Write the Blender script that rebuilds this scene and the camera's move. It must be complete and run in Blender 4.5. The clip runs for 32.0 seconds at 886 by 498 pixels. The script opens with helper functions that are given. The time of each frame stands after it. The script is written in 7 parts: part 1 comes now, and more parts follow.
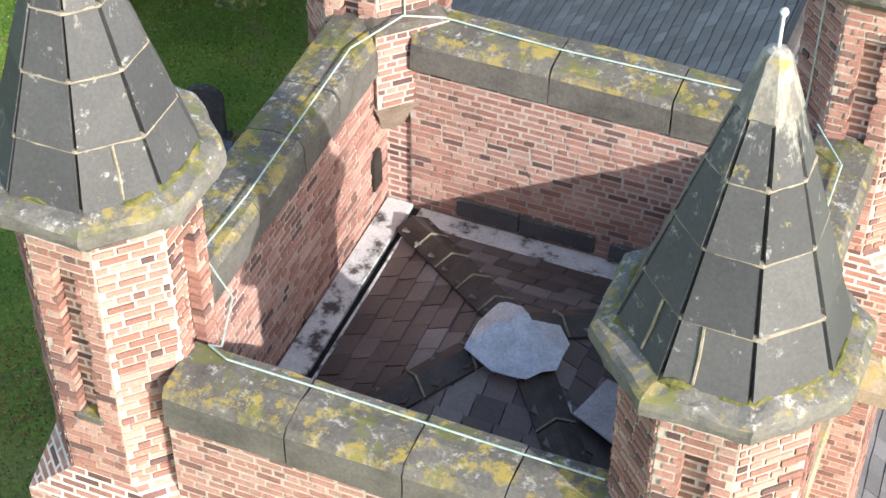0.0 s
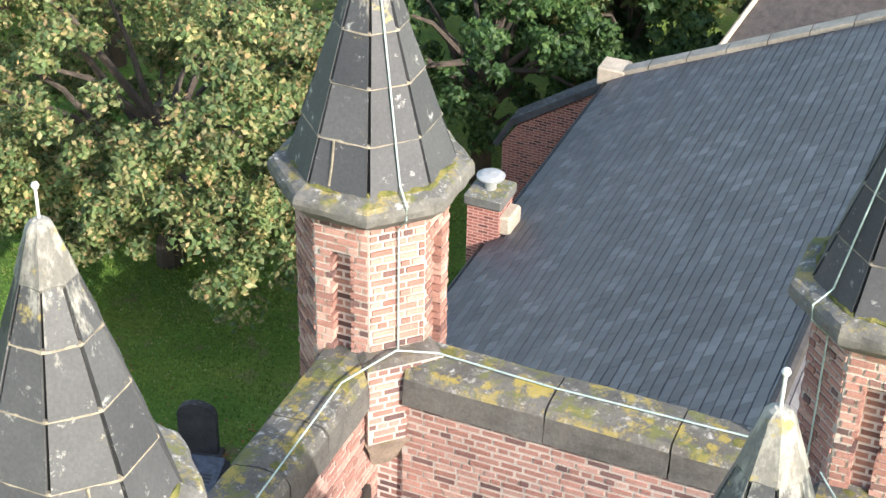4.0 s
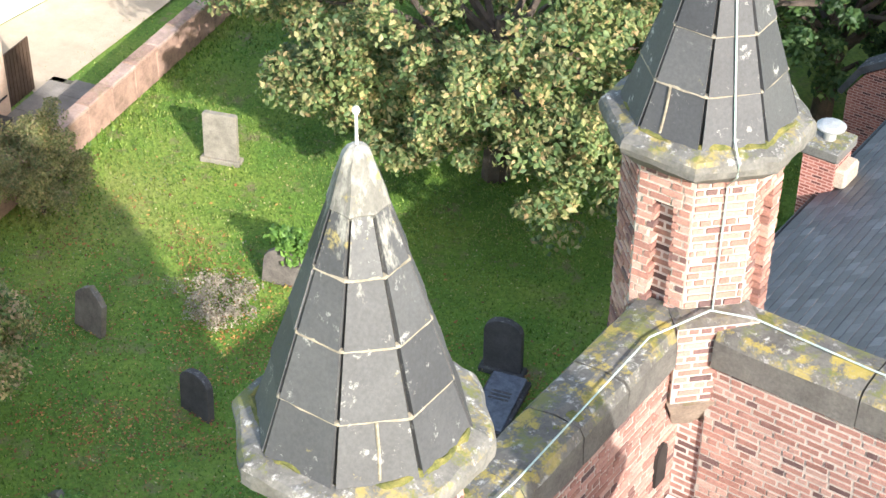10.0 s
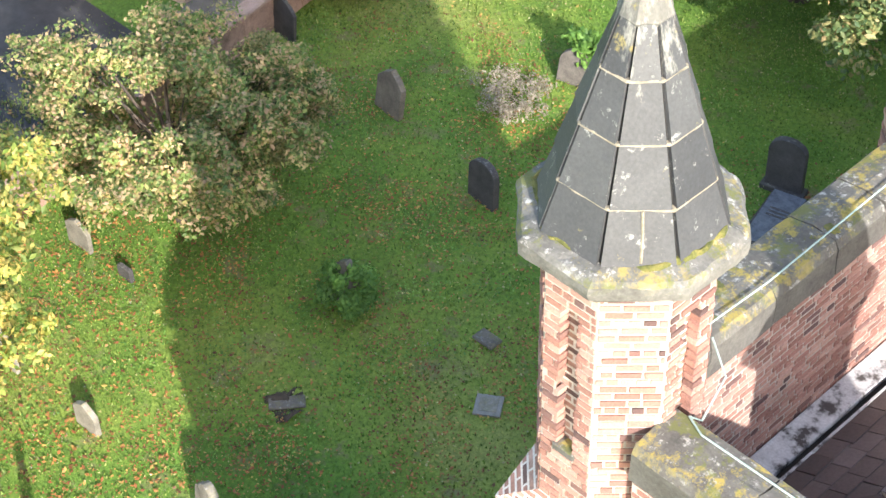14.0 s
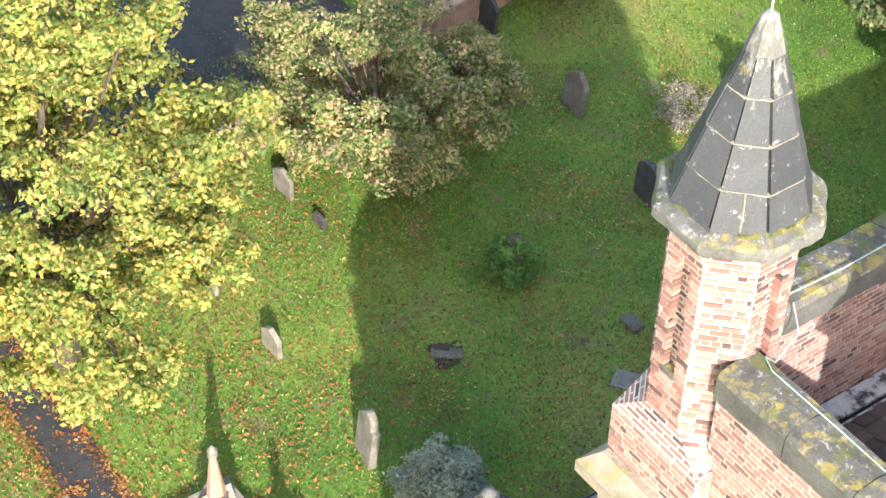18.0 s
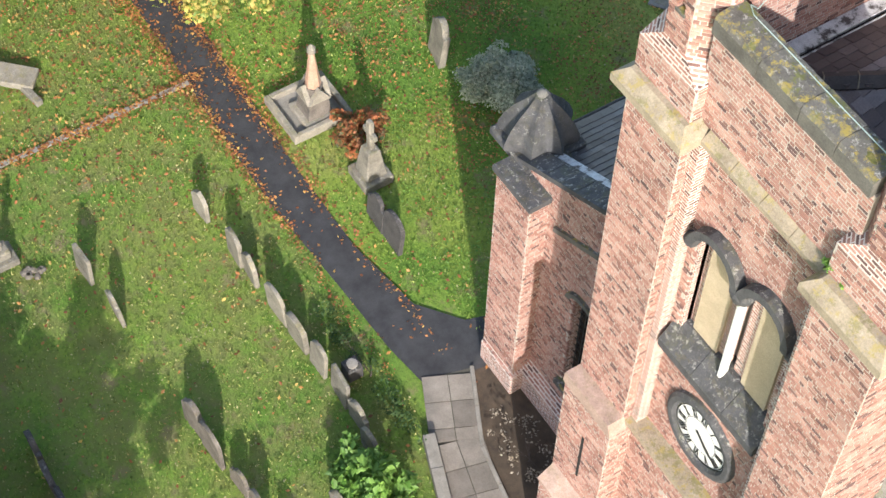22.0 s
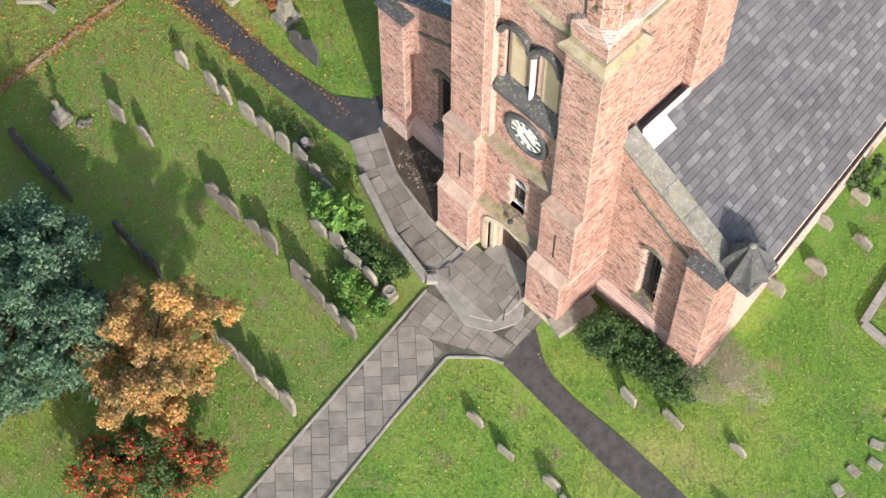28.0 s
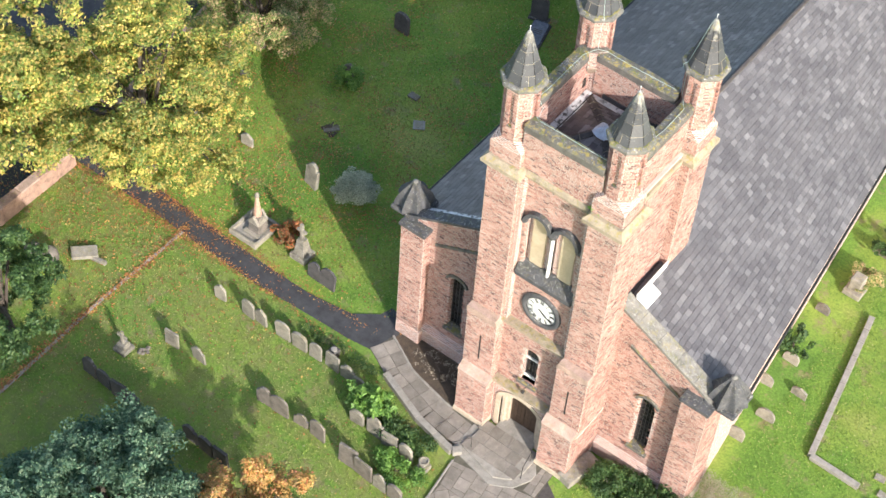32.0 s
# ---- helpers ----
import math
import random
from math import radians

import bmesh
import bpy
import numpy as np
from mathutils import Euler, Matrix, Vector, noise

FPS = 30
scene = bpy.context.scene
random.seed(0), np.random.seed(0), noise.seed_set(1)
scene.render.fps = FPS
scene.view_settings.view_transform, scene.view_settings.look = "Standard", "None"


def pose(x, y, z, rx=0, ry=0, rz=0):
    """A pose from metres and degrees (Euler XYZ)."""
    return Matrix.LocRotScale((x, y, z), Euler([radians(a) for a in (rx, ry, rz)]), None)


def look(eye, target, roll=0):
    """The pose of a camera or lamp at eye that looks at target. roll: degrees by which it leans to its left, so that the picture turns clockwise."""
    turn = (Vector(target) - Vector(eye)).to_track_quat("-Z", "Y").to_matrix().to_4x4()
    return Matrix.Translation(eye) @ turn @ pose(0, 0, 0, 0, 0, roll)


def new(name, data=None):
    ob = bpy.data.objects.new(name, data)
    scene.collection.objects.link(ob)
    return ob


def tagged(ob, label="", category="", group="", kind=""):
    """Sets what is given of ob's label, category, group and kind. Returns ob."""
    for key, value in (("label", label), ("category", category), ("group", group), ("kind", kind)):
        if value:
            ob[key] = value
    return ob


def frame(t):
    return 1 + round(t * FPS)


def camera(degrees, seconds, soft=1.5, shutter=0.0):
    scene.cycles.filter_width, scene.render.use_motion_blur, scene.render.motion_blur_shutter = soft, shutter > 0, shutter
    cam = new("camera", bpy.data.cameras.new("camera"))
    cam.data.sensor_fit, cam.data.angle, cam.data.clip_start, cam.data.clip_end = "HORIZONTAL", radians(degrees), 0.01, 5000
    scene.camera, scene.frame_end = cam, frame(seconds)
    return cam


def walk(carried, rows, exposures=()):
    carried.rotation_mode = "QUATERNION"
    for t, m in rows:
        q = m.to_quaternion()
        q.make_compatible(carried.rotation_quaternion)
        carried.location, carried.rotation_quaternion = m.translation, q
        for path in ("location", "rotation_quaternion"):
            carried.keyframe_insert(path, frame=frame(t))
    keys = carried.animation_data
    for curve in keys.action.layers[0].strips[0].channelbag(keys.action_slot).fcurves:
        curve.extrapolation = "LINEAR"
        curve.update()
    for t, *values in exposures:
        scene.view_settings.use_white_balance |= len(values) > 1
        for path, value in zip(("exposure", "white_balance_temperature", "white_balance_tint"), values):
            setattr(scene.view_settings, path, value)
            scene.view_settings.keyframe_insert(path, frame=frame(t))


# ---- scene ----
# Camera ---------------------------------------------------------------
cam = camera(27.749, 32.0, soft=1.5)
walk(cam, (
    (0.0, look((3.490, -7.235, 27.859), (-1.992, 6.235, 14.130), 0.17)),
    (0.5, look((3.525, -7.182, 27.853), (-2.022, 6.576, 14.439), 0.35)),
    (1.0, look((3.533, -7.173, 27.792), (-2.110, 6.826, 14.671), 0.37)),
    (1.5, look((3.522, -7.190, 27.785), (-2.236, 7.042, 14.967), 0.38)),
    (2.0, look((3.524, -7.171, 27.752), (-2.343, 7.285, 15.238), 0.41)),
    (2.5, look((3.518, -7.178, 27.752), (-2.420, 7.534, 15.574), 0.78)),
    (3.0, look((3.460, -7.139, 27.800), (-2.580, 7.836, 15.999), 0.93)),
    (3.5, look((3.409, -6.976, 27.786), (-2.785, 8.249, 16.391), 1.16)),
    (4.0, look((3.365, -6.809, 27.804), (-2.947, 8.640, 16.781), 1.25)),
    (4.5, look((3.303, -6.627, 27.823), (-3.102, 9.037, 17.166), 1.28)),
    (6.5, look((2.837, -5.846, 27.736), (-3.027, 9.820, 16.773), 1.70)),
    (7.0, look((2.897, -5.970, 27.481), (-3.581, 9.599, 16.728), 1.85)),
    (7.5, look((2.915, -6.073, 27.465), (-4.099, 9.256, 16.707), 1.48)),
    (8.0, look((2.968, -6.165, 27.531), (-4.583, 8.870, 16.723), 1.26)),
    (8.5, look((3.022, -6.213, 27.546), (-5.066, 8.512, 16.700), 1.00)),
    (9.0, look((3.072, -6.203, 27.602), (-5.566, 8.154, 16.682), 0.69)),
    (9.5, look((3.099, -6.255, 27.632), (-5.864, 7.593, 16.317), 0.76)),
    (10.0, look((3.118, -6.292, 27.672), (-6.064, 6.982, 15.854), 0.66)),
    (10.5, look((3.145, -6.295, 27.730), (-6.263, 6.510, 15.578), 0.58)),
    (11.0, look((3.217, -6.380, 27.810), (-6.422, 5.997, 15.405), 0.53)),
    (11.5, look((3.230, -6.388, 27.848), (-6.617, 5.529, 15.158), 0.09)),
    (12.0, look((3.184, -6.392, 27.826), (-6.879, 5.043, 14.865), -0.55)),
    (12.5, look((3.154, -6.418, 27.857), (-7.099, 4.539, 14.634), -0.92)),
    (13.0, look((3.213, -6.543, 27.921), (-7.219, 4.009, 14.511), -1.34)),
    (13.5, look((3.440, -6.740, 28.150), (-7.145, 3.554, 14.660), -1.30)),
    (15.5, look((4.994, -8.037, 29.028), (-6.141, 1.722, 15.583), -1.59)),
    (16.0, look((5.067, -8.179, 29.219), (-6.208, 1.276, 15.673), -0.95)),
    (16.5, look((5.345, -8.402, 29.578), (-6.210, 0.718, 16.041), -0.25)),
    (17.0, look((5.750, -8.708, 30.039), (-6.002, 0.185, 16.521), 0.52)),
    (17.5, look((6.216, -9.060, 30.550), (-5.604, -0.237, 17.043), 1.05)),
    (18.0, look((6.692, -9.508, 31.162), (-5.202, -0.788, 17.652), 1.39)),
    (18.5, look((7.150, -10.095, 31.974), (-4.847, -1.632, 18.392), 1.80)),
    (19.0, look((7.667, -10.729, 32.988), (-4.059, -2.544, 19.007), 2.32)),
    (19.5, look((8.238, -11.262, 33.931), (-3.073, -3.444, 19.407), 2.84)),
    (20.0, look((8.802, -11.585, 34.773), (-2.113, -4.130, 19.765), 2.95)),
    (20.5, look((9.323, -11.836, 35.333), (-1.245, -4.657, 19.944), 3.40)),
    (21.0, look((9.657, -12.116, 35.762), (-0.510, -5.116, 20.024), 3.63)),
    (21.5, look((9.947, -12.437, 36.388), (0.221, -5.665, 20.277), 3.38)),
    (22.0, look((10.221, -12.649, 36.899), (0.906, -6.183, 20.429), 2.43)),
    (22.5, look((10.382, -12.766, 37.764), (1.599, -6.656, 20.876), 1.77)),
    (23.0, look((10.608, -13.062, 39.051), (2.437, -7.306, 21.735), 1.42)),
    (23.5, look((11.090, -13.762, 40.783), (3.506, -8.241, 23.122), 1.86)),
    (24.0, look((11.776, -14.763, 42.768), (4.705, -9.327, 24.865), 2.85)),
    (24.5, look((12.496, -15.705, 44.641), (5.783, -10.271, 26.599), 3.53)),
    (25.0, look((13.154, -16.475, 46.340), (6.556, -11.017, 28.264), 3.94)),
    (25.5, look((13.886, -17.178, 48.085), (7.367, -11.707, 29.987), 4.11)),
    (26.0, look((14.757, -18.021, 49.941), (8.299, -12.394, 31.869), 3.58)),
    (26.5, look((15.618, -19.035, 51.917), (9.231, -13.167, 33.896), 2.55)),
    (28.5, look((20.285, -24.346, 59.376), (13.669, -17.505, 41.785), -0.35)),
    (29.0, look((20.991, -26.344, 61.852), (14.482, -19.227, 44.331), -0.31)),
    (29.5, look((21.576, -28.398, 64.538), (15.133, -20.984, 47.117), -0.09)),
    (30.0, look((23.202, -30.707, 66.440), (16.360, -22.752, 49.414), -0.50)),
    (30.5, look((23.951, -34.736, 67.766), (16.944, -25.830, 51.291), 1.09)),
    (31.0, look((23.825, -36.941, 66.610), (16.629, -27.310, 50.636), 2.20)),
    (31.5, look((22.318, -38.200, 65.219), (15.193, -27.941, 49.614), 4.05)),
    (32.0, look((20.910, -38.120, 64.766), (13.832, -27.595, 49.320), 4.69)),
), exposures=((0.0, 1.15), (4.0, 1.3), (7.0, 1.68), (8.2, 1.7), (10.0, 1.58), (12.0, 1.62), (13.5, 1.66), (16.0, 1.6), (19.0, 1.47), (22.0, 1.07), (24.0, 0.90), (26.0, 0.87), (29.0, 0.98), (31.0, 1.17), (32.0, 1.22)))

# Light ----------------------------------------------------------------
SUN = Vector((0.889, -0.459, 0.0)).normalized() * math.cos(radians(26.5)) + Vector((0, 0, math.sin(radians(26.5))))
world = bpy.data.worlds.new("world")
scene.world = world
world.use_nodes = True
wn = world.node_tree.nodes
sky = wn.new("ShaderNodeTexSky")
sky.sky_type = 'NISHITA'
sky.sun_disc = False
sky.sun_elevation = radians(26.5)
sky.sun_rotation = math.atan2(SUN.x, SUN.y)
sky.air_density = 1.2
sky.dust_density = 2.0
wn["Background"].inputs["Strength"].default_value = 0.15
world.node_tree.links.new(sky.outputs["Color"], wn["Background"].inputs["Color"])
sun_data = bpy.data.lights.new("sun", 'SUN')
sun_data.energy = 3.1
sun_data.angle = radians(0.6)
sun_data.color = (1.0, 0.955, 0.90)
sun = new("sun", sun_data)
sun.matrix_world = look(tuple(SUN * 60), (0, 0, 0))


# Materials ------------------------------------------------------------
def nodes_of(name):
    m = bpy.data.materials.new(name)
    m.use_nodes = True
    t = m.node_tree
    return m, t, t.nodes, t.links, t.nodes["Principled BSDF"]


def ramp(t, stops, src):
    r = t.nodes.new("ShaderNodeValToRGB")
    while len(r.color_ramp.elements) < len(stops):
        r.color_ramp.elements.new(0.5)
    for e, (p, c) in zip(r.color_ramp.elements, stops):
        e.position, e.color = p, (*c, 1)
    t.links.new(src, r.inputs["Fac"])
    return r.outputs["Color"]


def noise_tex(t, scale, detail=4, rough=0.6, coord="Object", stretch=None):
    tc = t.nodes.new("ShaderNodeTexCoord")
    n = t.nodes.new("ShaderNodeTexNoise")
    n.inputs["Scale"].default_value = scale
    n.inputs["Detail"].default_value = detail
    n.inputs["Roughness"].default_value = rough
    if coord == "World":
        g = t.nodes.new("ShaderNodeNewGeometry")
        out = g.outputs["Position"]
    else:
        out = tc.outputs[coord]
    if stretch:
        mp = t.nodes.new("ShaderNodeMapping")
        mp.inputs["Scale"].default_value = stretch
        t.links.new(out, mp.inputs["Vector"])
        out = mp.outputs["Vector"]
    t.links.new(out, n.inputs["Vector"])
    return n.outputs["Fac"]


def mix(t, fac, a, b, mode='MIX'):
    m = t.nodes.new("ShaderNodeMix")
    m.data_type, m.blend_type = 'RGBA', mode
    for s, v in ((m.inputs[0], fac), (m.inputs[6], a), (m.inputs[7], b)):
        if isinstance(v, (int, float)):
            s.default_value = v
        elif isinstance(v, tuple):
            s.default_value = (*v, 1)
        else:
            t.links.new(v, s)
    return m.outputs[2]


def step(t, src, lo, hi):
    m = t.nodes.new("ShaderNodeMapRange")
    m.inputs[1].default_value, m.inputs[2].default_value = lo, hi
    t.links.new(src, m.inputs[0])
    return m.outputs[0]


def bump(t, bsdf, src, strength=0.3, dist=0.01):
    b = t.nodes.new("ShaderNodeBump")
    b.inputs["Strength"].default_value, b.inputs["Distance"].default_value = strength, dist
    t.links.new(src, b.inputs["Height"])
    t.links.new(b.outputs["Normal"], bsdf.inputs["Normal"])


def rand_of(t, how):
    if how == "object":
        return t.nodes.new("ShaderNodeObjectInfo").outputs["Random"]
    return t.nodes.new("ShaderNodeNewGeometry").outputs["Random Per Island"]


def plain(name, stops, scale=6.0, rough=0.8, metal=0.0, fine=40.0, bumps=0.25, dist=0.006, how=None, coord="World", jitter=0.35):
    """A surface with a coarse colour noise, a fine grain and a little relief; how adds a shift per piece."""
    m, t, n, l, b = nodes_of(name)
    c = ramp(t, stops, noise_tex(t, scale, 5, 0.65, coord))
    f = noise_tex(t, fine, 3, 0.6, coord)
    c = mix(t, 0.5, c, ramp(t, ((0.25, (0.55, 0.55, 0.55)), (0.75, (1.25, 1.25, 1.25))), f), 'MULTIPLY')
    if how:
        r = rand_of(t, how)
        c = mix(t, 1.0, c, ramp(t, ((0.0, (1 - jitter,) * 3), (1.0, (1 + jitter,) * 3)), r), 'MULTIPLY')
    l.new(c, b.inputs["Base Color"])
    b.inputs["Roughness"].default_value, b.inputs["Metallic"].default_value = rough, metal
    bump(t, b, f, bumps, dist)
    return m


BRICK_STOPS = ((0.0, (0.12, 0.078, 0.076)), (0.07, (0.20, 0.118, 0.108)), (0.18, (0.32, 0.17, 0.138)), (0.45, (0.40, 0.22, 0.18)),
               (0.75, (0.46, 0.275, 0.228)), (1.0, (0.51, 0.35, 0.295)))


def brick_piece_mat(name, how):
    m, t, n, l, b = nodes_of(name)
    c = ramp(t, BRICK_STOPS, rand_of(t, how))
    big = noise_tex(t, 0.9, 4, 0.6, "World")
    c = mix(t, 1.0, c, ramp(t, ((0.3, (0.75, 0.72, 0.72)), (0.7, (1.15, 1.12, 1.1))), big), 'MULTIPLY')
    f = noise_tex(t, 55, 4, 0.7, "World")
    c = mix(t, 0.7, c, ramp(t, ((0.3, (0.6, 0.6, 0.62)), (0.7, (1.3, 1.28, 1.25))), f), 'MULTIPLY')
    l.new(c, b.inputs["Base Color"])
    b.inputs["Roughness"].default_value = 0.9
    bump(t, b, f, 0.5, 0.006)
    return m


def brick_wall_mat(name, tint=(1, 1, 1)):
    """Brickwork of walls that stay far off: courses and joints at true size on the wall's own map."""
    m, t, n, l, b = nodes_of(name)
    uv = n.new("ShaderNodeUVMap")
    uv.uv_map = "UVMap"
    br = n.new("ShaderNodeTexBrick")
    for k, v in (("Scale", 1.0), ("Mortar Size", 0.014), ("Mortar Smooth", 0.2), ("Bias", -0.1), ("Brick Width", 0.235), ("Row Height", 0.0765)):
        br.inputs[k].default_value = v
    br.inputs["Color1"].default_value = (0.0, 0.0, 0.0, 1)
    br.inputs["Color2"].default_value = (1.0, 1.0, 1.0, 1)
    br.inputs["Mortar"].default_value = (0.5, 0.5, 0.5, 1)
    l.new(uv.outputs[0], br.inputs["Vector"])
    c = mix(t, 0.1, ramp(t, BRICK_STOPS, br.outputs["Color"]), (0.37, 0.18, 0.148))
    big = noise_tex(t, 0.5, 5, 0.65, "World")
    c = mix(t, 1.0, c, ramp(t, ((0.3, (0.86, 0.84, 0.83)), (0.7, (1.14, 1.13, 1.12))), big), 'MULTIPLY')
    streak = noise_tex(t, 1.2, 4, 0.6, "World", (2.5, 2.5, 0.25))
    c = mix(t, 1.0, c, ramp(t, ((0.35, (0.88, 0.86, 0.85)), (0.6, (1.06, 1.05, 1.04))), streak), 'MULTIPLY')
    mid = noise_tex(t, 4.5, 5, 0.75, "World", (1, 1, 2.2))
    c = mix(t, 1.0, c, ramp(t, ((0.32, (0.74, 0.72, 0.72)), (0.5, (1.0, 1.0, 1.0)), (0.68, (1.22, 1.24, 1.25))), mid), 'MULTIPLY')
    c = mix(t, br.outputs["Fac"], c, (0.66, 0.58, 0.53))
    f = noise_tex(t, 40, 3, 0.6, "World")
    c = mix(t, 0.5, c, ramp(t, ((0.3, (0.7, 0.7, 0.7)), (0.7, (1.25, 1.25, 1.25))), f), 'MULTIPLY')
    c = mix(t, 1.0, c, tint, 'MULTIPLY')
    l.new(c, b.inputs["Base Color"])
    b.inputs["Roughness"].default_value = 0.92
    inv = n.new("ShaderNodeMath")
    inv.operation = 'SUBTRACT'
    inv.inputs[0].default_value = 1.0
    l.new(br.outputs["Fac"], inv.inputs[1])
    bump(t, b, inv.outputs[0], 0.5, 0.01)
    return m


def stone_mat(name, base, lichen=0.5, moss=0.3, white=0.3, dark=0.55):
    """Weathered sandstone: soot, yellow lichen in blotches, moss, white crust."""
    m, t, n, l, b = nodes_of(name)
    b1, b2 = tuple(v * dark for v in base), tuple(min(1, v * 1.35) for v in base)
    c = ramp(t, ((0.3, b1), (0.5, base), (0.72, b2)), noise_tex(t, 2.2, 6, 0.7, "World"))
    f = noise_tex(t, 30, 5, 0.7, "World")
    c = mix(t, 0.6, c, ramp(t, ((0.3, (0.6, 0.6, 0.6)), (0.7, (1.3, 1.3, 1.3))), f), 'MULTIPLY')
    g = n.new("ShaderNodeNewGeometry")
    sp = n.new("ShaderNodeSeparateXYZ")
    l.new(g.outputs["Normal"], sp.inputs[0])
    up = step(t, sp.outputs["Z"], 0.15, 0.8)

    def blot(scale, lo, hi, amount):
        k = n.new("ShaderNodeMath")
        k.operation = 'MULTIPLY'
        s = step(t, noise_tex(t, scale, 6, 0.75, "World"), lo, hi)
        l.new(s, k.inputs[0])
        k.inputs[1].default_value = amount
        k2 = n.new("ShaderNodeMath")
        k2.operation = 'MULTIPLY'
        l.new(k.outputs[0], k2.inputs[0])
        l.new(up, k2.inputs[1])
        return k2.outputs[0]
    if white:
        c = mix(t, blot(9.0, 0.55, 0.66, white), c, (0.55, 0.54, 0.50))
    if lichen:
        c = mix(t, blot(4.3, 0.52, 0.60, lichen), c, (0.36, 0.28, 0.06))
    if moss:
        c = mix(t, blot(3.1, 0.53, 0.60, moss), c, (0.14, 0.15, 0.035))
    l.new(c, b.inputs["Base Color"])
    b.inputs["Roughness"].default_value = 0.9
    bump(t, b, f, 0.6, 0.012)
    return m


def slate_mat(name, stops, how, rough=0.42, lichen=0.0, crust=None):
    m, t, n, l, b = nodes_of(name)
    c = ramp(t, stops, rand_of(t, how))
    big = noise_tex(t, 0.7, 5, 0.65, "World")
    c = mix(t, 1.0, c, ramp(t, ((0.3, (0.78, 0.78, 0.8)), (0.7, (1.2, 1.2, 1.2))), big), 'MULTIPLY')
    f = noise_tex(t, 35, 4, 0.65, "World")
    c = mix(t, 0.5, c, ramp(t, ((0.3, (0.65, 0.65, 0.65)), (0.7, (1.3, 1.3, 1.3))), f), 'MULTIPLY')
    if lichen:
        c = mix(t, step(t, noise_tex(t, 7, 6, 0.75, "World"), 0.60, 0.70), c, (0.40, 0.40, 0.38))
    if crust:
        # lichen crust that thickens towards the tip and trails down in streaks
        g = n.new("ShaderNodeNewGeometry")
        sp = n.new("ShaderNodeSeparateXYZ")
        l.new(g.outputs["Position"], sp.inputs[0])
        hgt = step(t, sp.outputs["Z"], crust[0], crust[1])
        k = n.new("ShaderNodeMath")
        k.operation = 'MULTIPLY_ADD'
        l.new(hgt, k.inputs[0])
        k.inputs[1].default_value = 0.30
        l.new(noise_tex(t, 1.0, 6, 0.72, "World", (9, 9, 2.2)), k.inputs[2])
        c = mix(t, step(t, k.outputs[0], 0.72, 0.88), c, (0.36, 0.35, 0.31))
        k2 = n.new("ShaderNodeMath")
        k2.operation = 'MULTIPLY_ADD'
        l.new(hgt, k2.inputs[0])
        k2.inputs[1].default_value = 0.12
        l.new(noise_tex(t, 6.0, 5, 0.7, "World"), k2.inputs[2])
        c = mix(t, step(t, k2.outputs[0], 0.68, 0.76), c, (0.30, 0.25, 0.10))
    l.new(c, b.inputs["Base Color"])
    b.inputs["Roughness"].default_value = rough
    bump(t, b, f, 0.3, 0.006)
    return m


def leaf_mat(name, stops, trans=0.38):
    m, t, n, l, b = nodes_of(name)
    c = ramp(t, stops, rand_of(t, "island"))
    big = noise_tex(t, 0.8, 3, 0.6, "World")
    c = mix(t, 1.0, c, ramp(t, ((0.3, (0.5, 0.56, 0.6)), (0.7, (1.4, 1.32, 1.25))), big), 'MULTIPLY')
    l.new(c, b.inputs["Base Color"])
    b.inputs["Roughness"].default_value = 0.55
    b.inputs["Subsurface Weight"].default_value = 0.0
    tr = n.new("ShaderNodeBsdfTranslucent")
    l.new(c, tr.inputs["Color"])
    ms = n.new("ShaderNodeMixShader")
    ms.inputs[0].default_value = trans
    l.new(b.outputs[0], ms.inputs[1])
    l.new(tr.outputs[0], ms.inputs[2])
    l.new(ms.outputs[0], n["Material Output"].inputs["Surface"])
    return m


def ground_mat():
    m, t, n, l, b = nodes_of("lawn")
    a = noise_tex(t, 0.16, 6, 0.6, "World")
    c = ramp(t, ((0.30, (0.08, 0.17, 0.026)), (0.46, (0.13, 0.24, 0.034)), (0.58, (0.21, 0.29, 0.05)), (0.72, (0.31, 0.31, 0.10))), a)
    f = noise_tex(t, 9.0, 6, 0.75, "World")
    c = mix(t, 0.9, c, ramp(t, ((0.3, (0.45, 0.5, 0.45)), (0.7, (1.45, 1.4, 1.3))), f), 'MULTIPLY')
    g = n.new("ShaderNodeNewGeometry")
    sp = n.new("ShaderNodeSeparateXYZ")
    l.new(g.outputs["Position"], sp.inputs[0])
    k1, k2 = step(t, sp.outputs["Y"], -0.6, -1.6), step(t, sp.outputs["X"], 2.5, 0.5)
    mm = n.new("ShaderNodeMath")
    mm.operation = 'MULTIPLY'
    l.new(k1, mm.inputs[0])
    l.new(k2, mm.inputs[1])
    worn = step(t, noise_tex(t, 1.3, 5, 0.7, "World"), 0.38, 0.62)
    m2 = n.new("ShaderNodeMath")
    m2.operation = 'MULTIPLY'
    l.new(mm.outputs[0], m2.inputs[0])
    l.new(worn, m2.inputs[1])
    c = mix(t, m2.outputs[0], c, (0.17, 0.20, 0.055))
    d = step(t, noise_tex(t, 0.9, 6, 0.75, "World"), 0.55, 0.68)
    c = mix(t, d, c, (0.22, 0.185, 0.095))
    l.new(c, b.inputs["Base Color"])
    b.inputs["Roughness"].default_value = 0.95
    bump(t, b, f, 0.8, 0.05)
    return m


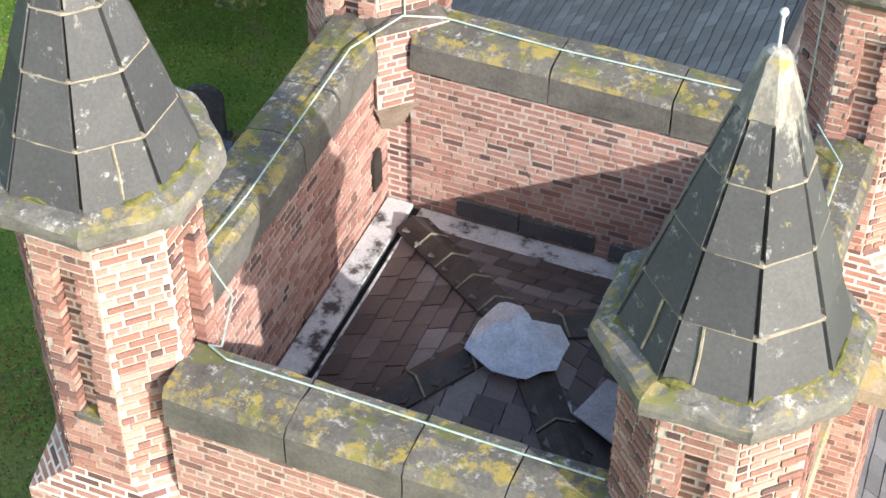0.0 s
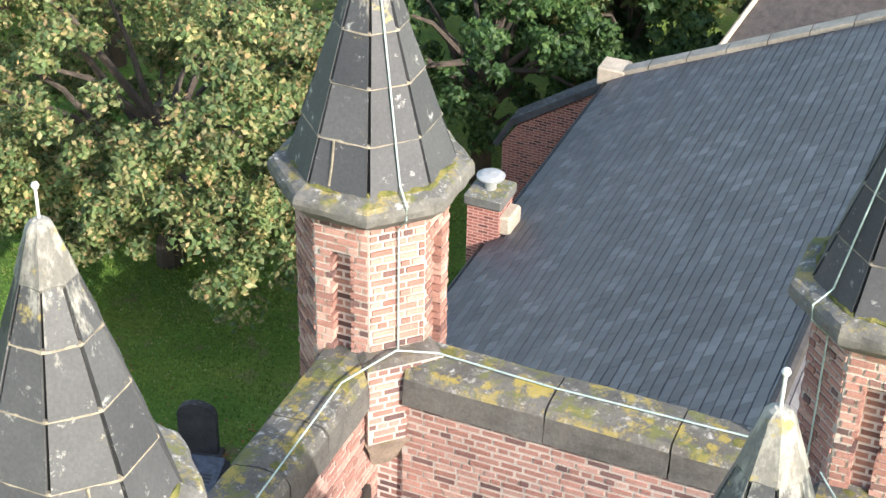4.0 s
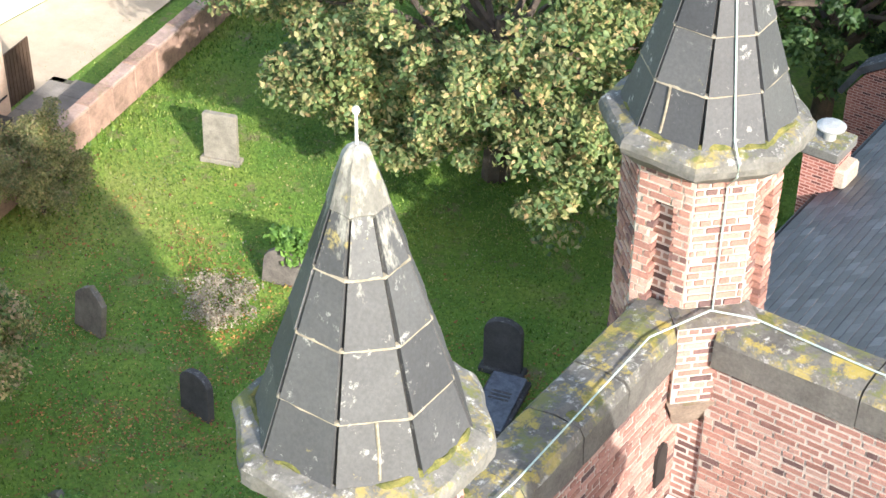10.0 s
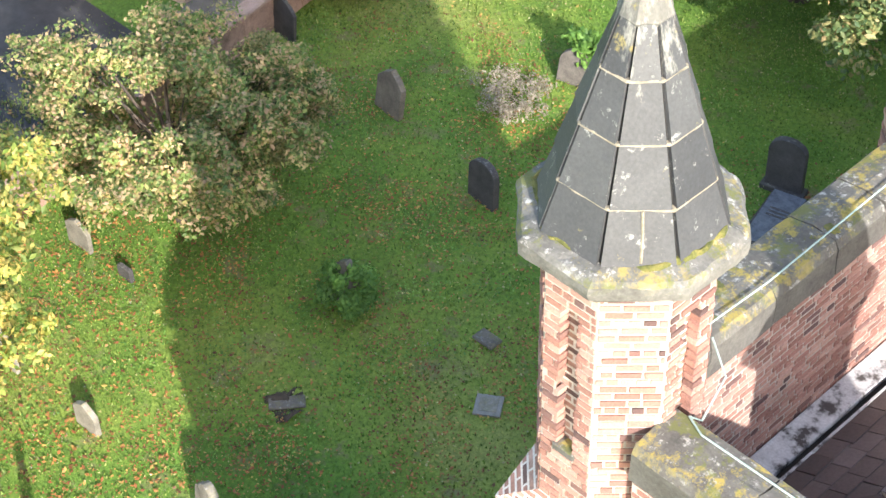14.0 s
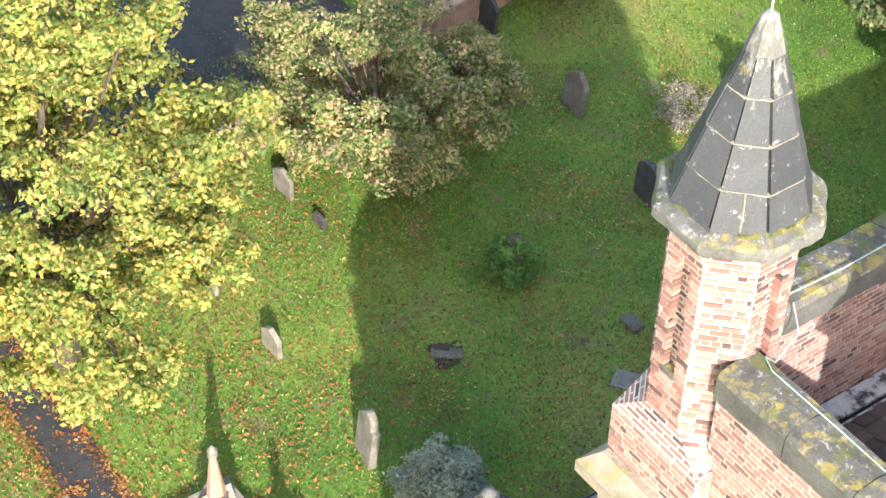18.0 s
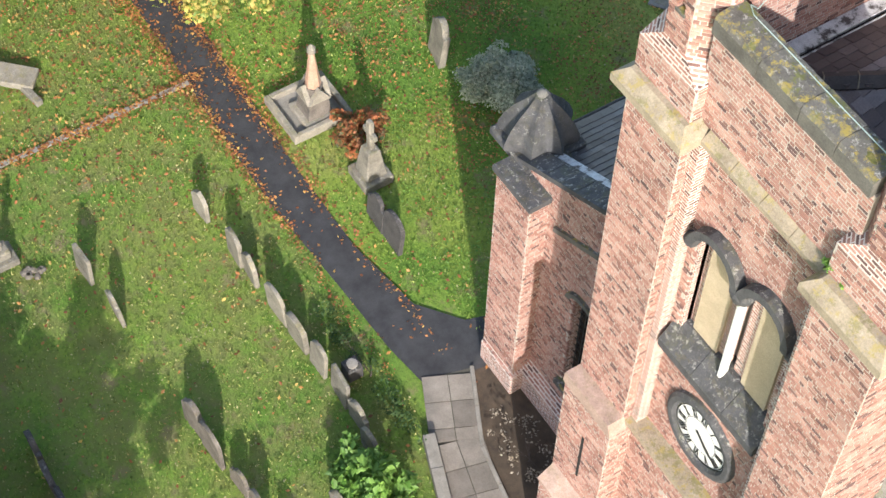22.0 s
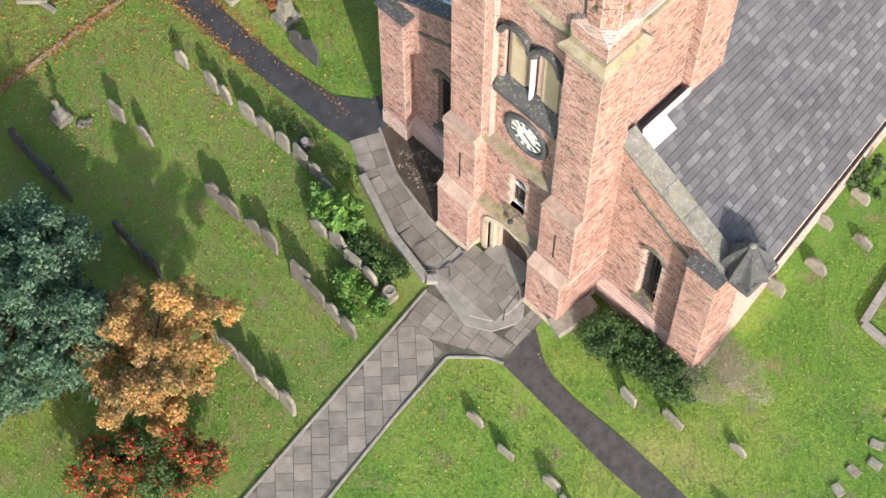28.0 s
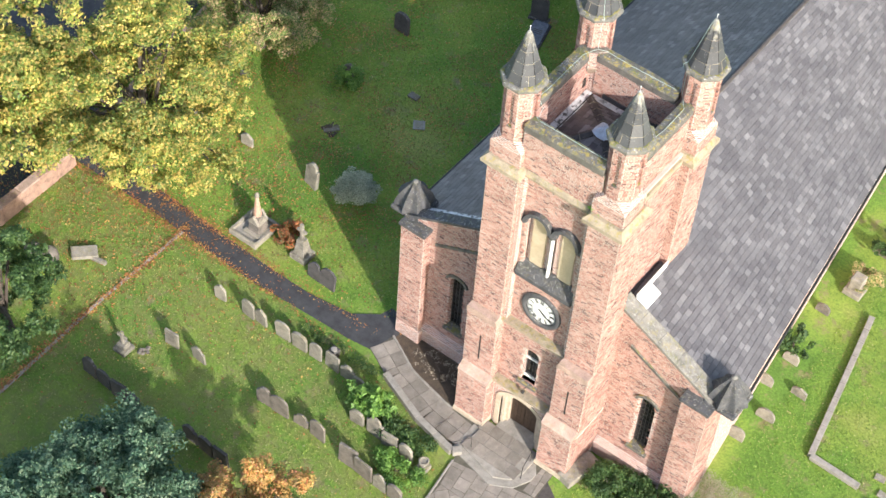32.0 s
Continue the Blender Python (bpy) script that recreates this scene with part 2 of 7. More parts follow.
def grass_mat():
    """Grass blades: fresh green to dry straw in drifts over the lawn, and blade by blade."""
    m, t, n, l, b = nodes_of("grass_blade")
    c = ramp(t, ((0, (0.055, 0.135, 0.018)), (0.6, (0.15, 0.285, 0.036)), (1, (0.29, 0.42, 0.085))), rand_of(t, "island"))
    d = ramp(t, ((0, (0.12, 0.165, 0.03)), (0.7, (0.31, 0.31, 0.085)), (1, (0.54, 0.48, 0.22))), rand_of(t, "island"))
    drift = step(t, noise_tex(t, 0.35, 6, 0.7, "World"), 0.42, 0.66)
    c = mix(t, drift, c, d)
    g = n.new("ShaderNodeNewGeometry")
    sp = n.new("ShaderNodeSeparateXYZ")
    l.new(g.outputs["Position"], sp.inputs[0])
    k1, k2 = step(t, sp.outputs["Y"], -0.6, -1.6), step(t, sp.outputs["X"], 2.5, 0.5)
    mm = n.new("ShaderNodeMath")
    mm.operation = 'MULTIPLY'
    l.new(k1, mm.inputs[0])
    l.new(k2, mm.inputs[1])
    worn = step(t, noise_tex(t, 1.3, 5, 0.7, "World"), 0.38, 0.62)
    m2 = n.new("ShaderNodeMath")
    m2.operation = 'MULTIPLY'
    l.new(mm.outputs[0], m2.inputs[0])
    l.new(worn, m2.inputs[1])
    c = mix(t, m2.outputs[0], c, d)
    patchy = noise_tex(t, 3.5, 6, 0.75, "World")
    c = mix(t, 1.0, c, ramp(t, ((0.32, (0.52, 0.60, 0.55)), (0.5, (1.0, 1.0, 1.0)), (0.68, (1.38, 1.30, 1.2))), patchy), 'MULTIPLY')
    l.new(c, b.inputs["Base Color"])
    b.inputs["Roughness"].default_value = 0.6
    tr = n.new("ShaderNodeBsdfTranslucent")
    l.new(c, tr.inputs["Color"])
    ms = n.new("ShaderNodeMixShader")
    ms.inputs[0].default_value = 0.35
    l.new(b.outputs[0], ms.inputs[1])
    l.new(tr.outputs[0], ms.inputs[2])
    l.new(ms.outputs[0], n["Material Output"].inputs["Surface"])
    return m


M_BRICK = brick_piece_mat("brick_piece", "object")
M_BRICKS = brick_piece_mat("brick_joined", "island")
M_WALL = brick_wall_mat("brickwork")
M_WALL_RED = brick_wall_mat("red_brickwork", (0.85, 0.55, 0.5))
M_MORTAR = plain("mortar", ((0.3, (0.42, 0.365, 0.315)), (0.7, (0.57, 0.51, 0.45))), 3, 0.95, bumps=0.4)
M_STONE = stone_mat("weathered_stone", (0.125, 0.118, 0.105), 0.85, 0.75, 0.75)
M_STONE_MOSSY = stone_mat("mossy_stone", (0.15, 0.144, 0.13), 0.6, 0.85, 0.9)
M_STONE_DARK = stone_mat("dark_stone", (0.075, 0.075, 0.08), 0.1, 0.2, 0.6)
M_STONE_CORBEL = stone_mat("corbel_sandstone", (0.30, 0.235, 0.18), 0.1, 0.4, 0.45, 0.8)
M_STONE_PALE = stone_mat("pale_sandstone", (0.48, 0.40, 0.31), 0.0, 0.15, 0.2, 0.75)
M_SPIRE = slate_mat("spire_slab", ((0, (0.043, 0.045, 0.05)), (0.5, (0.062, 0.064, 0.069)), (1, (0.09, 0.091, 0.094))), "object", 0.62, lichen=0.35, crust=(20.7, 21.75))
M_SPIRE_TOP = slate_mat("spire_cap", ((0, (0.15, 0.145, 0.13)), (1, (0.20, 0.19, 0.17))), "object", 0.8, crust=(20.7, 21.9))
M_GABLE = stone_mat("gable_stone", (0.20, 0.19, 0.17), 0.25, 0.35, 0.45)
M_STRING = stone_mat("buff_mossy_stone", (0.33, 0.275, 0.20), 0.6, 0.55, 0.25, 0.7)
M_SETOFF = stone_mat("pink_sandstone", (0.40, 0.285, 0.235), 0.1, 0.2, 0.15, 0.75)
M_RED_STONE = stone_mat("red_sandstone", (0.34, 0.22, 0.17), 0.1, 0.3, 0.2, 0.55)
M_MOSS = plain("yellow_green_moss", ((0.3, (0.07, 0.085, 0.025)), (0.5, (0.15, 0.15, 0.04)), (0.7, (0.26, 0.22, 0.07))), 9, 0.95, bumps=0.9, dist=0.02, fine=70)
M_JOINT = plain("joint_mortar", ((0.3, (0.16, 0.14, 0.105)), (0.7, (0.38, 0.335, 0.25))), 8, 0.95)
M_GAP = plain("dark_joint", ((0.3, (0.012, 0.012, 0.012)), (0.7, (0.03, 0.03, 0.03))), 8, 0.9)
M_SLATE = slate_mat("roof_slate", ((0, (0.088, 0.082, 0.085)), (0.55, (0.114, 0.107, 0.11)), (0.9, (0.142, 0.135, 0.138)), (1, (0.185, 0.178, 0.178))), "object", 0.48)
M_SLATES = slate_mat("roof_slate_joined", ((0, (0.088, 0.082, 0.085)), (0.55, (0.114, 0.107, 0.11)), (0.9, (0.142, 0.135, 0.138)), (1, (0.185, 0.178, 0.178))), "island", 0.48)
M_SLATE_TOWER = slate_mat("tower_slate", ((0, (0.075, 0.062, 0.06)), (0.7, (0.13, 0.105, 0.10)), (1, (0.22, 0.2, 0.2))), "object", 0.5)
M_LEAD = plain("lead", ((0.3, (0.38, 0.40, 0.44)), (0.7, (0.60, 0.63, 0.68))), 5, 0.32, metal=0.35, bumps=0.3)
M_LEAD_WHITE = plain("whitened_lead", ((0.38, (0.07, 0.063, 0.06)), (0.48, (0.55, 0.55, 0.56)), (0.7, (0.72, 0.72, 0.72))), 4, 0.6)
M_RIDGE = plain("ridge_tile", ((0.3, (0.035, 0.03, 0.03)), (0.7, (0.08, 0.07, 0.065))), 5, 0.65)
M_WIRE = plain("pale_green_conductor", ((0.3, (0.34, 0.46, 0.42)), (0.7, (0.48, 0.58, 0.54))), 5, 0.5)
M_WHITE = plain("white_paint", ((0.3, (0.70, 0.70, 0.68)), (0.7, (0.84, 0.84, 0.82))), 3, 0.6)
M_BLACK = plain("black_paint", ((0.3, (0.012, 0.012, 0.012)), (0.7, (0.03, 0.03, 0.03))), 8, 0.45)
M_BOARD = plain("cream_board", ((0.3, (0.42, 0.34, 0.23)), (0.7, (0.54, 0.45, 0.32))), 2, 0.8)
M_GLASS = plain("dark_glazing", ((0.3, (0.015, 0.017, 0.02)), (0.7, (0.05, 0.05, 0.055))), 3, 0.12, bumps=0.1)
# near-black colour standing for shade in the tower well and drain opening
M_DARK = plain("painted_shade", ((0.3, (0.02, 0.016, 0.014)), (0.7, (0.045, 0.035, 0.03))), 3, 0.9)
M_DOOR = plain("dark_oak", ((0.3, (0.05, 0.03, 0.02)), (0.7, (0.10, 0.065, 0.045))), 4, 0.6)
M_IRON = plain("iron", ((0.3, (0.03, 0.03, 0.032)), (0.7, (0.07, 0.065, 0.06))), 8, 0.5, metal=0.5)
M_STEEL = plain("galvanised_steel", ((0.3, (0.36, 0.36, 0.35)), (0.7, (0.50, 0.50, 0.48))), 6, 0.5, metal=0.25)
M_PAVE = plain("paving_piece", ((0.3, (0.165, 0.145, 0.123)), (0.7, (0.285, 0.252, 0.217))), 1.6, 0.85, how="object", jitter=0.2)
M_BED = plain("path_bed", ((0.3, (0.07, 0.065, 0.05)), (0.7, (0.13, 0.12, 0.09))), 3, 0.95)
M_KERB = plain("kerb_stone", ((0.3, (0.21, 0.195, 0.17)), (0.7, (0.34, 0.315, 0.28))), 3, 0.85)
M_ASPHALT = plain("asphalt", ((0.3, (0.028, 0.028, 0.031)), (0.7, (0.062, 0.062, 0.066))), 2.0, 0.75, bumps=0.5, fine=60)
M_GRAVEL = plain("gravel_path", ((0.3, (0.045, 0.038, 0.036)), (0.7, (0.10, 0.088, 0.082))), 3.0, 0.9, bumps=0.6, fine=60)
M_SOIL = plain("bare_soil", ((0.3, (0.05, 0.038, 0.028)), (0.7, (0.11, 0.08, 0.055))), 3.0, 0.95, bumps=0.7)
M_LAWN = ground_mat()
M_FRAME = plain("pale_timber", ((0.3, (0.55, 0.52, 0.46)), (0.7, (0.7, 0.68, 0.62))), 4, 0.7)
M_BARK = plain("bark", ((0.3, (0.05, 0.04, 0.03)), (0.7, (0.13, 0.10, 0.08))), 3, 0.95, bumps=0.6, dist=0.02)
M_GS = [stone_mat("grave_grey", (0.22, 0.20, 0.165), 0.25, 0.3, 0.35), stone_mat("grave_dark", (0.07, 0.065, 0.065), 0.0, 0.1, 0.3),
        stone_mat("grave_pale", (0.26, 0.235, 0.195), 0.2, 0.25, 0.3, 0.65), stone_mat("grave_brown", (0.155, 0.135, 0.117), 0.15, 0.35, 0.35)]
M_GRASS = grass_mat()
M_FALLEN = leaf_mat("fallen_leaf", ((0, (0.16, 0.06, 0.025)), (0.4, (0.32, 0.12, 0.04)), (0.75, (0.42, 0.20, 0.06)), (1, (0.5, 0.36, 0.10))), 0.1)
M_PETAL = leaf_mat("fallen_pale_leaf", ((0, (0.34, 0.28, 0.10)), (1, (0.5, 0.46, 0.24))), 0.1)


# Builders -------------------------------------------------------------
def uv_box(bm):
    """A map in metres on every face: along the face's level direction and up its slope."""
    lay = bm.loops.layers.uv.get("UVMap") or bm.loops.layers.uv.new("UVMap")
    bm.normal_update()
    for f in bm.faces:
        n = f.normal
        if abs(n.z) > 0.9:
            a, c = Vector((1, 0, 0)), Vector((0, 1, 0))
        else:
            a = Vector((-n.y, n.x, 0)).normalized()
            c = n.cross(a)
        for lp in f.loops:
            p = lp.vert.co
            lp[lay].uv = (p.dot(a), p.dot(c))


def part(name, bm, material, parent=None, label="", smooth=False):
    uv_box(bm)
    me = bpy.data.meshes.new(name)
    if smooth:
        for f in bm.faces:
            f.smooth = True
    bm.to_mesh(me)
    bm.free()
    me.materials.append(material)
    ob = new(name, me)
    if parent is not None:
        ob.parent = parent
        ob.matrix_parent_inverse = Matrix.Translation(parent.location).inverted() if parent.parent is None else parent_world(parent).inverted()
    if label:
        ob["label"] = label
    return ob


def parent_world(o):
    return (parent_world(o.parent) @ o.matrix_parent_inverse @ o.matrix_basis) if o.parent else o.matrix_basis.copy()


def thing(name, at, label, category, group="", kind=""):
    ob = new(name)
    ob.location = at
    ob.empty_display_size = 0.2
    return tagged(ob, label, category, group, kind)


def add_box(bm, x0, x1, y0, y1, z0, z1, bevel=0.0, m=None):
    b2 = bmesh.new()
    bmesh.ops.create_cube(b2, size=1)
    for v in b2.verts:
        v.co = Vector((x0 + (v.co.x + 0.5) * (x1 - x0), y0 + (v.co.y + 0.5) * (y1 - y0), z0 + (v.co.z + 0.5) * (z1 - z0)))
    if bevel:
        bmesh.ops.bevel(b2, geom=list(b2.edges), offset=bevel, segments=1, affect='EDGES')
    return join(bm, b2, m)


def join(bm, b2, m=None):
    if m is not None:
        bmesh.ops.transform(b2, matrix=m, verts=list(b2.verts))
    me = bpy.data.meshes.new("tmp")
    b2.to_mesh(me)
    b2.free()
    bm.from_mesh(me)
    bpy.data.meshes.remove(me)
    return bm


def box(x0, x1, y0, y1, z0, z1, bevel=0.0, m=None):
    return add_box(bmesh.new(), x0, x1, y0, y1, z0, z1, bevel, m)


def prism(pts, z0, z1, bm=None, top=None, bevel=0.0, m=None):
    """An upright solid on a plan outline; top gives another outline for its upper end."""
    b2 = bmesh.new()
    lo = [b2.verts.new((x, y, z0)) for x, y in pts]
    hi = [b2.verts.new((x, y, z1)) for x, y in (top or pts)]
    k = len(pts)
    b2.faces.new(lo[::-1])
    b2.faces.new(hi)
    for i in range(k):
        b2.faces.new((lo[i], lo[(i + 1) % k], hi[(i + 1) % k], hi[i]))
    bmesh.ops.recalc_face_normals(b2, faces=list(b2.faces))
    if bevel:
        bmesh.ops.bevel(b2, geom=list(b2.edges), offset=bevel, segments=1, affect='EDGES')
    return join(bm if bm is not None else bmesh.new(), b2, m)


def octagon(cx, cy, flat, turn=0.0):
    r = flat / math.cos(math.pi / 8)
    return [(cx + r * math.cos(math.pi / 8 + turn + i * math.pi / 4), cy + r * math.sin(math.pi / 8 + turn + i * math.pi / 4)) for i in range(8)]


def lathe(profile, at, seg=16, bm=None):
    b2 = bmesh.new()
    rings = [[b2.verts.new((at[0] + r * math.cos(2 * math.pi * i / seg), at[1] + r * math.sin(2 * math.pi * i / seg), at[2] + z)) for i in range(seg)] for r, z in profile]
    for a, c in zip(rings, rings[1:]):
        for i in range(seg):
            b2.faces.new((a[i], a[(i + 1) % seg], c[(i + 1) % seg], c[i]))
    b2.faces.new(rings[0][::-1])
    b2.faces.new(rings[-1])
    return join(bm if bm is not None else bmesh.new(), b2)


def tube(pts, r, seg=6, bm=None):
    """A round bar along a line of points."""
    b2 = bmesh.new()
    prev = None
    pts = [Vector(p) for p in pts]
    for i, p in enumerate(pts):
        d = (pts[min(i + 1, len(pts) - 1)] - pts[max(i - 1, 0)]).normalized()
        a = d.cross(Vector((0, 0, 1)) if abs(d.z) < 0.9 else Vector((1, 0, 0))).normalized()
        c = d.cross(a)
        rr = r[i] if isinstance(r, (list, tuple)) else r
        ring = [b2.verts.new(p + rr * (math.cos(2 * math.pi * k / seg) * a + math.sin(2 * math.pi * k / seg) * c)) for k in range(seg)]
        if prev:
            for k in range(seg):
                b2.faces.new((prev[k], prev[(k + 1) % seg], ring[(k + 1) % seg], ring[k]))
        else:
            b2.faces.new(ring)
        prev = ring
    b2.faces.new(prev[::-1])
    bmesh.ops.recalc_face_normals(b2, faces=list(b2.faces))
    return join(bm if bm is not None else bmesh.new(), b2)


def arch_outline(w, spring, rise, n=10, pointed=0.0):
    """Half width w, straight to spring, then an arch of that rise: (x, z) points from lower left round to lower right."""
    pts = [(-w, 0.0)]
    for i in range(n + 1):
        a = math.pi - math.pi * i / n
        x = w * math.cos(a)
        pts.append((x, spring + rise * (math.sin(a) ** (1.0 - 0.25 * pointed))))
    pts.append((w, 0.0))
    return pts


def slab_y(outline, x, y0, y1, z, bm=None, m=None):
    """An outline of (x, z) points made solid between y0 and y1."""
    b2 = bmesh.new()
    a = [b2.verts.new((x + px, y0, z + pz)) for px, pz in outline]
    c = [b2.verts.new((x + px, y1, z + pz)) for px, pz in outline]
    k = len(outline)
    b2.faces.new(a)
    b2.faces.new(c[::-1])
    for i in range(k):
        b2.faces.new((a[i], c[i], c[(i + 1) % k], a[(i + 1) % k]))
    bmesh.ops.recalc_face_normals(b2, faces=list(b2.faces))
    return join(bm if bm is not None else bmesh.new(), b2, m)


def band_y(inner, outer, x, y0, y1, z, bm=None):
    """A moulding between two open outlines, solid between y0 and y1."""
    b2 = bmesh.new()
    rows = [[b2.verts.new((x + px, y, z + pz)) for px, pz in o] for o, y in ((inner, y0), (outer, y0), (outer, y1), (inner, y1))]
    k = len(inner)
    for i in range(k - 1):
        for j in range(4):
            b2.faces.new((rows[j][i], rows[j][i + 1], rows[(j + 1) % 4][i + 1], rows[(j + 1) % 4][i]))
    for e in (0, k - 1):
        b2.faces.new([rows[j][e] for j in range(4)])
    bmesh.ops.recalc_face_normals(b2, faces=list(b2.faces))
    return join(bm if bm is not None else bmesh.new(), b2)


def roughen(bm, cuts=2, amp=0.008, freq=6.0, seed=0.0):
    """Cuts the edges and shifts the corners a little, for worn stone."""
    bmesh.ops.subdivide_edges(bm, edges=list(bm.edges), cuts=cuts, use_grid_fill=True)
    for v in bm.verts:
        p = v.co * freq
        v.co += amp * noise.noise_vector((p.x + seed, p.y, p.z)) + amp * .5 * noise.noise_vector((p.x * 3 + seed, p.y * 3, p.z * 3))
    return bm


def octagon_rings(cx, cy, profile, sub=6, amp=0.0, seed=0.0, freq=5.0):
    """One closed eight-sided solid through the (flat, z) rings, its sides cut fine and worn."""
    b2 = bmesh.new()
    rings = []
    for flat, z in profile:
        o = octagon(cx, cy, flat)
        ring = []
        for i in range(8):
            a, c = Vector((*o[i], z)), Vector((*o[(i + 1) % 8], z))
            for k in range(sub):
                p = a.lerp(c, k / sub)
                q = p * freq
                ring.append(b2.verts.new(p + amp * noise.noise_vector((q.x + seed, q.y, q.z)) + amp * .5 * noise.noise_vector((q.x * 3, q.y * 3 + seed, q.z * 3))))
        rings.append(ring)
    n = 8 * sub
    for a, c in zip(rings, rings[1:]):
        for i in range(n):
            b2.faces.new((a[i], a[(i + 1) % n], c[(i + 1) % n], c[i]))
    b2.faces.new(rings[0][::-1])
    b2.faces.new(rings[-1])
    bmesh.ops.recalc_face_normals(b2, faces=list(b2.faces))
    return b2


def moss_lump(x, y, z, rx, ry, h, seed):
    """A low cushion of moss with a ragged edge."""
    b2 = bmesh.new()
    bmesh.ops.create_icosphere(b2, subdivisions=3, radius=1)
    for v in b2.verts:
        k = 1 + .45 * noise.noise((v.co.x * 1.8 + seed, v.co.y * 1.8, v.co.z)) + .25 * noise.noise((v.co.x * 5 + seed, v.co.y * 5, v.co.z * 5))
        v.co = Vector((x + v.co.x * rx * k, y + v.co.y * ry * k, z + v.co.z * h * k))
    return b2


# Pieces: bricks, slates, slabs ----------------------------------------
def chamfered_cube(name):
    b2 = bmesh.new()
    bmesh.ops.create_cube(b2, size=1)
    for v in b2.verts:
        v.co.x *= 1.0 if v.co.z < 0 else 0.965
        v.co.y *= 1.0 if v.co.z < 0 else 0.88
    me = bpy.data.meshes.new(name)
    b2.to_mesh(me)
    b2.free()
    return me


PIECES = []


def brick_cells(width, z0, z1, holes=(), seed=0, length=0.222, course=0.0765, joint=0.022):
    """Bricks of a face in stretchers and headers, laid course by course: (u0, u1, v0, v1)."""
    rnd = random.Random(seed)
    out = []
    n = max(1, round((z1 - z0) / course))
    h = (z1 - z0) / n
    for i in range(n):
        headers = (i + seed) % 4 == 3
        u = -length * ((0.25 if headers else 0.5 * (i % 2)) + rnd.uniform(0, 0.12) + 0.37 * (seed % 3))
        while u < width - 0.02:
            step_u = length * ((0.5 if headers or rnd.random() < 0.08 else 1.0) + rnd.uniform(-.03, .03))
            a, c = max(0.0, u), min(width, u + step_u)
            u += step_u
            if c - a < 0.05:
                continue
            v0, v1 = z0 + i * h, z0 + (i + 1) * h
            mid = ((a + c) / 2, (v0 + v1) / 2)
            if any(x0 < mid[0] < x1 and y0 < mid[1] < y1 for x0, x1, y0, y1 in holes):
                continue
            out.append((a + joint / 2, c - joint / 2, v0 + joint / 2, v1 - joint / 2))
    return out


def face_boxes(origin, along, normal, cells, proud=0.008, depth=0.05, seed=1):
    """Boxes (middle, axes, sizes) for the cells of a face."""
    rnd = random.Random(seed)
    o, a, n = Vector(origin), Vector(along).normalized(), Vector(normal).normalized()
    up = n.cross(a)
    if up.z < 0:
        up = -up
    out = []
    for u0, u1, v0, v1 in cells:
        p = proud + rnd.uniform(-0.005, 0.006)
        mid = o + a * (u0 + u1) / 2 + up * (v0 + v1) / 2 + n * (p - depth / 2)
        out.append((mid, (a, up, n), (u1 - u0, v1 - v0, depth)))
    return out


def lay(parent, boxes, name, mesh, mat_piece, mat_joined, near=lambda p: 0.0, most=300, label=""):
    PIECES.append((parent, boxes, name, mesh, mat_piece, mat_joined, near, most, label))


CUBE = np.array([(-.5, -.5, -.5), (.5, -.5, -.5), (.5, .5, -.5), (-.5, .5, -.5), (-.5, -.5, .5), (.5, -.5, .5), (.5, .5, .5), (-.5, .5, .5)])
QUADS = np.array([(0, 3, 2, 1), (4, 5, 6, 7), (0, 1, 5, 4), (1, 2, 6, 5), (2, 3, 7, 6), (3, 0, 4, 7)])


def mesh_from(name, verts, faces, material):
    me = bpy.data.meshes.new(name)
    k = faces.shape[1]
    me.vertices.add(len(verts))
    me.vertices.foreach_set("co", verts.astype(np.float32).ravel())
    me.loops.add(faces.size)
    me.loops.foreach_set("vertex_index", faces.astype(np.int32).ravel())
    me.polygons.add(len(faces))
    me.polygons.foreach_set("loop_start", np.arange(0, faces.size, k, dtype=np.int32))
    me.update(calc_edges=True)
    me.validate()
    me.shade_flat()
    me.materials.append(material)
    return me


def emit_pieces():
    for parent, boxes, name, mesh, mat_piece, mat_joined, near, most, label in PIECES:
        boxes = sorted(boxes, key=lambda q: near(q[0]))
        inv = parent_world(parent).inverted() if parent is not None else Matrix()
        me = mesh.copy()
        me.materials.clear()
        me.materials.append(mat_piece)
        for mid, (a, u, n), (sa, su, sn) in boxes[:most]:
            ob = new(name, me)
            m = Matrix(((a.x * sa, u.x * su, n.x * sn, mid.x), (a.y * sa, u.y * su, n.y * sn, mid.y), (a.z * sa, u.z * su, n.z * sn, mid.z), (0, 0, 0, 1)))
            if parent is not None:
                ob.parent = parent
                ob.matrix_parent_inverse = inv
            ob.matrix_basis = m
            if label:
                ob["label"] = label
        rest = boxes[most:]
        if rest:
            mids = np.array([q[0] for q in rest])
            axes = np.array([[q[1][0], q[1][1], q[1][2]] for q in rest])
            size = np.array([q[2] for q in rest])
            v = mids[:, None] + np.einsum('vk,pk,pkd->pvd', CUBE, size, axes)
            f = QUADS[None] + 8 * np.arange(len(rest))[:, None, None]
            ob = new(name + "_rest", mesh_from(name + "_rest", v.reshape(-1, 3), f.reshape(-1, 4), mat_joined))
            if parent is not None:
                ob.parent = parent
                ob.matrix_parent_inverse = inv
            ob["kind"] = "stuff"


M_UNIT = chamfered_cube("unit_piece")
FLAT = bpy.data.meshes.new("flat_piece")
FLAT.from_pydata([tuple(v) for v in CUBE], [], [tuple(q) for q in QUADS])
TOP_CORNER = Vector((0.5, -3.0, 20.0))


def nearest(p):
    return (p - TOP_CORNER).length


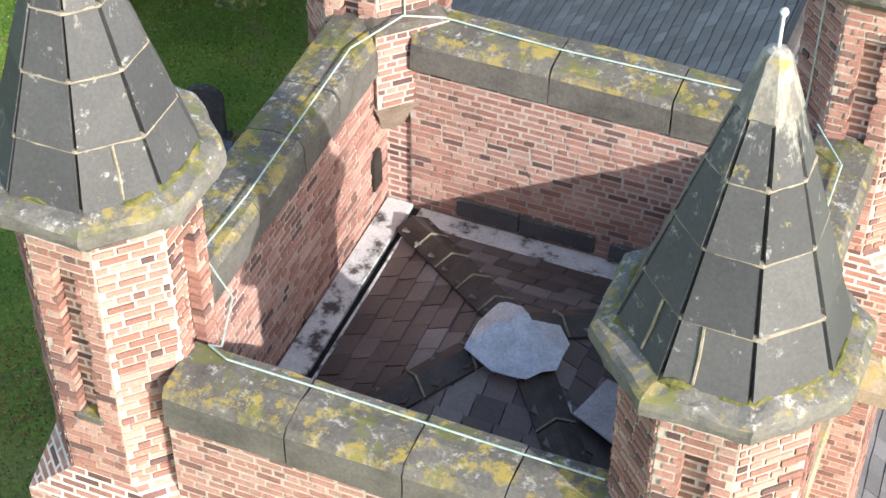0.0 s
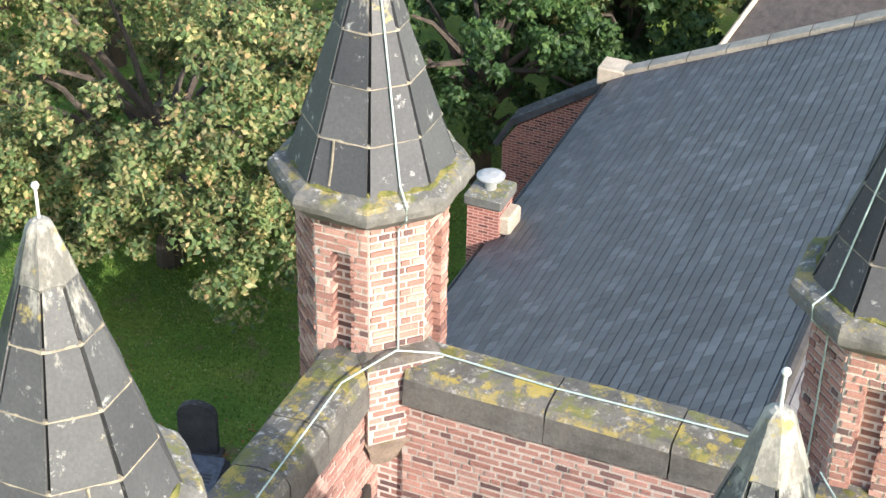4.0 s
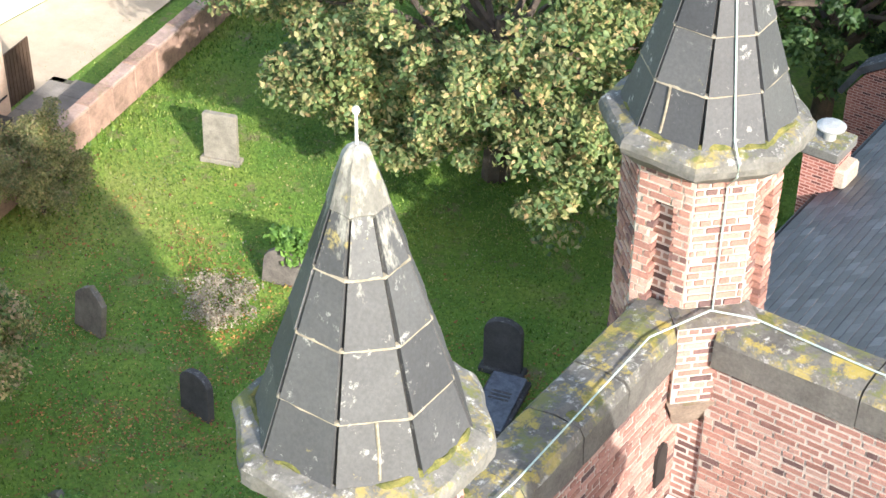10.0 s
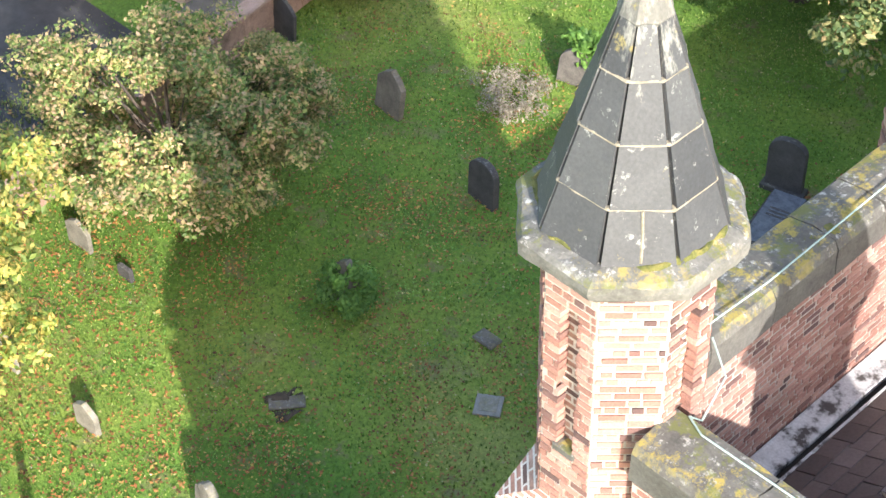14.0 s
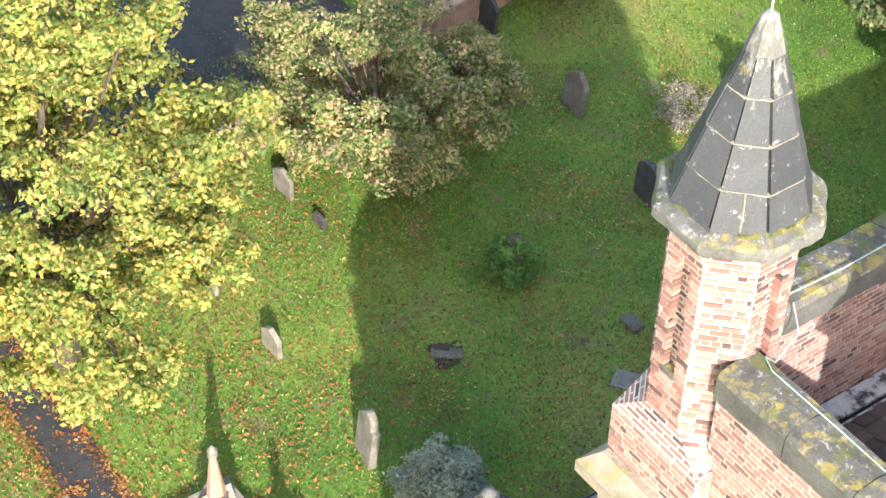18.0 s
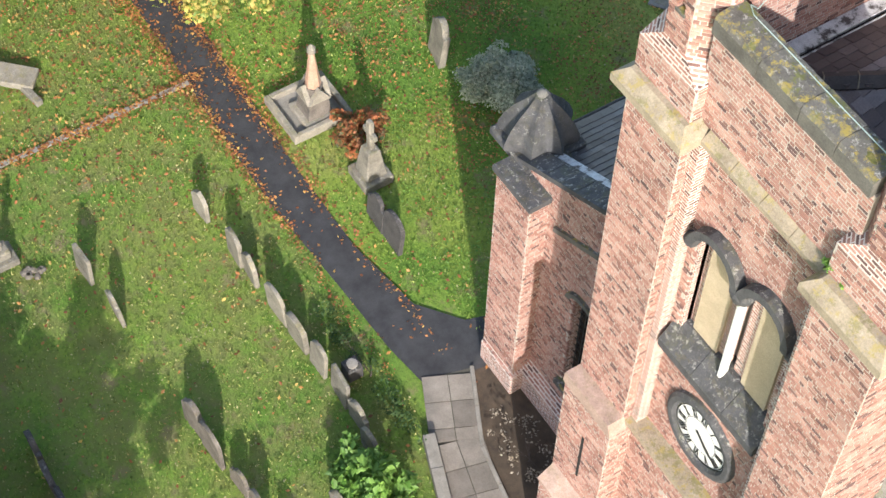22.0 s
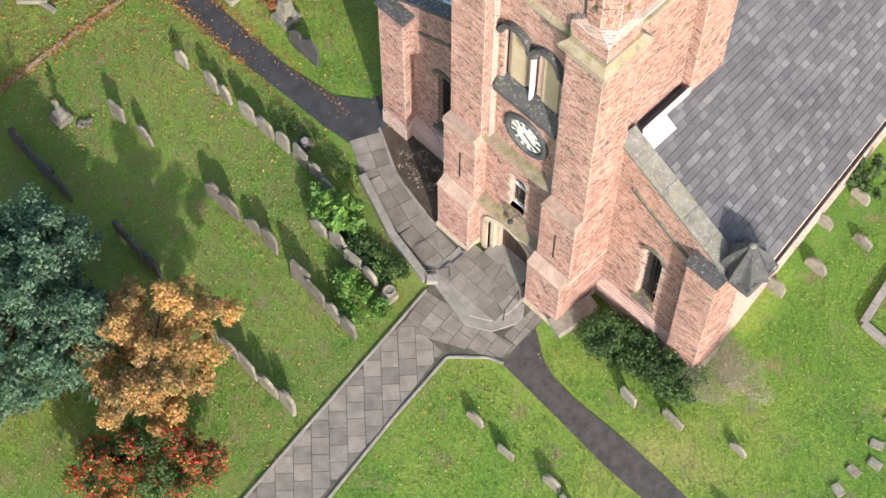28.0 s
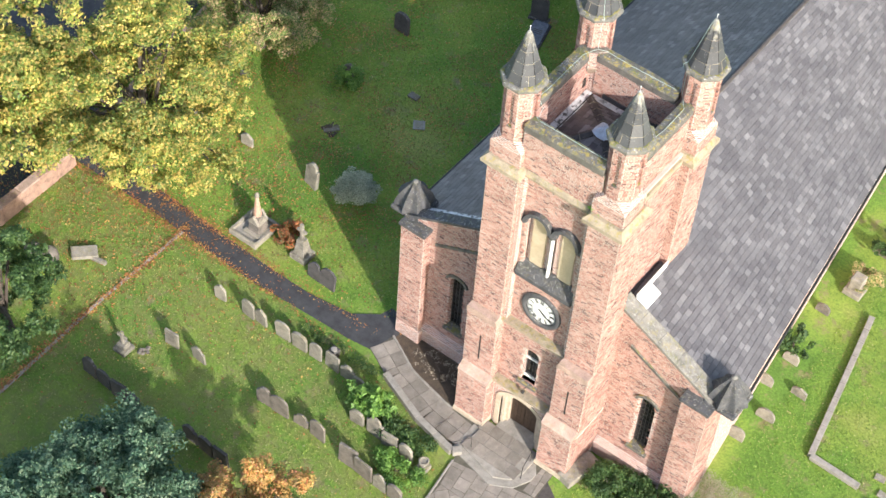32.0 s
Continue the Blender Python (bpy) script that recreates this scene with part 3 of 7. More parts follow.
# Ground and paths -----------------------------------------------------
def sheet(name, material, label, category, outline, z, kind="structure"):
    b2 = bmesh.new()
    b2.faces.new([b2.verts.new((x, y, z)) for x, y in outline])
    bmesh.ops.recalc_face_normals(b2, faces=list(b2.faces))
    if b2.faces[:][0].normal.z < 0:
        bmesh.ops.reverse_faces(b2, faces=list(b2.faces))
    return tagged(part(name, b2, material), label, category, kind=kind)


def ground():
    xs = np.r_[-900, -300, -120, np.arange(-60, 61, 1.5), 120, 300, 900]
    ys = np.r_[-900, -300, -120, np.arange(-60, 81, 1.5), 140, 300, 900]
    b2 = bmesh.new()
    v = [[b2.verts.new((x, y, 0.05 * noise.noise((x * 0.25, y * 0.25, 0)) - 0.03 if abs(x) < 61 else -0.03)) for x in xs] for y in ys]
    for j in range(len(ys) - 1):
        for i in range(len(xs) - 1):
            b2.faces.new((v[j][i], v[j][i + 1], v[j + 1][i + 1], v[j + 1][i]))
    tagged(part("ground", b2, M_LAWN, smooth=True), "mown churchyard grass with worn patches and fallen leaves", "ground", kind="structure")


ground()
sheet("path_asphalt", M_ASPHALT, "dark asphalt footpath edged with fallen leaves", "path",
      [(-46, -1.0), (-30, -0.95), (-24, -0.95), (-19.9, -0.99), (-17.9, -1.1), (-14.1, -1.14), (-11.0, -0.94), (-8.9, -0.84), (-7.6, -0.66), (-7.3, 0.5), (-7.2, 1.1), (-7.6, 1.7), (-8.4, 1.75), (-8.6, 1.15), (-9.65, 0.34), (-11.9, 0.0), (-15.0, 0.0), (-18.3, 0.15), (-24, 0.3), (-30, 0.4), (-46, 0.5)], 0.025)
sheet("path_gravel", M_GRAVEL, "narrow dark worn path curving away from the church", "path",
      [(2.4, -3.1), (3.7, -3.14), (5.65, -3.24), (7.8, -3.36), (9.6, -3.3), (11.4, -3.25), (14, -3.4), (20, -4.2), (20, -3.0), (14.4, -2.5), (12.3, -2.4), (10.7, -2.26), (9.3, -2.18), (7.4, -2.18), (5.3, -2.28), (4.2, -2.2), (3.4, -1.9), (2.8, -1.5), (2.3, -1.2)], 0.025)
sheet("path_bed", M_BED, "dark bed under the stone flags of the main path", "path", [(-1.4, -2.6), (-1.05, -5), (-0.5, -9.3), (0.0, -13.2), (1.7, -26), (6.0, -60), (9.2, -60), (4.6, -26), (2.25, -13.2), (1.85, -10.8), (1.3, -7.2), (0.98, -4.25), (2.0, -3.2), (2.55, -3.0), (2.4, -0.6), (-1.6, -0.6)], 0.03)
sheet("side_path_bed", M_BED, "dark bed under the side flags", "path", [(-7.7, -0.62), (-6.3, -1.25), (-3.8, -2.15), (-1.4, -2.6), (-1.2, -0.8), (-3.3, -0.82), (-5.45, -0.4), (-7.4, 0.5)], 0.028)
sheet("flower_bed", M_SOIL, "bare soil bed with dry stems at the foot of the wall", "bed", [(-7.4, 0.58), (-5.45, -0.4), (-3.4, -0.8), (-2.9, -0.8), (-2.9, 1.45), (-7.2, 1.3)], 0.02)
sheet("road", M_ASPHALT, "dark purple-grey road beyond the churchyard wall", "road", [(-38, -30), (-26.5, -30), (-26.0, -5), (-28.2, 9), (-29.2, 14.5), (-44, 14.5), (-42, 5)], 0.02)

rp = random.Random(5)


def clip_plan(poly, a, c):
    """The part of a plan outline to the left of the line from a to c."""
    out = []
    sd = lambda p: (c[0] - a[0]) * (p[1] - a[1]) - (c[1] - a[1]) * (p[0] - a[0])
    for i, p in enumerate(poly):
        q = poly[(i + 1) % len(poly)]
        u, w = sd(p), sd(q)
        if u >= 0:
            out.append(p)
        if (u >= 0) != (w >= 0):
            k = u / (u - w)
            out.append((p[0] + (q[0] - p[0]) * k, p[1] + (q[1] - p[1]) * k))
    return out


def plan_area(p):
    return .5 * abs(sum(p[i][0] * p[(i + 1) % len(p)][1] - p[(i + 1) % len(p)][0] * p[i][1] for i in range(len(p))))


def flags(parent, region, size, turn, z, origin=(0, 0), gap=0.012):
    """Square stone flags in a slanting lattice, cut to a convex region given anticlockwise."""
    ca, sa = math.cos(turn), math.sin(turn)
    xs, ys = [p[0] for p in region], [p[1] for p in region]
    reach = int((max(xs) - min(xs) + max(ys) - min(ys)) / size) + 3
    mx_, my_ = (min(xs) + max(xs)) / 2, (min(ys) + max(ys)) / 2
    for i in range(-reach, reach):
        for j in range(-reach, reach):
            shift = .5 * size * (i % 2)
            sq = [(i * size + gap, j * size + shift + gap), ((i + 1) * size - gap, j * size + shift + gap), ((i + 1) * size - gap, (j + 1) * size + shift - gap), (i * size + gap, (j + 1) * size + shift - gap)]
            poly = [(mx_ + origin[0] + u * ca - w * sa, my_ + origin[1] + u * sa + w * ca) for u, w in sq]
            for k in range(len(region)):
                poly = clip_plan(poly, region[k], region[(k + 1) % len(region)])
                if len(poly) < 3:
                    break
            if len(poly) >= 3 and plan_area(poly) > 0.02:
                top = z + rp.uniform(-.004, .006)
                part("flagstone", prism(poly, z - .05, top), M_PAVE, parent)


pave = thing("paved_path", (0, -8, 0.02), "worn grey stone flag path leading to the church door", "path", kind="structure")
for reg in ([(-1.02, -5.0), (-1.0, -4.25), (1.0, -4.25), (1.3, -7.2), (1.85, -10.8), (2.25, -13.2), (3.2, -19), (0.75, -19), (0.0, -13.2), (-0.5, -9.3)],):
    flags(pave, [reg[k] for k in (9, 0, 1, 2, 3, 4, 5, 6, 7, 8)][::-1], 0.62, radians(48), 0.05)
flags(pave, [(-1.3, -3.0), (-1.02, -4.24), (1.0, -4.24), (2.1, -3.2), (2.5, -3.0), (2.45, -2.3)], 0.62, radians(8), 0.05)
flags(pave, [(1.86, -2.26), (2.43, -2.26), (2.38, -0.7), (1.86, -0.7)], 0.6, radians(8), 0.05)
# side path flags
SIDE = []
line = [Vector((-7.5, -0.06, 0)), Vector((-5.9, -0.84, 0)), Vector((-3.55, -1.48, 0)), Vector((-1.4, -1.68, 0))]
for a, c in zip(line, line[1:]):
    d = (c - a).normalized()
    nn = Vector((-d.y, d.x, 0))
    s = 0.0
    L = (c - a).length
    while s < L - 0.2:
        ln = min(0.72, L - s)
        for off, w in ((-0.32, 0.62), (0.31, 0.62)):
            SIDE.append((a + d * (s + ln / 2) + nn * off + Vector((0, 0, 0.034 + rp.uniform(-.004, .006))), (d, nn, Vector((0, 0, 1))), (ln - 0.02, w - 0.01, 0.06)))
        s += 0.72
side = thing("side_paving", (-4, -1.2, 0.02), "pale stone flags curving round the tower to the asphalt path", "path", kind="structure")
lay(side, SIDE, "flagstone", FLAT, M_PAVE, M_PAVE, nearest, 300)
# raised landing before the door
land = [(-1.4, -2.2), (0.5, -2.62), (1.15, -2.25), (1.4, -1.6), (1.38, -0.5), (0.95, -0.5), (0.95, 0.4), (-0.95, 0.4), (-0.95, -0.5), (-1.4, -0.5)]
tagged(part("door_landing", prism(land, 0.0, 0.16, bevel=0.02), M_KERB), "raised stone landing before the west door", "step", kind="structure")
big = [(-1.75, -2.5), (0.6, -2.98), (1.45, -2.5), (1.85, -1.7), (1.85, -1.3), (1.55, -0.9), (-1.75, -0.9)]
tagged(part("door_step", prism(big, 0.0, 0.085, bevel=0.015), M_KERB), "broad lower stone step round the landing", "step", kind="structure")
LAND = []
for i in range(5):
    for j in range(3):
        x, yy = -1.5 + i * 0.56 + (0.2 if j % 2 else 0), -0.45 - j * 0.58
        LAND.append((Vector((x + 0.28, yy - 0.29, 0.165 + rp.uniform(-.003, .003))), (Vector((1, 0, 0)), Vector((0, 1, 0)), Vector((0, 0, 1))), (0.54, 0.56, 0.03)))
lands = thing("landing_flags", (0, -1.2, 0.16), "stone flags of the raised landing", "step", kind="structure")
lay(lands, [q for q in LAND if q[0].x < 1.2], "flagstone", FLAT, M_PAVE, M_PAVE, nearest)


def edging(name, pts, w, h, label, mat=None):
    ob = thing(name, (*pts[0], 0), label, "edging", kind="structure")
    for a, c in zip(pts, pts[1:]):
        a, c = Vector((*a, 0)), Vector((*c, 0))
        n = max(1, round((c - a).length / 0.9))
        d = (c - a).normalized()
        ang = math.degrees(math.atan2(d.y, d.x))
        ln = (c - a).length / n
        for i in range(n):
            q = a + d * ln * (i + 0.5)
            part("edging_stone", box(-ln / 2 + .006, ln / 2 - .006, -w / 2, w / 2, 0, h + rp.uniform(-.01, .01), 0.012, pose(q.x, q.y, 0, 0, 0, ang)), mat or M_KERB, ob)
    return ob


edging("path_wall", [(-6.3, -1.36), (-3.75, -2.3), (-1.6, -2.7), (-1.3, -2.4)], 0.3, 0.3, "low pale stone wall beside the side path")
edging("path_edging", [(-1.35, -2.95), (-1.08, -5), (-0.55, -9.3), (-.05, -13.2), (.7, -19)], 0.09, 0.08, "thin stone edging along the flag path")
edging("path_edging", [(2.6, -3.05), (2.05, -3.28), (1.03, -4.28), (1.35, -7.2), (1.9, -10.8), (2.3, -13.2), (3.25, -19)], 0.09, 0.08, "thin stone edging along the flag path")
edging("bed_edging", [(-7.4, 0.56), (-5.45, -0.42), (-3.4, -0.82), (-2.95, -0.86)], 0.1, 0.1, "thin kerb between flags and soil bed")
edging("plot_kerb", [(8.9, 15.4), (10.5, 7.0), (12.9, 6.95)], 0.28, 0.22, "long pale stone kerb round a grass plot")
edging("lawn_kerb", [(-18.7, -1.0), (-18.8, -6.2), (-18.5, -14.5)], 0.16, 0.05, "narrow sunken stone edging covered with leaf litter")


# Tower ----------------------------------------------------------------
TX, TF, TB = 2.32, 0.67, 5.42


def structure(name, bm, material, label, category="wall"):
    return tagged(part(name, bm, material), label, category, kind="structure")


body = box(-2.6, 2.6, 0.75, 5.9, 0, 15.9)
tower = structure("wall_tower", body, M_MORTAR, "plain rose-red brick body of the church tower")

def brick_face(parent, x0, x1, y0, y1, z0, z1, side, seed, holes=(), most=90):
    """Bricks laid on one upright side of a block: side is -y, +x or -x."""
    if side == "-y":
        o, a, n, wd = (x0, y0, 0), (1, 0, 0), (0, -1, 0), x1 - x0
    elif side == "+x":
        o, a, n, wd = (x1, y0, 0), (0, 1, 0), (1, 0, 0), y1 - y0
    else:
        o, a, n, wd = (x0, y1, 0), (0, -1, 0), (-1, 0, 0), y1 - y0
    lay(parent, face_boxes(o, a, n, brick_cells(wd, z0, z1, holes, seed), seed=seed), "brick", M_UNIT, M_BRICK, M_BRICKS, nearest, most)


brick_face(tower, -2.6, 2.6, 1.5, 4.55, 6.0, 15.56, "+x", 411, (), 0)

# stepped corner piers
for sx in (-1, 1):
    for back in (0, 1):
        nm = "pier_" + ("back" if back else "front")
        b2 = bmesh.new()
        xa, xb = sorted((sx * 1.58, sx * 2.98))
        ya, yb = (4.55, 6.15) if back else (-0.12, 1.5)
        add_box(b2, xa, xb, ya, yb, 6.6, 15.6)
        x2a, x2b = sorted((sx * 1.5, sx * 2.98))
        add_box(b2, x2a, x2b, ya - (0 if back else 0.33), yb, 2.9, 6.75)
        x3a, x3b = sorted((sx * 1.42, sx * 2.92))
        add_box(b2, x3a, x3b, ya - (0 if back else 0.68), yb - 0.02, 0, 3.05)
        pier = structure(nm, b2, M_MORTAR, "square brick corner pier of the tower with stone set-offs")
        if back and sx > 0:
            brick_face(pier, xa, xb, ya, yb, 6.75, 15.56, "+x", 421, (), 0)
            brick_face(pier, 2.6, xb, ya, yb, 6.75, 15.56, "-y", 423, (), 0)
        if not back:
            for st, (fa, fb_, fy, f0, f1) in enumerate(((xa, xb, ya, 6.75, 15.56), (x2a, x2b, ya - .33, 3.05, 6.74), (x3a, x3b, ya - .68, 0.3, 3.04))):
                deep = yb - (.02 if st == 2 else 0)
                brick_face(pier, fa, fb_, fy, deep, f0, f1, "-y", 200 + 10 * st + sx)
                brick_face(pier, fa, fb_, fy, deep if sx > 0 else (.33, .08, -.22)[st], f0, f1, "+x", 240 + 10 * st + sx, (), 60)
                brick_face(pier, fa, fb_, fy, deep if sx < 0 else (.33, .08, -.22)[st], f0, f1, "-x", 280 + 10 * st + sx, (), 0)
            part("set_off", slab_y([(x2a - .03, 0), (x2b + .03, 0), (x2b + .03, .06), (xb + .0, .34), (xa - .0, .34), (x2a - .03, .06)], 0, ya - 0.37, ya + 0.02, 6.72), M_SETOFF, pier, "weathered stone set-off")
            w = bmesh.new()
            vs = [w.verts.new(p) for p in ((x3a - .02, ya - .72, 3.03), (x3b + .02, ya - .72, 3.03), (x3b + .02, ya - .31, 3.03), (x3a - .02, ya - .31, 3.03), (x3a - .02, ya - .72, 3.09), (x3b + .02, ya - .72, 3.09), (x3b + .02, ya - .31, 3.42), (x3a - .02, ya - .31, 3.42))]
            for q in QUADS:
                w.faces.new([vs[i] for i in q])
            part("set_off", w, M_SETOFF, pier, "weathered stone set-off")
            # no recess here: a near-black strip gives the slot's shade
            part("slot", box(sx * 2.2 - .035, sx * 2.2 + .035, ya - .345, ya - .30, 4.0, 5.6, 0.0), M_GAP, pier, "near-black strip painting the shade of a narrow slot")
            part("plinth", box(x3a - .05, x3b + .05, ya - .74, yb - .1, 0, 0.3, 0.02), M_STONE_PALE, pier, "pale stone plinth")

# string course
cs = thing("string_course", (0, 0, 15.6), "mossy stone string course below the parapet", "moulding", kind="structure")
for sx in (-1, 1):
    for ya, yb in ((-0.34, 1.7), (4.4, 6.3)):
        xa, xb = sorted((sx * 1.4, sx * 3.18))
        prof = [(xa, ya), (xb, ya), (xb, yb), (xa, yb)]
        top = [(xa + .2, ya + .2), (xb - .2, ya + .2), (xb - .2, yb - .2), (xa + .2, yb - .2)]
        bb = prism(prof, 15.55, 15.72)
        prism(prof, 15.72, 15.92, bb, top)
        part("pier_course", bb, M_STRING, cs)
for k in range(4):
    x0 = -1.4 + 0.7 * k
    b2 = bmesh.new()
    o = [(0.06, 15.58), (0.06, 15.68), (0.22, 15.85), (0.5, 15.85), (0.5, 15.58)]
    vs = [[b2.verts.new((x, yy, z)) for yy, z in o] for x in (x0 + .006, x0 + .694)]
    b2.faces.new(vs[0]), b2.faces.new(vs[1][::-1])
    for i in range(5):
        b2.faces.new((vs[0][i], vs[1][i], vs[1][(i + 1) % 5], vs[0][(i + 1) % 5]))
    bmesh.ops.recalc_face_normals(b2, faces=list(b2.faces))
    part("course_stone", b2, M_STRING, cs)
for sx in (-1, 1):
    part("course_stone", box(*sorted((sx * 2.5, sx * 2.72)), 1.7, 4.4, 15.58, 15.8, .02), M_STRING, cs)


# parapet walls with laid bricks on the faces that are seen
def parapet(name, x0, x1, y0, y1, z0, z1, faces, label):
    w = structure(name, box(x0, x1, y0, y1, z0, z1), M_MORTAR, label)
    for n in faces:
        if n == "-y":
            o, a, nn, wd = (x0, y0, 0), (1, 0, 0), (0, -1, 0), x1 - x0
        elif n == "+x":
            o, a, nn, wd = (x1, y0, 0), (0, 1, 0), (1, 0, 0), y1 - y0
        elif n == "-x":
            o, a, nn, wd = (x0, y1, 0), (0, -1, 0), (-1, 0, 0), y1 - y0
        else:
            o, a, nn, wd = (x1, y1, 0), (-1, 0, 0), (0, 1, 0), x1 - x0
        sd = sum(map(ord, name + n))
        lay(w, face_boxes(o, a, nn, brick_cells(wd, z0, z1, seed=sd), seed=sd), "brick", M_UNIT, M_BRICK, M_BRICKS, nearest, 300)
    return w


parapet("wall_parapet_front", -1.75, 1.75, 0.2, 0.6, 15.85, 17.78, ("-y",), "brick parapet at the front of the tower top")
parapet("wall_parapet_back", -1.75, 1.75, 4.82, 5.22, 15.9, 17.78, ("-y",), "brick parapet at the back of the tower top, sunlit inside")
parapet("wall_parapet_left", -2.45, -2.02, 1.1, 5.0, 15.9, 17.78, ("+x",), "brick parapet on the north side of the tower top")
parapet("wall_parapet_right", 2.02, 2.45, 1.1, 5.0, 15.9, 17.78, ("+x", "-x"), "brick parapet on the south side of the tower top")


def coping(name, stones, along_x, lo, hi, label):
    ob = thing(name, ((stones[0] + stones[-1]) / 2 if along_x else (lo + hi) / 2, (lo + hi) / 2 if along_x else (stones[0] + stones[-1]) / 2, 17.78), label, "coping", kind="structure")
    for a, c in zip(stones, stones[1:]):
        w = bmesh.new()
        dz = rp.uniform(-.012, .012)
        o = [(lo, 17.79), (lo, 18.08), (lo + .05, 18.15 + dz), ((lo + hi) / 2, 18.19 + dz), (hi - .05, 18.17 + dz), (hi, 18.09), (hi, 17.79)]
        ends = [[w.verts.new((e, q, z) if along_x else (q, e, z)) for q, z in o] for e in (a + .007, c - .007)]
        k = len(o)
        w.faces.new(ends[0]), w.faces.new(ends[1][::-1])
        for i in range(k):
            w.faces.new((ends[0][i], ends[1][i], ends[1][(i + 1) % k], ends[0][(i + 1) % k]))
        bmesh.ops.recalc_face_normals(w, faces=list(w.faces))
        roughen(w, 3, 0.012, 5.0, a)
        part("coping_stone", w, M_STONE, ob)
    span = hi - lo
    for k in range(4):
        e = stones[0] + (stones[-1] - stones[0]) * (k + rp.random()) / 4
        q = lo + span * rp.uniform(.35, .7)
        r = rp.uniform(.035, .075)
        x, y = (e, q) if along_x else (q, e)
        part("moss", moss_lump(x, y, 18.172, r * rp.uniform(1.2, 2.2), r * 1.3, .011, k + stones[0] * 3), M_MOSS, ob, "cushion of yellow-green moss")
    return ob


coping("coping_front", [-1.72, -0.72, 0.2, 0.95, 1.72], True, 0.1, 0.68, "weathered coping stones with yellow lichen and moss")
coping("coping_back", [-1.72, -0.38, 0.75, 1.72], True, 4.74, 5.32, "weathered coping stones with white crust and moss")
coping("coping_left", [1.15, 2.2, 3.05, 3.75, 4.85], False, -2.54, -1.96, "weathered coping stones with yellow lichen")
coping("coping_right", [1.15, 2.2, 3.4, 4.85], False, 1.96, 2.54, "weathered coping stones with white crust")


# turrets --------------------------------------------------------------
def turret(cx, cy, seed, conductor):
    t = thing("turret", (cx, cy, 15.9), "octagonal brick corner turret with a stone-slabbed spire and mossy eaves", "turret", "corner turrets of the tower")
    sq = [(cx + sx * 0.7, cy + sy * 0.7) for sx, sy in ((1, .414), (.414, 1), (-.414, 1), (-1, .414), (-1, -.414), (-.414, -1), (.414, -1), (1, -.414))]
    sq2 = [(cx + sx * 0.7, cy + sy * 0.7) for sx, sy in ((1, .99), (.99, 1), (-.99, 1), (-1, .99), (-1, -.99), (-.99, -1), (.99, -1), (1, -.99))]
    inner = cx < 0 and cy > 3
    if inner:
        low = part("pier_top", prism([(-3.02, 4.72), (-2.05, 4.72), (-2.05, 4.85), (-1.62, 4.85), (-1.62, 6.12), (-3.02, 6.12)], 15.85, 17.05), M_WALL, t, "square brick pier under the turret")
        dn, da = Vector((1, -1, 0)).normalized(), Vector((1, 1, 0)).normalized()
        mid = Vector((cx, cy, 0))
        sh = [(mid + dn * r + da * w_)[:2] for r, w_ in ((.5, -.36), (.86, -.36), (.86, .36), (.5, .36))]
        shaft = part("corner_shaft", prism(sh, 17.36, 18.2), M_MORTAR, t, "brick shaft of the turret in the well corner")
        o_ = mid + dn * .86 - da * .36
        lay(shaft, face_boxes(o_, da, dn, brick_cells(.72, 17.38, 18.2, seed=77), seed=78), "brick", M_UNIT, M_BRICK, M_BRICKS, nearest, 60)
        for sg in (-1, 1):
            o_ = mid + dn * (.5 if sg > 0 else .86) + da * .36 * sg
            lay(shaft, face_boxes(o_, dn * sg, da * sg, brick_cells(.36, 17.38, 18.2, seed=80 + sg), seed=79), "brick", M_UNIT, M_BRICK, M_BRICKS, nearest, 60)
        lo_ = [(mid + dn * r + da * w_)[:2] for r, w_ in ((.4, -.26), (.70, -.26), (.70, .26), (.4, .26))]
        hi_ = [(mid + dn * r + da * w_)[:2] for r, w_ in ((.4, -.39), (.9, -.39), (.9, .39), (.4, .39))]
        part("corbel_block", roughen(prism(lo_, 16.98, 17.37, top=hi_), 2, .014, 5), M_STONE_CORBEL, t, "weathered sandstone corbel block")
        part("shaft_top", prism(sh, 18.2, 18.23, top=[(mid + dn * r + da * w_)[:2] for r, w_ in ((.5, -.3), (.78, -.3), (.78, .3), (.5, .3))]), M_GS[3], t, "sloping stone top of the shaft")
    else:
        low = part("pier_top", prism(sq2, 15.85, 16.6), M_MORTAR, t, "square brick pier under the turret")
    for n, o, a in () if inner else (((0, -1, 0), (cx - .7, cy - .7, 0), (1, 0, 0)), ((1, 0, 0), (cx + .7, cy - .7, 0), (0, 1, 0))):
        lay(low, face_boxes(o, a, n, brick_cells(1.4, 15.88, 16.6, seed=seed + n[0]), seed=seed), "brick", M_UNIT, M_BRICK, M_BRICKS, nearest, 60)
    if not inner:
        part("broach", prism(sq2, 16.6, 17.0, top=octagon(cx, cy, 0.63)), M_WALL, t, "sloping brick broach")
    z0, z1, fl = 17.0, 19.62, 0.63
    core = part("core", prism(octagon(cx, cy, fl - 0.1), z0 - .1, z1), M_WALL, t, "recessed inner brickwork")
    side_w = 2 * fl * math.tan(math.pi / 8)
    for i in range(8):
        ang = i * math.pi / 4
        n = Vector((math.cos(ang), math.sin(ang), 0))
        a = Vector((-n.y, n.x, 0))
        o = Vector((cx, cy, 0)) + n * fl - a * side_w / 2
        slit = i % 2 == 0
        hole = (side_w / 2 - 0.085, side_w / 2 + 0.085, 17.7, 19.2)
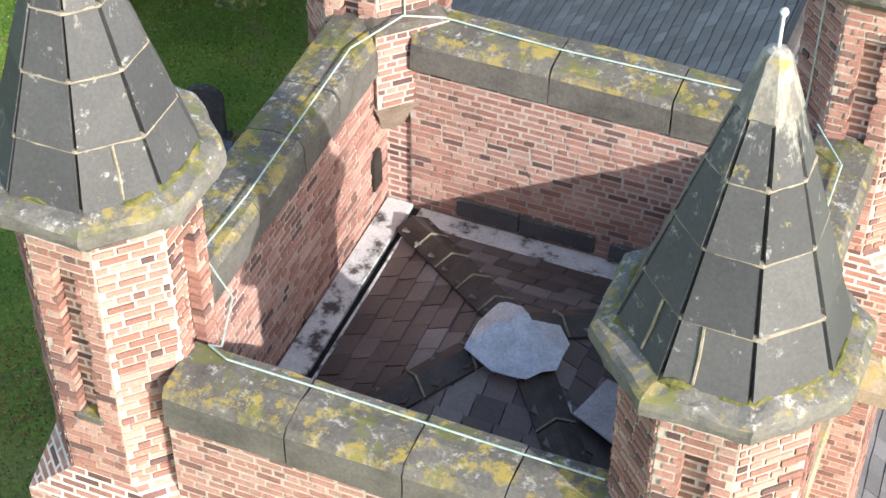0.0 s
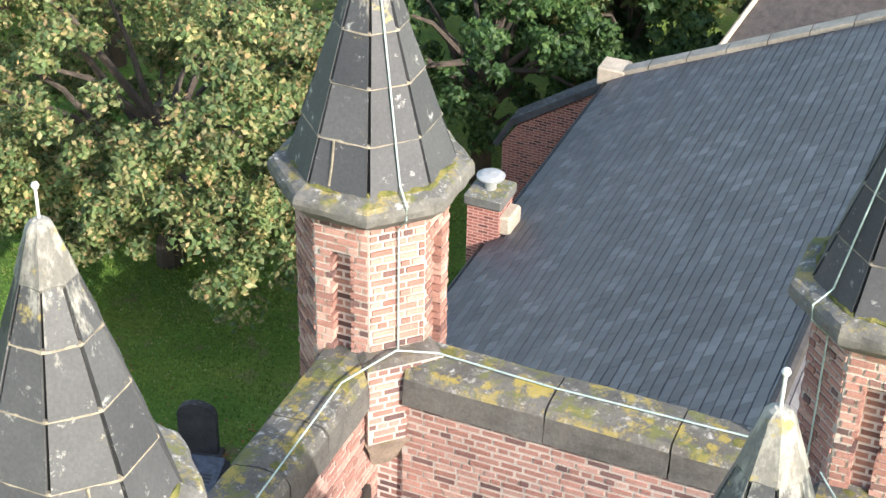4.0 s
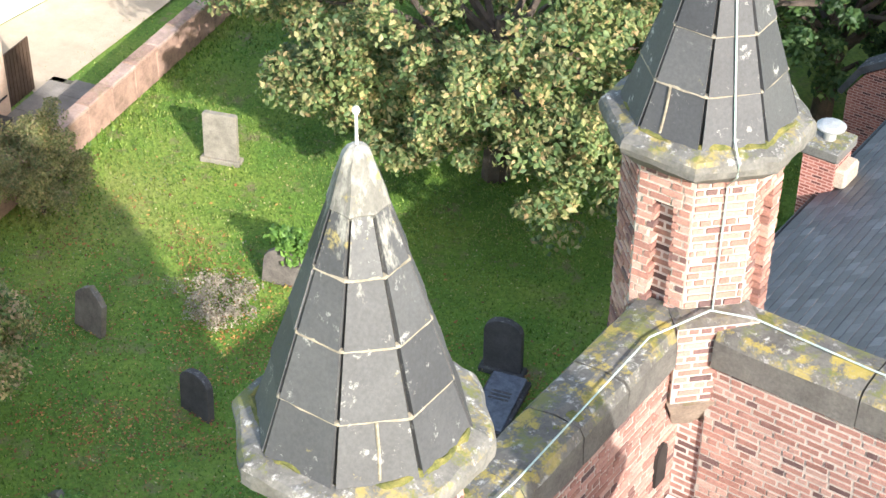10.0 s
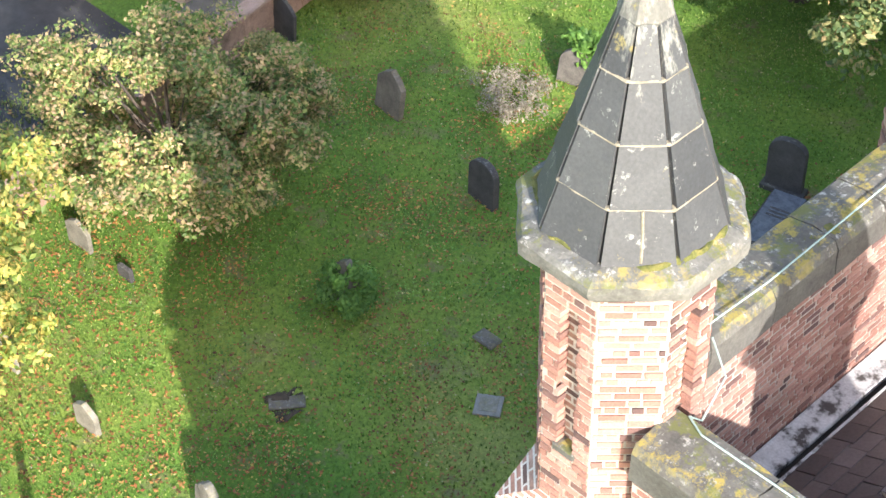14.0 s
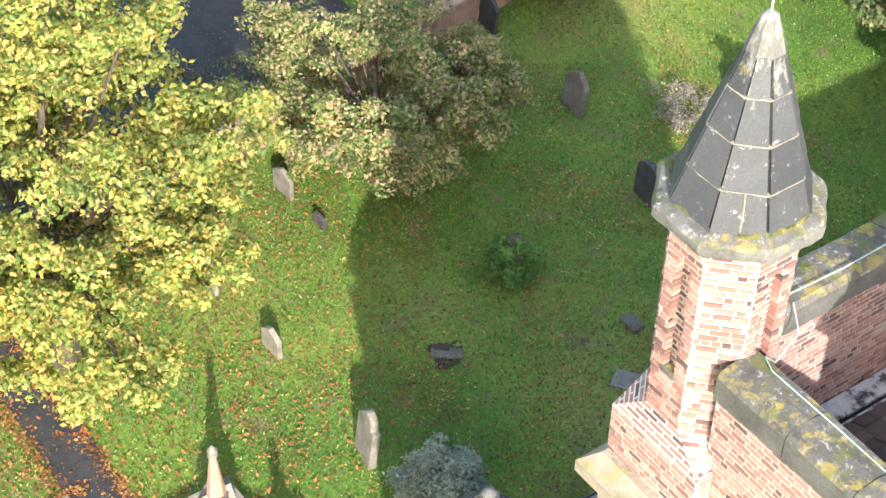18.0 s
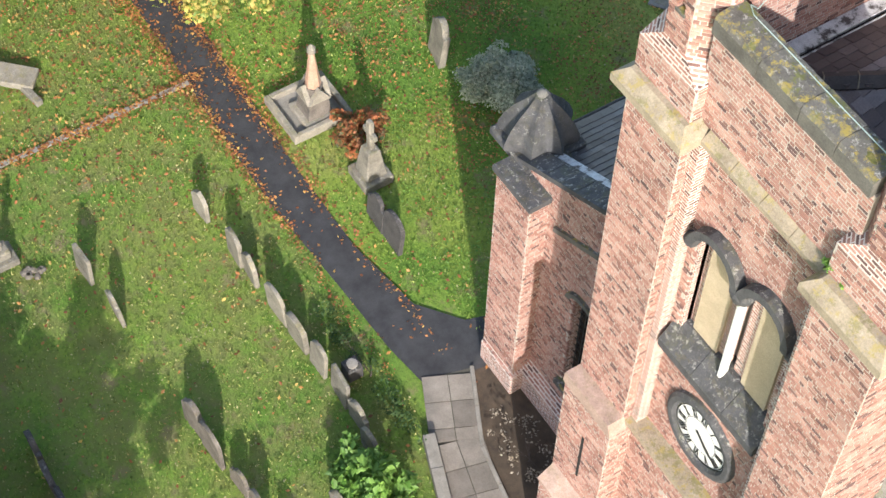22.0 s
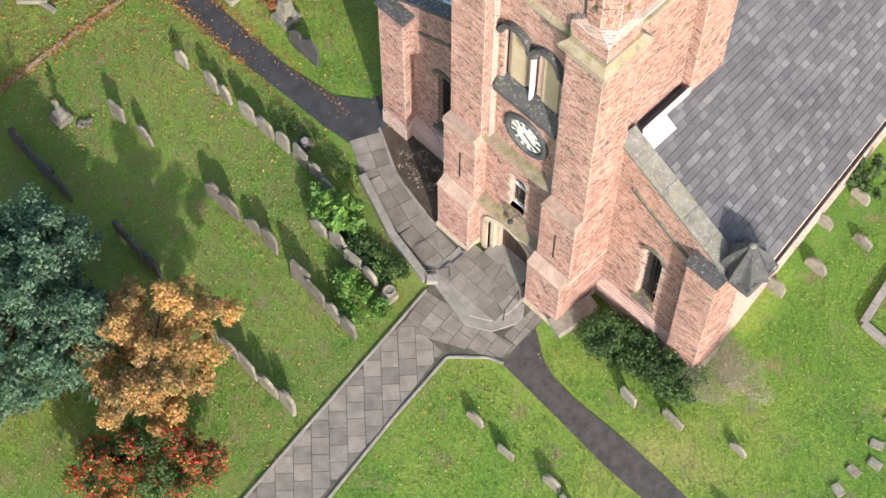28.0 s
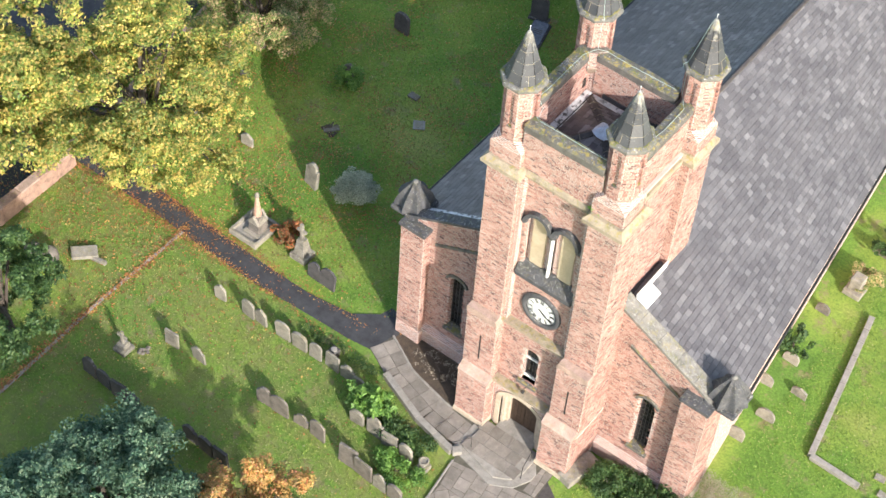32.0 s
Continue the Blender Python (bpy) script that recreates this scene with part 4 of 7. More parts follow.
        m = Matrix(((a.x, n.x, 0, o.x), (a.y, n.y, 0, o.y), (0, 0, 1, 0), (0, 0, 0, 1)))
        us = [0, hole[0] - .03, hole[1] + .03, side_w]
        vs = [z0, hole[2] - .02, hole[3] + .02, z1]
        face = bmesh.new()
        grid = [[face.verts.new(m @ Vector((u, -.004, v))) for u in us] for v in vs]
        for q in range(3):
            for r in range(3):
                if not (slit and q == 1 and r == 1):
                    face.faces.new((grid[q][r], grid[q][r + 1], grid[q + 1][r + 1], grid[q + 1][r]))
        w = part("wall_face", face, M_MORTAR, t, "mortar bed of one side")
        cells = brick_cells(side_w, z0, z1, (), seed * 31 + i)
        out = []
        for u0, u1, v0, v1 in cells:
            mid = (v0 + v1) / 2
            if slit and hole[2] < mid < hole[3]:
                for p0, p1 in ((u0, min(u1, hole[0])), (max(u0, hole[1]), u1)):
                    if p1 - p0 > 0.03:
                        out.append((p0, p1, v0, v1))
            else:
                out.append((u0, u1, v0, v1))
        lay(w, face_boxes(o, a, n, out, 0.009, 0.1, seed * 7 + i), "brick", M_UNIT, M_BRICK, M_BRICKS, nearest, 40)
        if slit:
            part("slit_sill", box(hole[0] - .03, hole[1] + .03, -.1, 0.03, hole[2] - .05, hole[2] + .02, 0.008, m), M_STONE, t, "small stone sill")
    part("eave", octagon_rings(cx, cy, ((.60, 19.54), (.68, 19.55), (.79, 19.66), (.835, 19.70), (.84, 19.76), (.83, 19.81), (.80, 19.845), (.74, 19.865), (.66, 19.885), (.5, 19.89)), 8, .022, seed * 3.7), M_STONE_MOSSY, t, "thick mossy stone eave")
    part("moss", octagon_rings(cx, cy, ((.62, 19.85), (.70, 19.845), (.70, 19.885), (.68, 19.90), (.62, 19.89)), 12, .05, seed * 5.1, 4.0), M_MOSS, t, "ring of yellow-green moss round the spire foot")
    # spire
    zb, zt, fb, ft = 19.88, 21.93, 0.675, 0.075

    def flat_at(z):
        return fb + (ft - fb) * (z - zb) / (zt - zb)
    spire = part("spire", prism(octagon(cx, cy, fb - .03), zb, 21.8, top=octagon(cx, cy, .09)), M_GAP, t, "tall stone spire with open dark arris joints")
    cuts = [zb, 20.3, 20.76, 21.2, 21.58]
    sl = math.atan2(fb - ft, zt - zb)
    rr = random.Random(seed)
    for i in range(8):
        rot = Matrix.Translation((cx, cy, 0)) @ Matrix.Rotation(i * math.pi / 4, 4, 'Z')
        for k in range(4):
            za, zc = cuts[k], cuts[k + 1] - 0.006
            lip = 0.012
            b2 = bmesh.new()
            fa, fc = flat_at(za), flat_at(zc)
            ha, hc = (fa * math.tan(math.pi / 8) - 0.014), (fc * math.tan(math.pi / 8) - 0.014)
            p = [(fa + lip, -ha, za), (fa + lip, ha, za), (fc, hc, zc), (fc, -hc, zc)]
            qv = [b2.verts.new(v) for v in p] + [b2.verts.new((v[0] - 0.05, v[1] * .95, v[2] - 0.01)) for v in p]
            for f in ((0, 1, 2, 3), (7, 6, 5, 4), (0, 4, 5, 1), (1, 5, 6, 2), (2, 6, 7, 3), (3, 7, 4, 0)):
                b2.faces.new([qv[x] for x in f])
            bmesh.ops.transform(b2, matrix=rot @ Matrix.Translation((rr.uniform(-.003, .005), 0, 0)), verts=list(b2.verts))
            bmesh.ops.recalc_face_normals(b2, faces=list(b2.faces))
            part("slab", b2, M_SPIRE, spire)
    for k in (1, 2, 3):
        z = cuts[k]
        ring = octagon(cx, cy, flat_at(z) + 0.014)
        low2 = [(x + rr.uniform(-.006, .006), yy + rr.uniform(-.006, .006)) for x, yy in ring]
        part("joint", roughen(prism(low2, z - 0.011, z + 0.006, top=octagon(cx, cy, flat_at(z) + 0.004)), 4, .009, 7, seed + k), M_JOINT, spire, "tan mortar joint between slab courses")
    for i in range(8):
        if rr.random() < .35:
            ang = i * math.pi / 4
            n, a = Vector((math.cos(ang), math.sin(ang), 0)), Vector((-math.sin(ang), math.cos(ang), 0))
            off = rr.uniform(-.14, .14)
            p0, p1 = (Vector((cx, cy, z)) + n * (flat_at(z) + .012) + a * off for z in (zb + .03, 20.29))
            part("joint", tube([p0, p0.lerp(p1, .5) + a * .006, p1], .011, 5), M_JOINT, spire, "upright tan mortar joint")
    part("cap", octagon_rings(cx, cy, ((flat_at(21.56) - .02, 21.54), (flat_at(21.58) + .008, 21.58), (flat_at(21.75) + .006, 21.75), (flat_at(21.86) + .006, 21.85), (.085, 21.91), (.06, 21.95), (.03, 21.97)), 3, .009, seed, 9.0), M_SPIRE_TOP, t, "pale lichen-crusted stone cap")
    part("finial", tube([(cx, cy, 21.95), (cx, cy, 22.18)], 0.010, 8), M_WHITE, t, "white metal rod")
    part("ball", lathe([(0.004, -.027), (0.019, -.019), (0.027, 0), (0.019, .019), (0.004, .027)], (cx, cy, 22.2), 10), M_WHITE, t, "small white ball")
    if conductor:
        ang = -math.pi / 4 * conductor
        n = Vector((math.cos(ang), math.sin(ang), 0))
        c0 = Vector((cx, cy, 0))
        pts = [c0 + n * (flat_at(z) + 0.03) + Vector((0, 0, z)) for z in (21.9, 21.3, 20.6, 19.95)]
        pts += [c0 + n * 0.85 + Vector((0, 0, 19.84)), c0 + n * 0.84 + Vector((0, 0, 19.7)), c0 + n * 0.66 + Vector((0, 0, 19.5)), c0 + n * 0.66 + Vector((0, 0, 18.2))]
        part("conductor", tube(pts, 0.009), M_WIRE, t, "pale lightning conductor strip")
    return t


turret(-TX, TF, 1, 0)
turret(TX - .1, TF + .05, 2, 0)
turret(-TX, TB, 3, 1)
turret(TX, TB, 4, 3)

wire = thing("lightning_conductor", (0, 2.5, 18.2), "pale green conductor strip running along the copings", "cable")
for pts in ([(-1.98, 1.38, 18.225), (-1.7, 1.22, 18.1), (-1.6, .82, 17.98), (-1.58, .62, 18.2), (-1.38, .52, 18.225), (-.5, .52, 18.225), (.6, .5, 18.225), (1.55, .5, 18.225)],
            [(-2.1, 1.35, 18.225), (-2.06, 2.2, 18.23), (-2.08, 3.2, 18.23), (-2.1, 4.3, 18.23), (-1.82, 4.84, 18.3), (-1.5, 5.05, 18.225), (-.4, 5.0, 18.225), (.8, 5.03, 18.225), (1.55, 5.05, 18.225)],
            [(2.0, 4.75, 18.3), (2.3, 4.4, 18.225), (2.32, 3.0, 18.225), (2.1, 1.5, 18.225)]):
    part("conductor_strip", tube(pts, 0.009), M_WIRE, wire)

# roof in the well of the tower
# deck colour carries the shade of the well
structure("tower_deck", box(-2.05, 2.05, 0.55, 4.9, 15.8, 16.02), M_DARK, "deck of the tower well, its shade painted near-black", "roof")
AP = Vector((0.02, 3.0, 16.72))
RX0, RX1, RY0, RY1, RZ = -1.62, 1.62, 1.1, 4.5, 16.1
pyr = bmesh.new()
base = [pyr.verts.new(p) for p in ((RX0, RY0, RZ), (RX1, RY0, RZ), (RX1, RY1, RZ), (RX0, RY1, RZ))]
apv = pyr.verts.new(AP)
for i in range(4):
    pyr.faces.new((base[i], base[(i + 1) % 4], apv))
pyr.faces.new(base[::-1])
troof = structure("tower_roof", pyr, M_RIDGE, "low slated pyramid roof inside the tower parapet", "roof")
cor = [Vector(v) for v in ((RX0, RY0, RZ), (RX1, RY0, RZ), (RX1, RY1, RZ), (RX0, RY1, RZ))]
TS = []
for i in range(4):
    a, c = cor[i], cor[(i + 1) % 4]
    u = (c - a).normalized()
    L = (c - a).length
    n = u.cross(AP - a).normalized()
    v = n.cross(u)
    H = (AP - a).dot(v)
    foot = (AP - a).dot(u)
    s = 0
    r = 0
    while s < H - .05:
        w = 0.27
        lo_, hi_ = foot * s / H, L - (L - foot) * s / H
        x = lo_ - (w / 2 if r % 2 else 0)
        while x < hi_:
            p0, p1 = max(x, lo_), min(x + w, hi_)
            if p1 - p0 > .05:
                tilt = 0.07 + rp.uniform(-.02, .02)
                nn = (n + v * -tilt).normalized()
                vv = nn.cross(u)
                TS.append((a + u * (p0 + p1) / 2 + v * (s + .12) + n * (0.018 + rp.uniform(-.004, .006)), (u, vv, nn), (p1 - p0 - .012, .27 + rp.uniform(-.02, .02), .02)))
            x += w
        s += 0.21
        r += 1
lay(troof, TS, "slate", FLAT, M_SLATE_TOWER, M_SLATES, nearest, 300)
hips = thing("hip_tiles", tuple(AP), "dark ridge tiles over the hips of the tower roof", "roof", kind="structure")
for c in cor:
    d = (AP - c)
    n = 5
    for k in range(n):
        p, q = (c + d * (k / n + .008) + Vector((0, 0, .035)), c + d * ((k + 1) / n) + Vector((0, 0, .035)))
        sidev = d.cross(Vector((0, 0, 1))).normalized() * 0.17
        b2 = bmesh.new()
        up = Vector((0, 0, 0.1))
        v = [b2.verts.new(x) for x in (p - sidev, p + up, p + sidev, q - sidev, q + up, q + sidev, p - sidev - up * .3, p + sidev - up * .3, q - sidev - up * .3, q + sidev - up * .3)]
        for f in ((0, 1, 4, 3), (1, 2, 5, 4), (0, 6, 7, 2, 1), (3, 4, 5, 9, 8), (6, 8, 9, 7), (0, 3, 8, 6), (2, 7, 9, 5)):
            b2.faces.new([v[x] for x in f])
        bmesh.ops.recalc_face_normals(b2, faces=list(b2.faces))
        part("ridge_tile", b2, M_RIDGE, hips)
        if k:
            part("joint", tube([p - sidev * 1.02, p + up * 1.1, p + sidev * 1.02], .012, 5), M_JOINT, hips, "pale mortar joint")


def draped(name, outline, lift, mat, label, seed):
    """A thin sheet of metal lying over the tower roof, with creases."""
    b2 = bmesh.new()
    f = b2.faces.new([b2.verts.new((x, y, 0)) for x, y in outline])
    bmesh.ops.subdivide_edges(b2, edges=list(b2.edges), cuts=3, use_grid_fill=True)
    bmesh.ops.triangulate(b2, faces=list(b2.faces))
    bmesh.ops.subdivide_edges(b2, edges=list(b2.edges), cuts=2, use_grid_fill=True)
    for v in b2.verts:
        x, y = v.co.x, v.co.y
        kx = 1 - abs(x - AP.x) / ((RX1 if x > AP.x else -RX0))
        ky = 1 - abs(y - AP.y) / ((RY1 - AP.y) if y > AP.y else (AP.y - RY0))
        v.co.z = RZ + (AP.z - RZ) * min(kx, ky) + lift + 0.03 * noise.noise((x * 4 + seed, y * 4, 0.3))
    bmesh.ops.solidify(b2, geom=list(b2.faces), thickness=0.006)
    return tagged(part(name, b2, mat, smooth=False), label, "sheet")


draped("lead_sheet", [(-.30, 2.56), (-.30, 2.9), (-.2, 3.12), (.0, 3.16), (.14, 3.02), (.36, 3.14), (.5, 3.0), (.5, 2.66), (.3, 2.46), (.0, 2.44)], 0.2, M_LEAD, "crumpled grey lead sheet over the roof apex", 1)
tagged(part("lead_flashing", roughen(box(0, .62, 0, .8, 0, .012, 0, pose(.74, 2.4, 16.56, -14, 14, -14)), 2, .012, 4), M_LEAD), "loose flat blue-grey lead sheet lying on the slates", "sheet")
tagged(part("lead_scrap", roughen(box(0, .12, 0, .16, 0, .012, 0, pose(.6, 2.42, 16.52, 6, 8, 20)), 2, .01, 8), M_LEAD_WHITE), "small white scrap of lead", "sheet")
gut = thing("gutter", (-1.8, 4.6, 16.05), "white-stained lead gutter at the foot of the parapet", "gutter")
part("gutter_run", box(-2.0, -1.72, 0.9, 4.8, 16.03, 16.10, .01), M_LEAD_WHITE, gut)
part("gutter_run", box(-1.64, 1.7, 4.56, 4.8, 16.03, 16.075, .01), M_LEAD_WHITE, gut)
part("gutter_lip", tube([(-1.62, 1.0, 16.12), (-1.62, 4.5, 16.12), (1.6, 4.5, 16.12)], 0.022), M_LEAD_WHITE, gut)
for f0, f1 in ((-1.25, -.62), (-.6, .15), (.3, 1.1), (1.14, 1.7)):
    part("flashing", roughen(box(f0, f1, 4.76, 4.815, 16.13, 16.31 + rp.uniform(-.03, .03)), 2, .012, 5, f0), M_STONE_DARK, gut, "dark slate flashing")
# flat plate on the wall; the opening's shade is its near-black colour
part("drain_shade", slab_y([(-.09, 0), (.09, 0), (.09, .36), (.05, .45), (0, .48), (-.05, .45), (-.09, .36)], 0, -.02, .03, 0, None, pose(-2.0, 4.56, 16.42, 0, 0, 90)), M_DARK, gut, "near-black arched plate painting the shade inside a drain opening")


# West front of the tower ----------------------------------------------
YB, YL = 0.33, 0.08          # face of the belfry stage and of the stage below
fw = bmesh.new()
add_box(fw, -1.62, -1.22, YB, 1.0, 6.9, 15.6)
add_box(fw, 1.22, 1.62, YB, 1.0, 6.9, 15.6)
add_box(fw, -1.22, 1.22, YB, 1.0, 6.9, 10.15)
arch = [(-1.22, 0)] + [(-0.64 + 0.5 * math.cos(math.pi - math.pi * i / 8), 0.5 * math.sin(math.pi * i / 8) * 1.1) for i in range(9)] + \
       [(0.64 + 0.5 * math.cos(math.pi - math.pi * i / 8), 0.5 * math.sin(math.pi * i / 8) * 1.1) for i in range(9)] + [(1.22, 0), (1.22, 2.5), (-1.22, 2.5)]
slab_y(arch, 0, YB, 1.0, 13.1, fw)
belfry = structure("wall_belfry", fw, M_MORTAR, "brick belfry wall above the clock with a twin opening")
arch_holes = [(.40, 2.84, 10.15, 13.1)]
for cu in (.98, 2.26):
    arch_holes += [(cu - .5, cu + .5, 13.05, 13.3), (cu - .43, cu + .43, 13.3, 13.45), (cu - .28, cu + .28, 13.45, 13.62)]
brick_face(belfry, -1.62, 1.62, YB, 1.0, 6.95, 15.56, "-y", 331, arch_holes, 200)
bw = thing("belfry_window", (0, YB, 10.1), "twin belfry opening closed with cream boards, dark stone sill and hood moulds", "window", kind="structure")
for sx in (-1, 1):
    part("board", box(*sorted((sx * 0.34, sx * 0.98)), YB + 0.14, YB + 0.2, 10.2, 13.55), M_BOARD, bw, "cream weathered board")
    part("jamb", box(*sorted((sx * 0.07, sx * 1.2)), YB + 0.21, YB + 0.3, 10.2, 13.7), M_WALL, bw, "brickwork behind the board")
    part("reveal", box(*sorted((sx * 1.14, sx * 1.225)), YB + 0.02, YB + 0.6, 10.2, 13.12), M_WALL, bw, "brick reveal")
    inn = [(0.5 * math.cos(math.pi - math.pi * i / 10), 0.55 * math.sin(math.pi * i / 10)) for i in range(11)]
    out = [(0.66 * math.cos(math.pi - math.pi * i / 10), 0.72 * math.sin(math.pi * i / 10)) for i in range(11)]
    part("hood_mould", band_y(inn, out, sx * 0.64, YB - 0.22, YB + 0.3, 13.1), M_STONE_DARK, bw, "dark curved stone hood mould")
    part("hood_stop", lathe([(0.05, -.16), (0.13, -.1), (0.16, 0.02), (0.1, .1), (0.03, .13)], (sx * 1.3, YB - 0.06, 13.08), 10), M_STONE_DARK, bw, "carved stone hood stop")
part("mullion", prism([(-.06, YB + .02), (-.03, YB - .05), (.03, YB - .05), (.05, YB + .02), (.05, YB + .1), (-.05, YB + .1)], 10.5, 13.12), M_WHITE, bw, "white painted central shaft")
part("capital", lathe([(0.12, -.2), (0.2, -.1), (0.24, .06), (0.2, .14)], (0, YB - 0.02, 13.08), 12), M_STONE_DARK, bw, "dark carved capital")
for x0, x1, dz in ((-1.32, -.42, 0), (-.41, .46, .02), (.47, 1.34, -.02)):
    o = [(YB - 0.28, 9.95), (YB - 0.28, 10.15), (YB + 0.1, 10.62 + dz), (YB + .4, 10.62 + dz), (YB + .4, 9.95)]
    b2 = bmesh.new()
    vs = [[b2.verts.new((x, yy, z)) for yy, z in o] for x in (x0, x1)]
    b2.faces.new(vs[0]), b2.faces.new(vs[1][::-1])
    for i in range(5):
        b2.faces.new((vs[0][i], vs[1][i], vs[1][(i + 1) % 5], vs[0][(i + 1) % 5]))
    bmesh.ops.recalc_face_normals(b2, faces=list(b2.faces))
    part("sill_stone", b2, M_STONE_DARK, bw, "sloping dark stone sill")

for sx in (-1, 1):
    structure("wall_order", box(*sorted((sx * 1.40, sx * 1.60)), .08, YB + .1, 6.95, 15.5), M_WALL, "stepped brick order between pier and belfry wall")
    structure("wall_order_inner", box(*sorted((sx * 1.14, sx * 1.26)), YB + .12, YB + .5, 10.6, 13.1), M_WALL, "inner brick jamb of the belfry opening")
fl_ = thing("lead_flashing", (3.0, 3.0, 10), "white lead flashing where the roof meets the tower", "flashing", kind="structure")
part("upright", slab_y([(0, 0), (0, .34), (.05, .34), (.05, 0)], 2.99, 2.3, 4.5, 9.6), M_WHITE, fl_)
part("apron", box(3.0, 3.6, 2.2, 3.3, 9.62, 9.68, .01, Matrix.Translation((3.2, 2.6, 9.65)) @ Matrix.Rotation(radians(28), 4, 'Y') @ Matrix.Translation((-3.2, -2.6, -9.65))), M_WHITE, fl_)

# clock: dial, numerals, pointers
CZ = 8.35
clock = thing("clock", (0, YB - 0.05, CZ), "white clock dial with black numerals in a dark stone ring", "clock")
TURN = Matrix.Translation((0, YB, CZ)) @ Matrix.Rotation(math.pi / 2, 4, 'X') @ Matrix.Scale(0.88, 4)


def on_dial(bm):
    bmesh.ops.transform(bm, matrix=TURN, verts=list(bm.verts))
    return bm


ring = bmesh.new()
seg = 48
prof = [(0.80, 0.0), (0.80, 0.07), (0.86, 0.13), (0.98, 0.14), (1.06, 0.09), (1.08, 0.0)]
rs = [[ring.verts.new((r * math.cos(2 * math.pi * i / seg), r * math.sin(2 * math.pi * i / seg), z)) for i in range(seg)] for r, z in prof]
for a, c in zip(rs, rs[1:]):
    for i in range(seg):
        ring.faces.new((a[i], a[(i + 1) % seg], c[(i + 1) % seg], c[i]))
part("surround", on_dial(ring), M_STONE_DARK, clock, "dark stone surround")
part("dial", on_dial(lathe([(0.82, 0.005), (0.82, 0.035), (0.5, 0.045), (0.02, 0.045)], (0, 0, 0), 48)), M_WHITE, clock, "white dial")
for rr0, rr1 in ((0.755, 0.785), (0.47, 0.485)):
    rg = bmesh.new()
    cs2 = [[rg.verts.new((r * math.cos(2 * math.pi * i / 48), r * math.sin(2 * math.pi * i / 48), 0.052)) for i in range(48)] for r in (rr0, rr1)]
    for i in range(48):
        rg.faces.new((cs2[0][i], cs2[0][(i + 1) % 48], cs2[1][(i + 1) % 48], cs2[1][i]))
    part("dial_ring", on_dial(rg), M_BLACK, clock, "thin black ring")
for k, numeral in enumerate(("XII", "I", "II", "III", "IIII", "V", "VI", "VII", "VIII", "IX", "X", "XI")):
    width = {"I": 0.05, "V": 0.105, "X": 0.105}
    x = -sum(width[q] for q in numeral) / 2
    nb = bmesh.new()
    for q in numeral:
        w = width[q]
        cxn = x + w / 2
        for sl in ((0.0,) if q == "I" else (-1.0, 1.0)):
            lean = 0.0 if q == "I" else (math.atan2(w * 0.35, 0.22) * sl if q == "V" else math.atan2(w * 0.62, 0.22) * sl)
            off = (0.022 * -sl) if q == "V" else 0.0
            add_box(nb, -0.013, 0.013, -0.115, 0.115, 0.047, 0.056, 0, Matrix.Translation((cxn + off, 0.615, 0)) @ Matrix.Rotation(lean, 4, 'Z'))
        x += w
    bmesh.ops.transform(nb, matrix=Matrix.Rotation(-k * math.pi / 6, 4, 'Z'), verts=list(nb.verts))
    part("numeral", on_dial(nb), M_BLACK, clock)
for nm, ang, ln, w in (("hour_pointer", 131, 0.42, 0.035), ("minute_pointer", 122, 0.66, 0.025)):
    pb = bmesh.new()
    pts = [(-w * .6, -0.16), (w * .6, -0.16), (w, 0.0), (w * 1.3, ln * 0.7), (0, ln), (-w * 1.3, ln * 0.7), (-w, 0.0)]
    prism(pts, 0.062 if w > .03 else .072, 0.070 if w > .03 else .08, pb)
    bmesh.ops.transform(pb, matrix=Matrix.Rotation(-radians(ang), 4, 'Z'), verts=list(pb.verts))
    part(nm, on_dial(pb), M_BLACK, clock, "black clock pointer")

# stage below the clock, door and window
lo = bmesh.new()
add_box(lo, -1.6, -0.36, YL, 1.0, 3.0, 6.85)
add_box(lo, 0.36, 1.6, YL, 1.0, 3.0, 6.85)
add_box(lo, -0.36, 0.36, YL, 1.0, 3.0, 3.7)
slab_y([(-.36, 0)] + [(0.36 * math.cos(math.pi - math.pi * i / 8), 0.3 * math.sin(math.pi * i / 8)) for i in range(9)] + [(.36, 0), (.36, 1.25), (-.36, 1.25)], 0, YL, 1.0, 5.6, lo)
lower = structure("wall_lower_stage", lo, M_MORTAR, "brick wall over the west door with a small window")
brick_face(lower, -1.6, 1.6, YL, 1.0, 3.05, 6.84, "-y", 347, [(1.24, 1.96, 3.7, 5.88)], 100)
part("weathering", slab_y([(-1.6, 0), (1.6, 0), (1.6, .12), (-1.6, .12)], 0, YL - 0.16, YB + .02, 6.82), M_STRING, thing("band_course", (0, YL, 6.8), "mossy stone band under the clock", "moulding", kind="structure"))
win = thing("window_1", (0, YL, 3.7), "small arched west window with metal mesh and white transom", "window", kind="structure")
part("pane", box(-.36, .36, YL + .3, YL + .33, 3.7, 5.92), M_GLASS, win, "dark leaded glazing")
part("sill", box(-.5, .5, YL - .16, YL + .3, 3.52, 3.7, .02), M_STONE, win, "stone sill")
for sx in (-1, 1):
    part("reveal", box(*sorted((sx * .352, sx * .37)), YL + .01, YL + .3, 3.7, 5.75), M_WALL, win, "brick reveal")
part("transom", box(-.36, .36, YL + .22, YL + .3, 4.95, 5.03), M_WHITE, win, "white transom")
for k in range(5):
    part("bar", box(-.3 + .15 * k - .008, -.3 + .15 * k + .008, YL + .24, YL + .26, 3.7, 5.9), M_IRON, win)
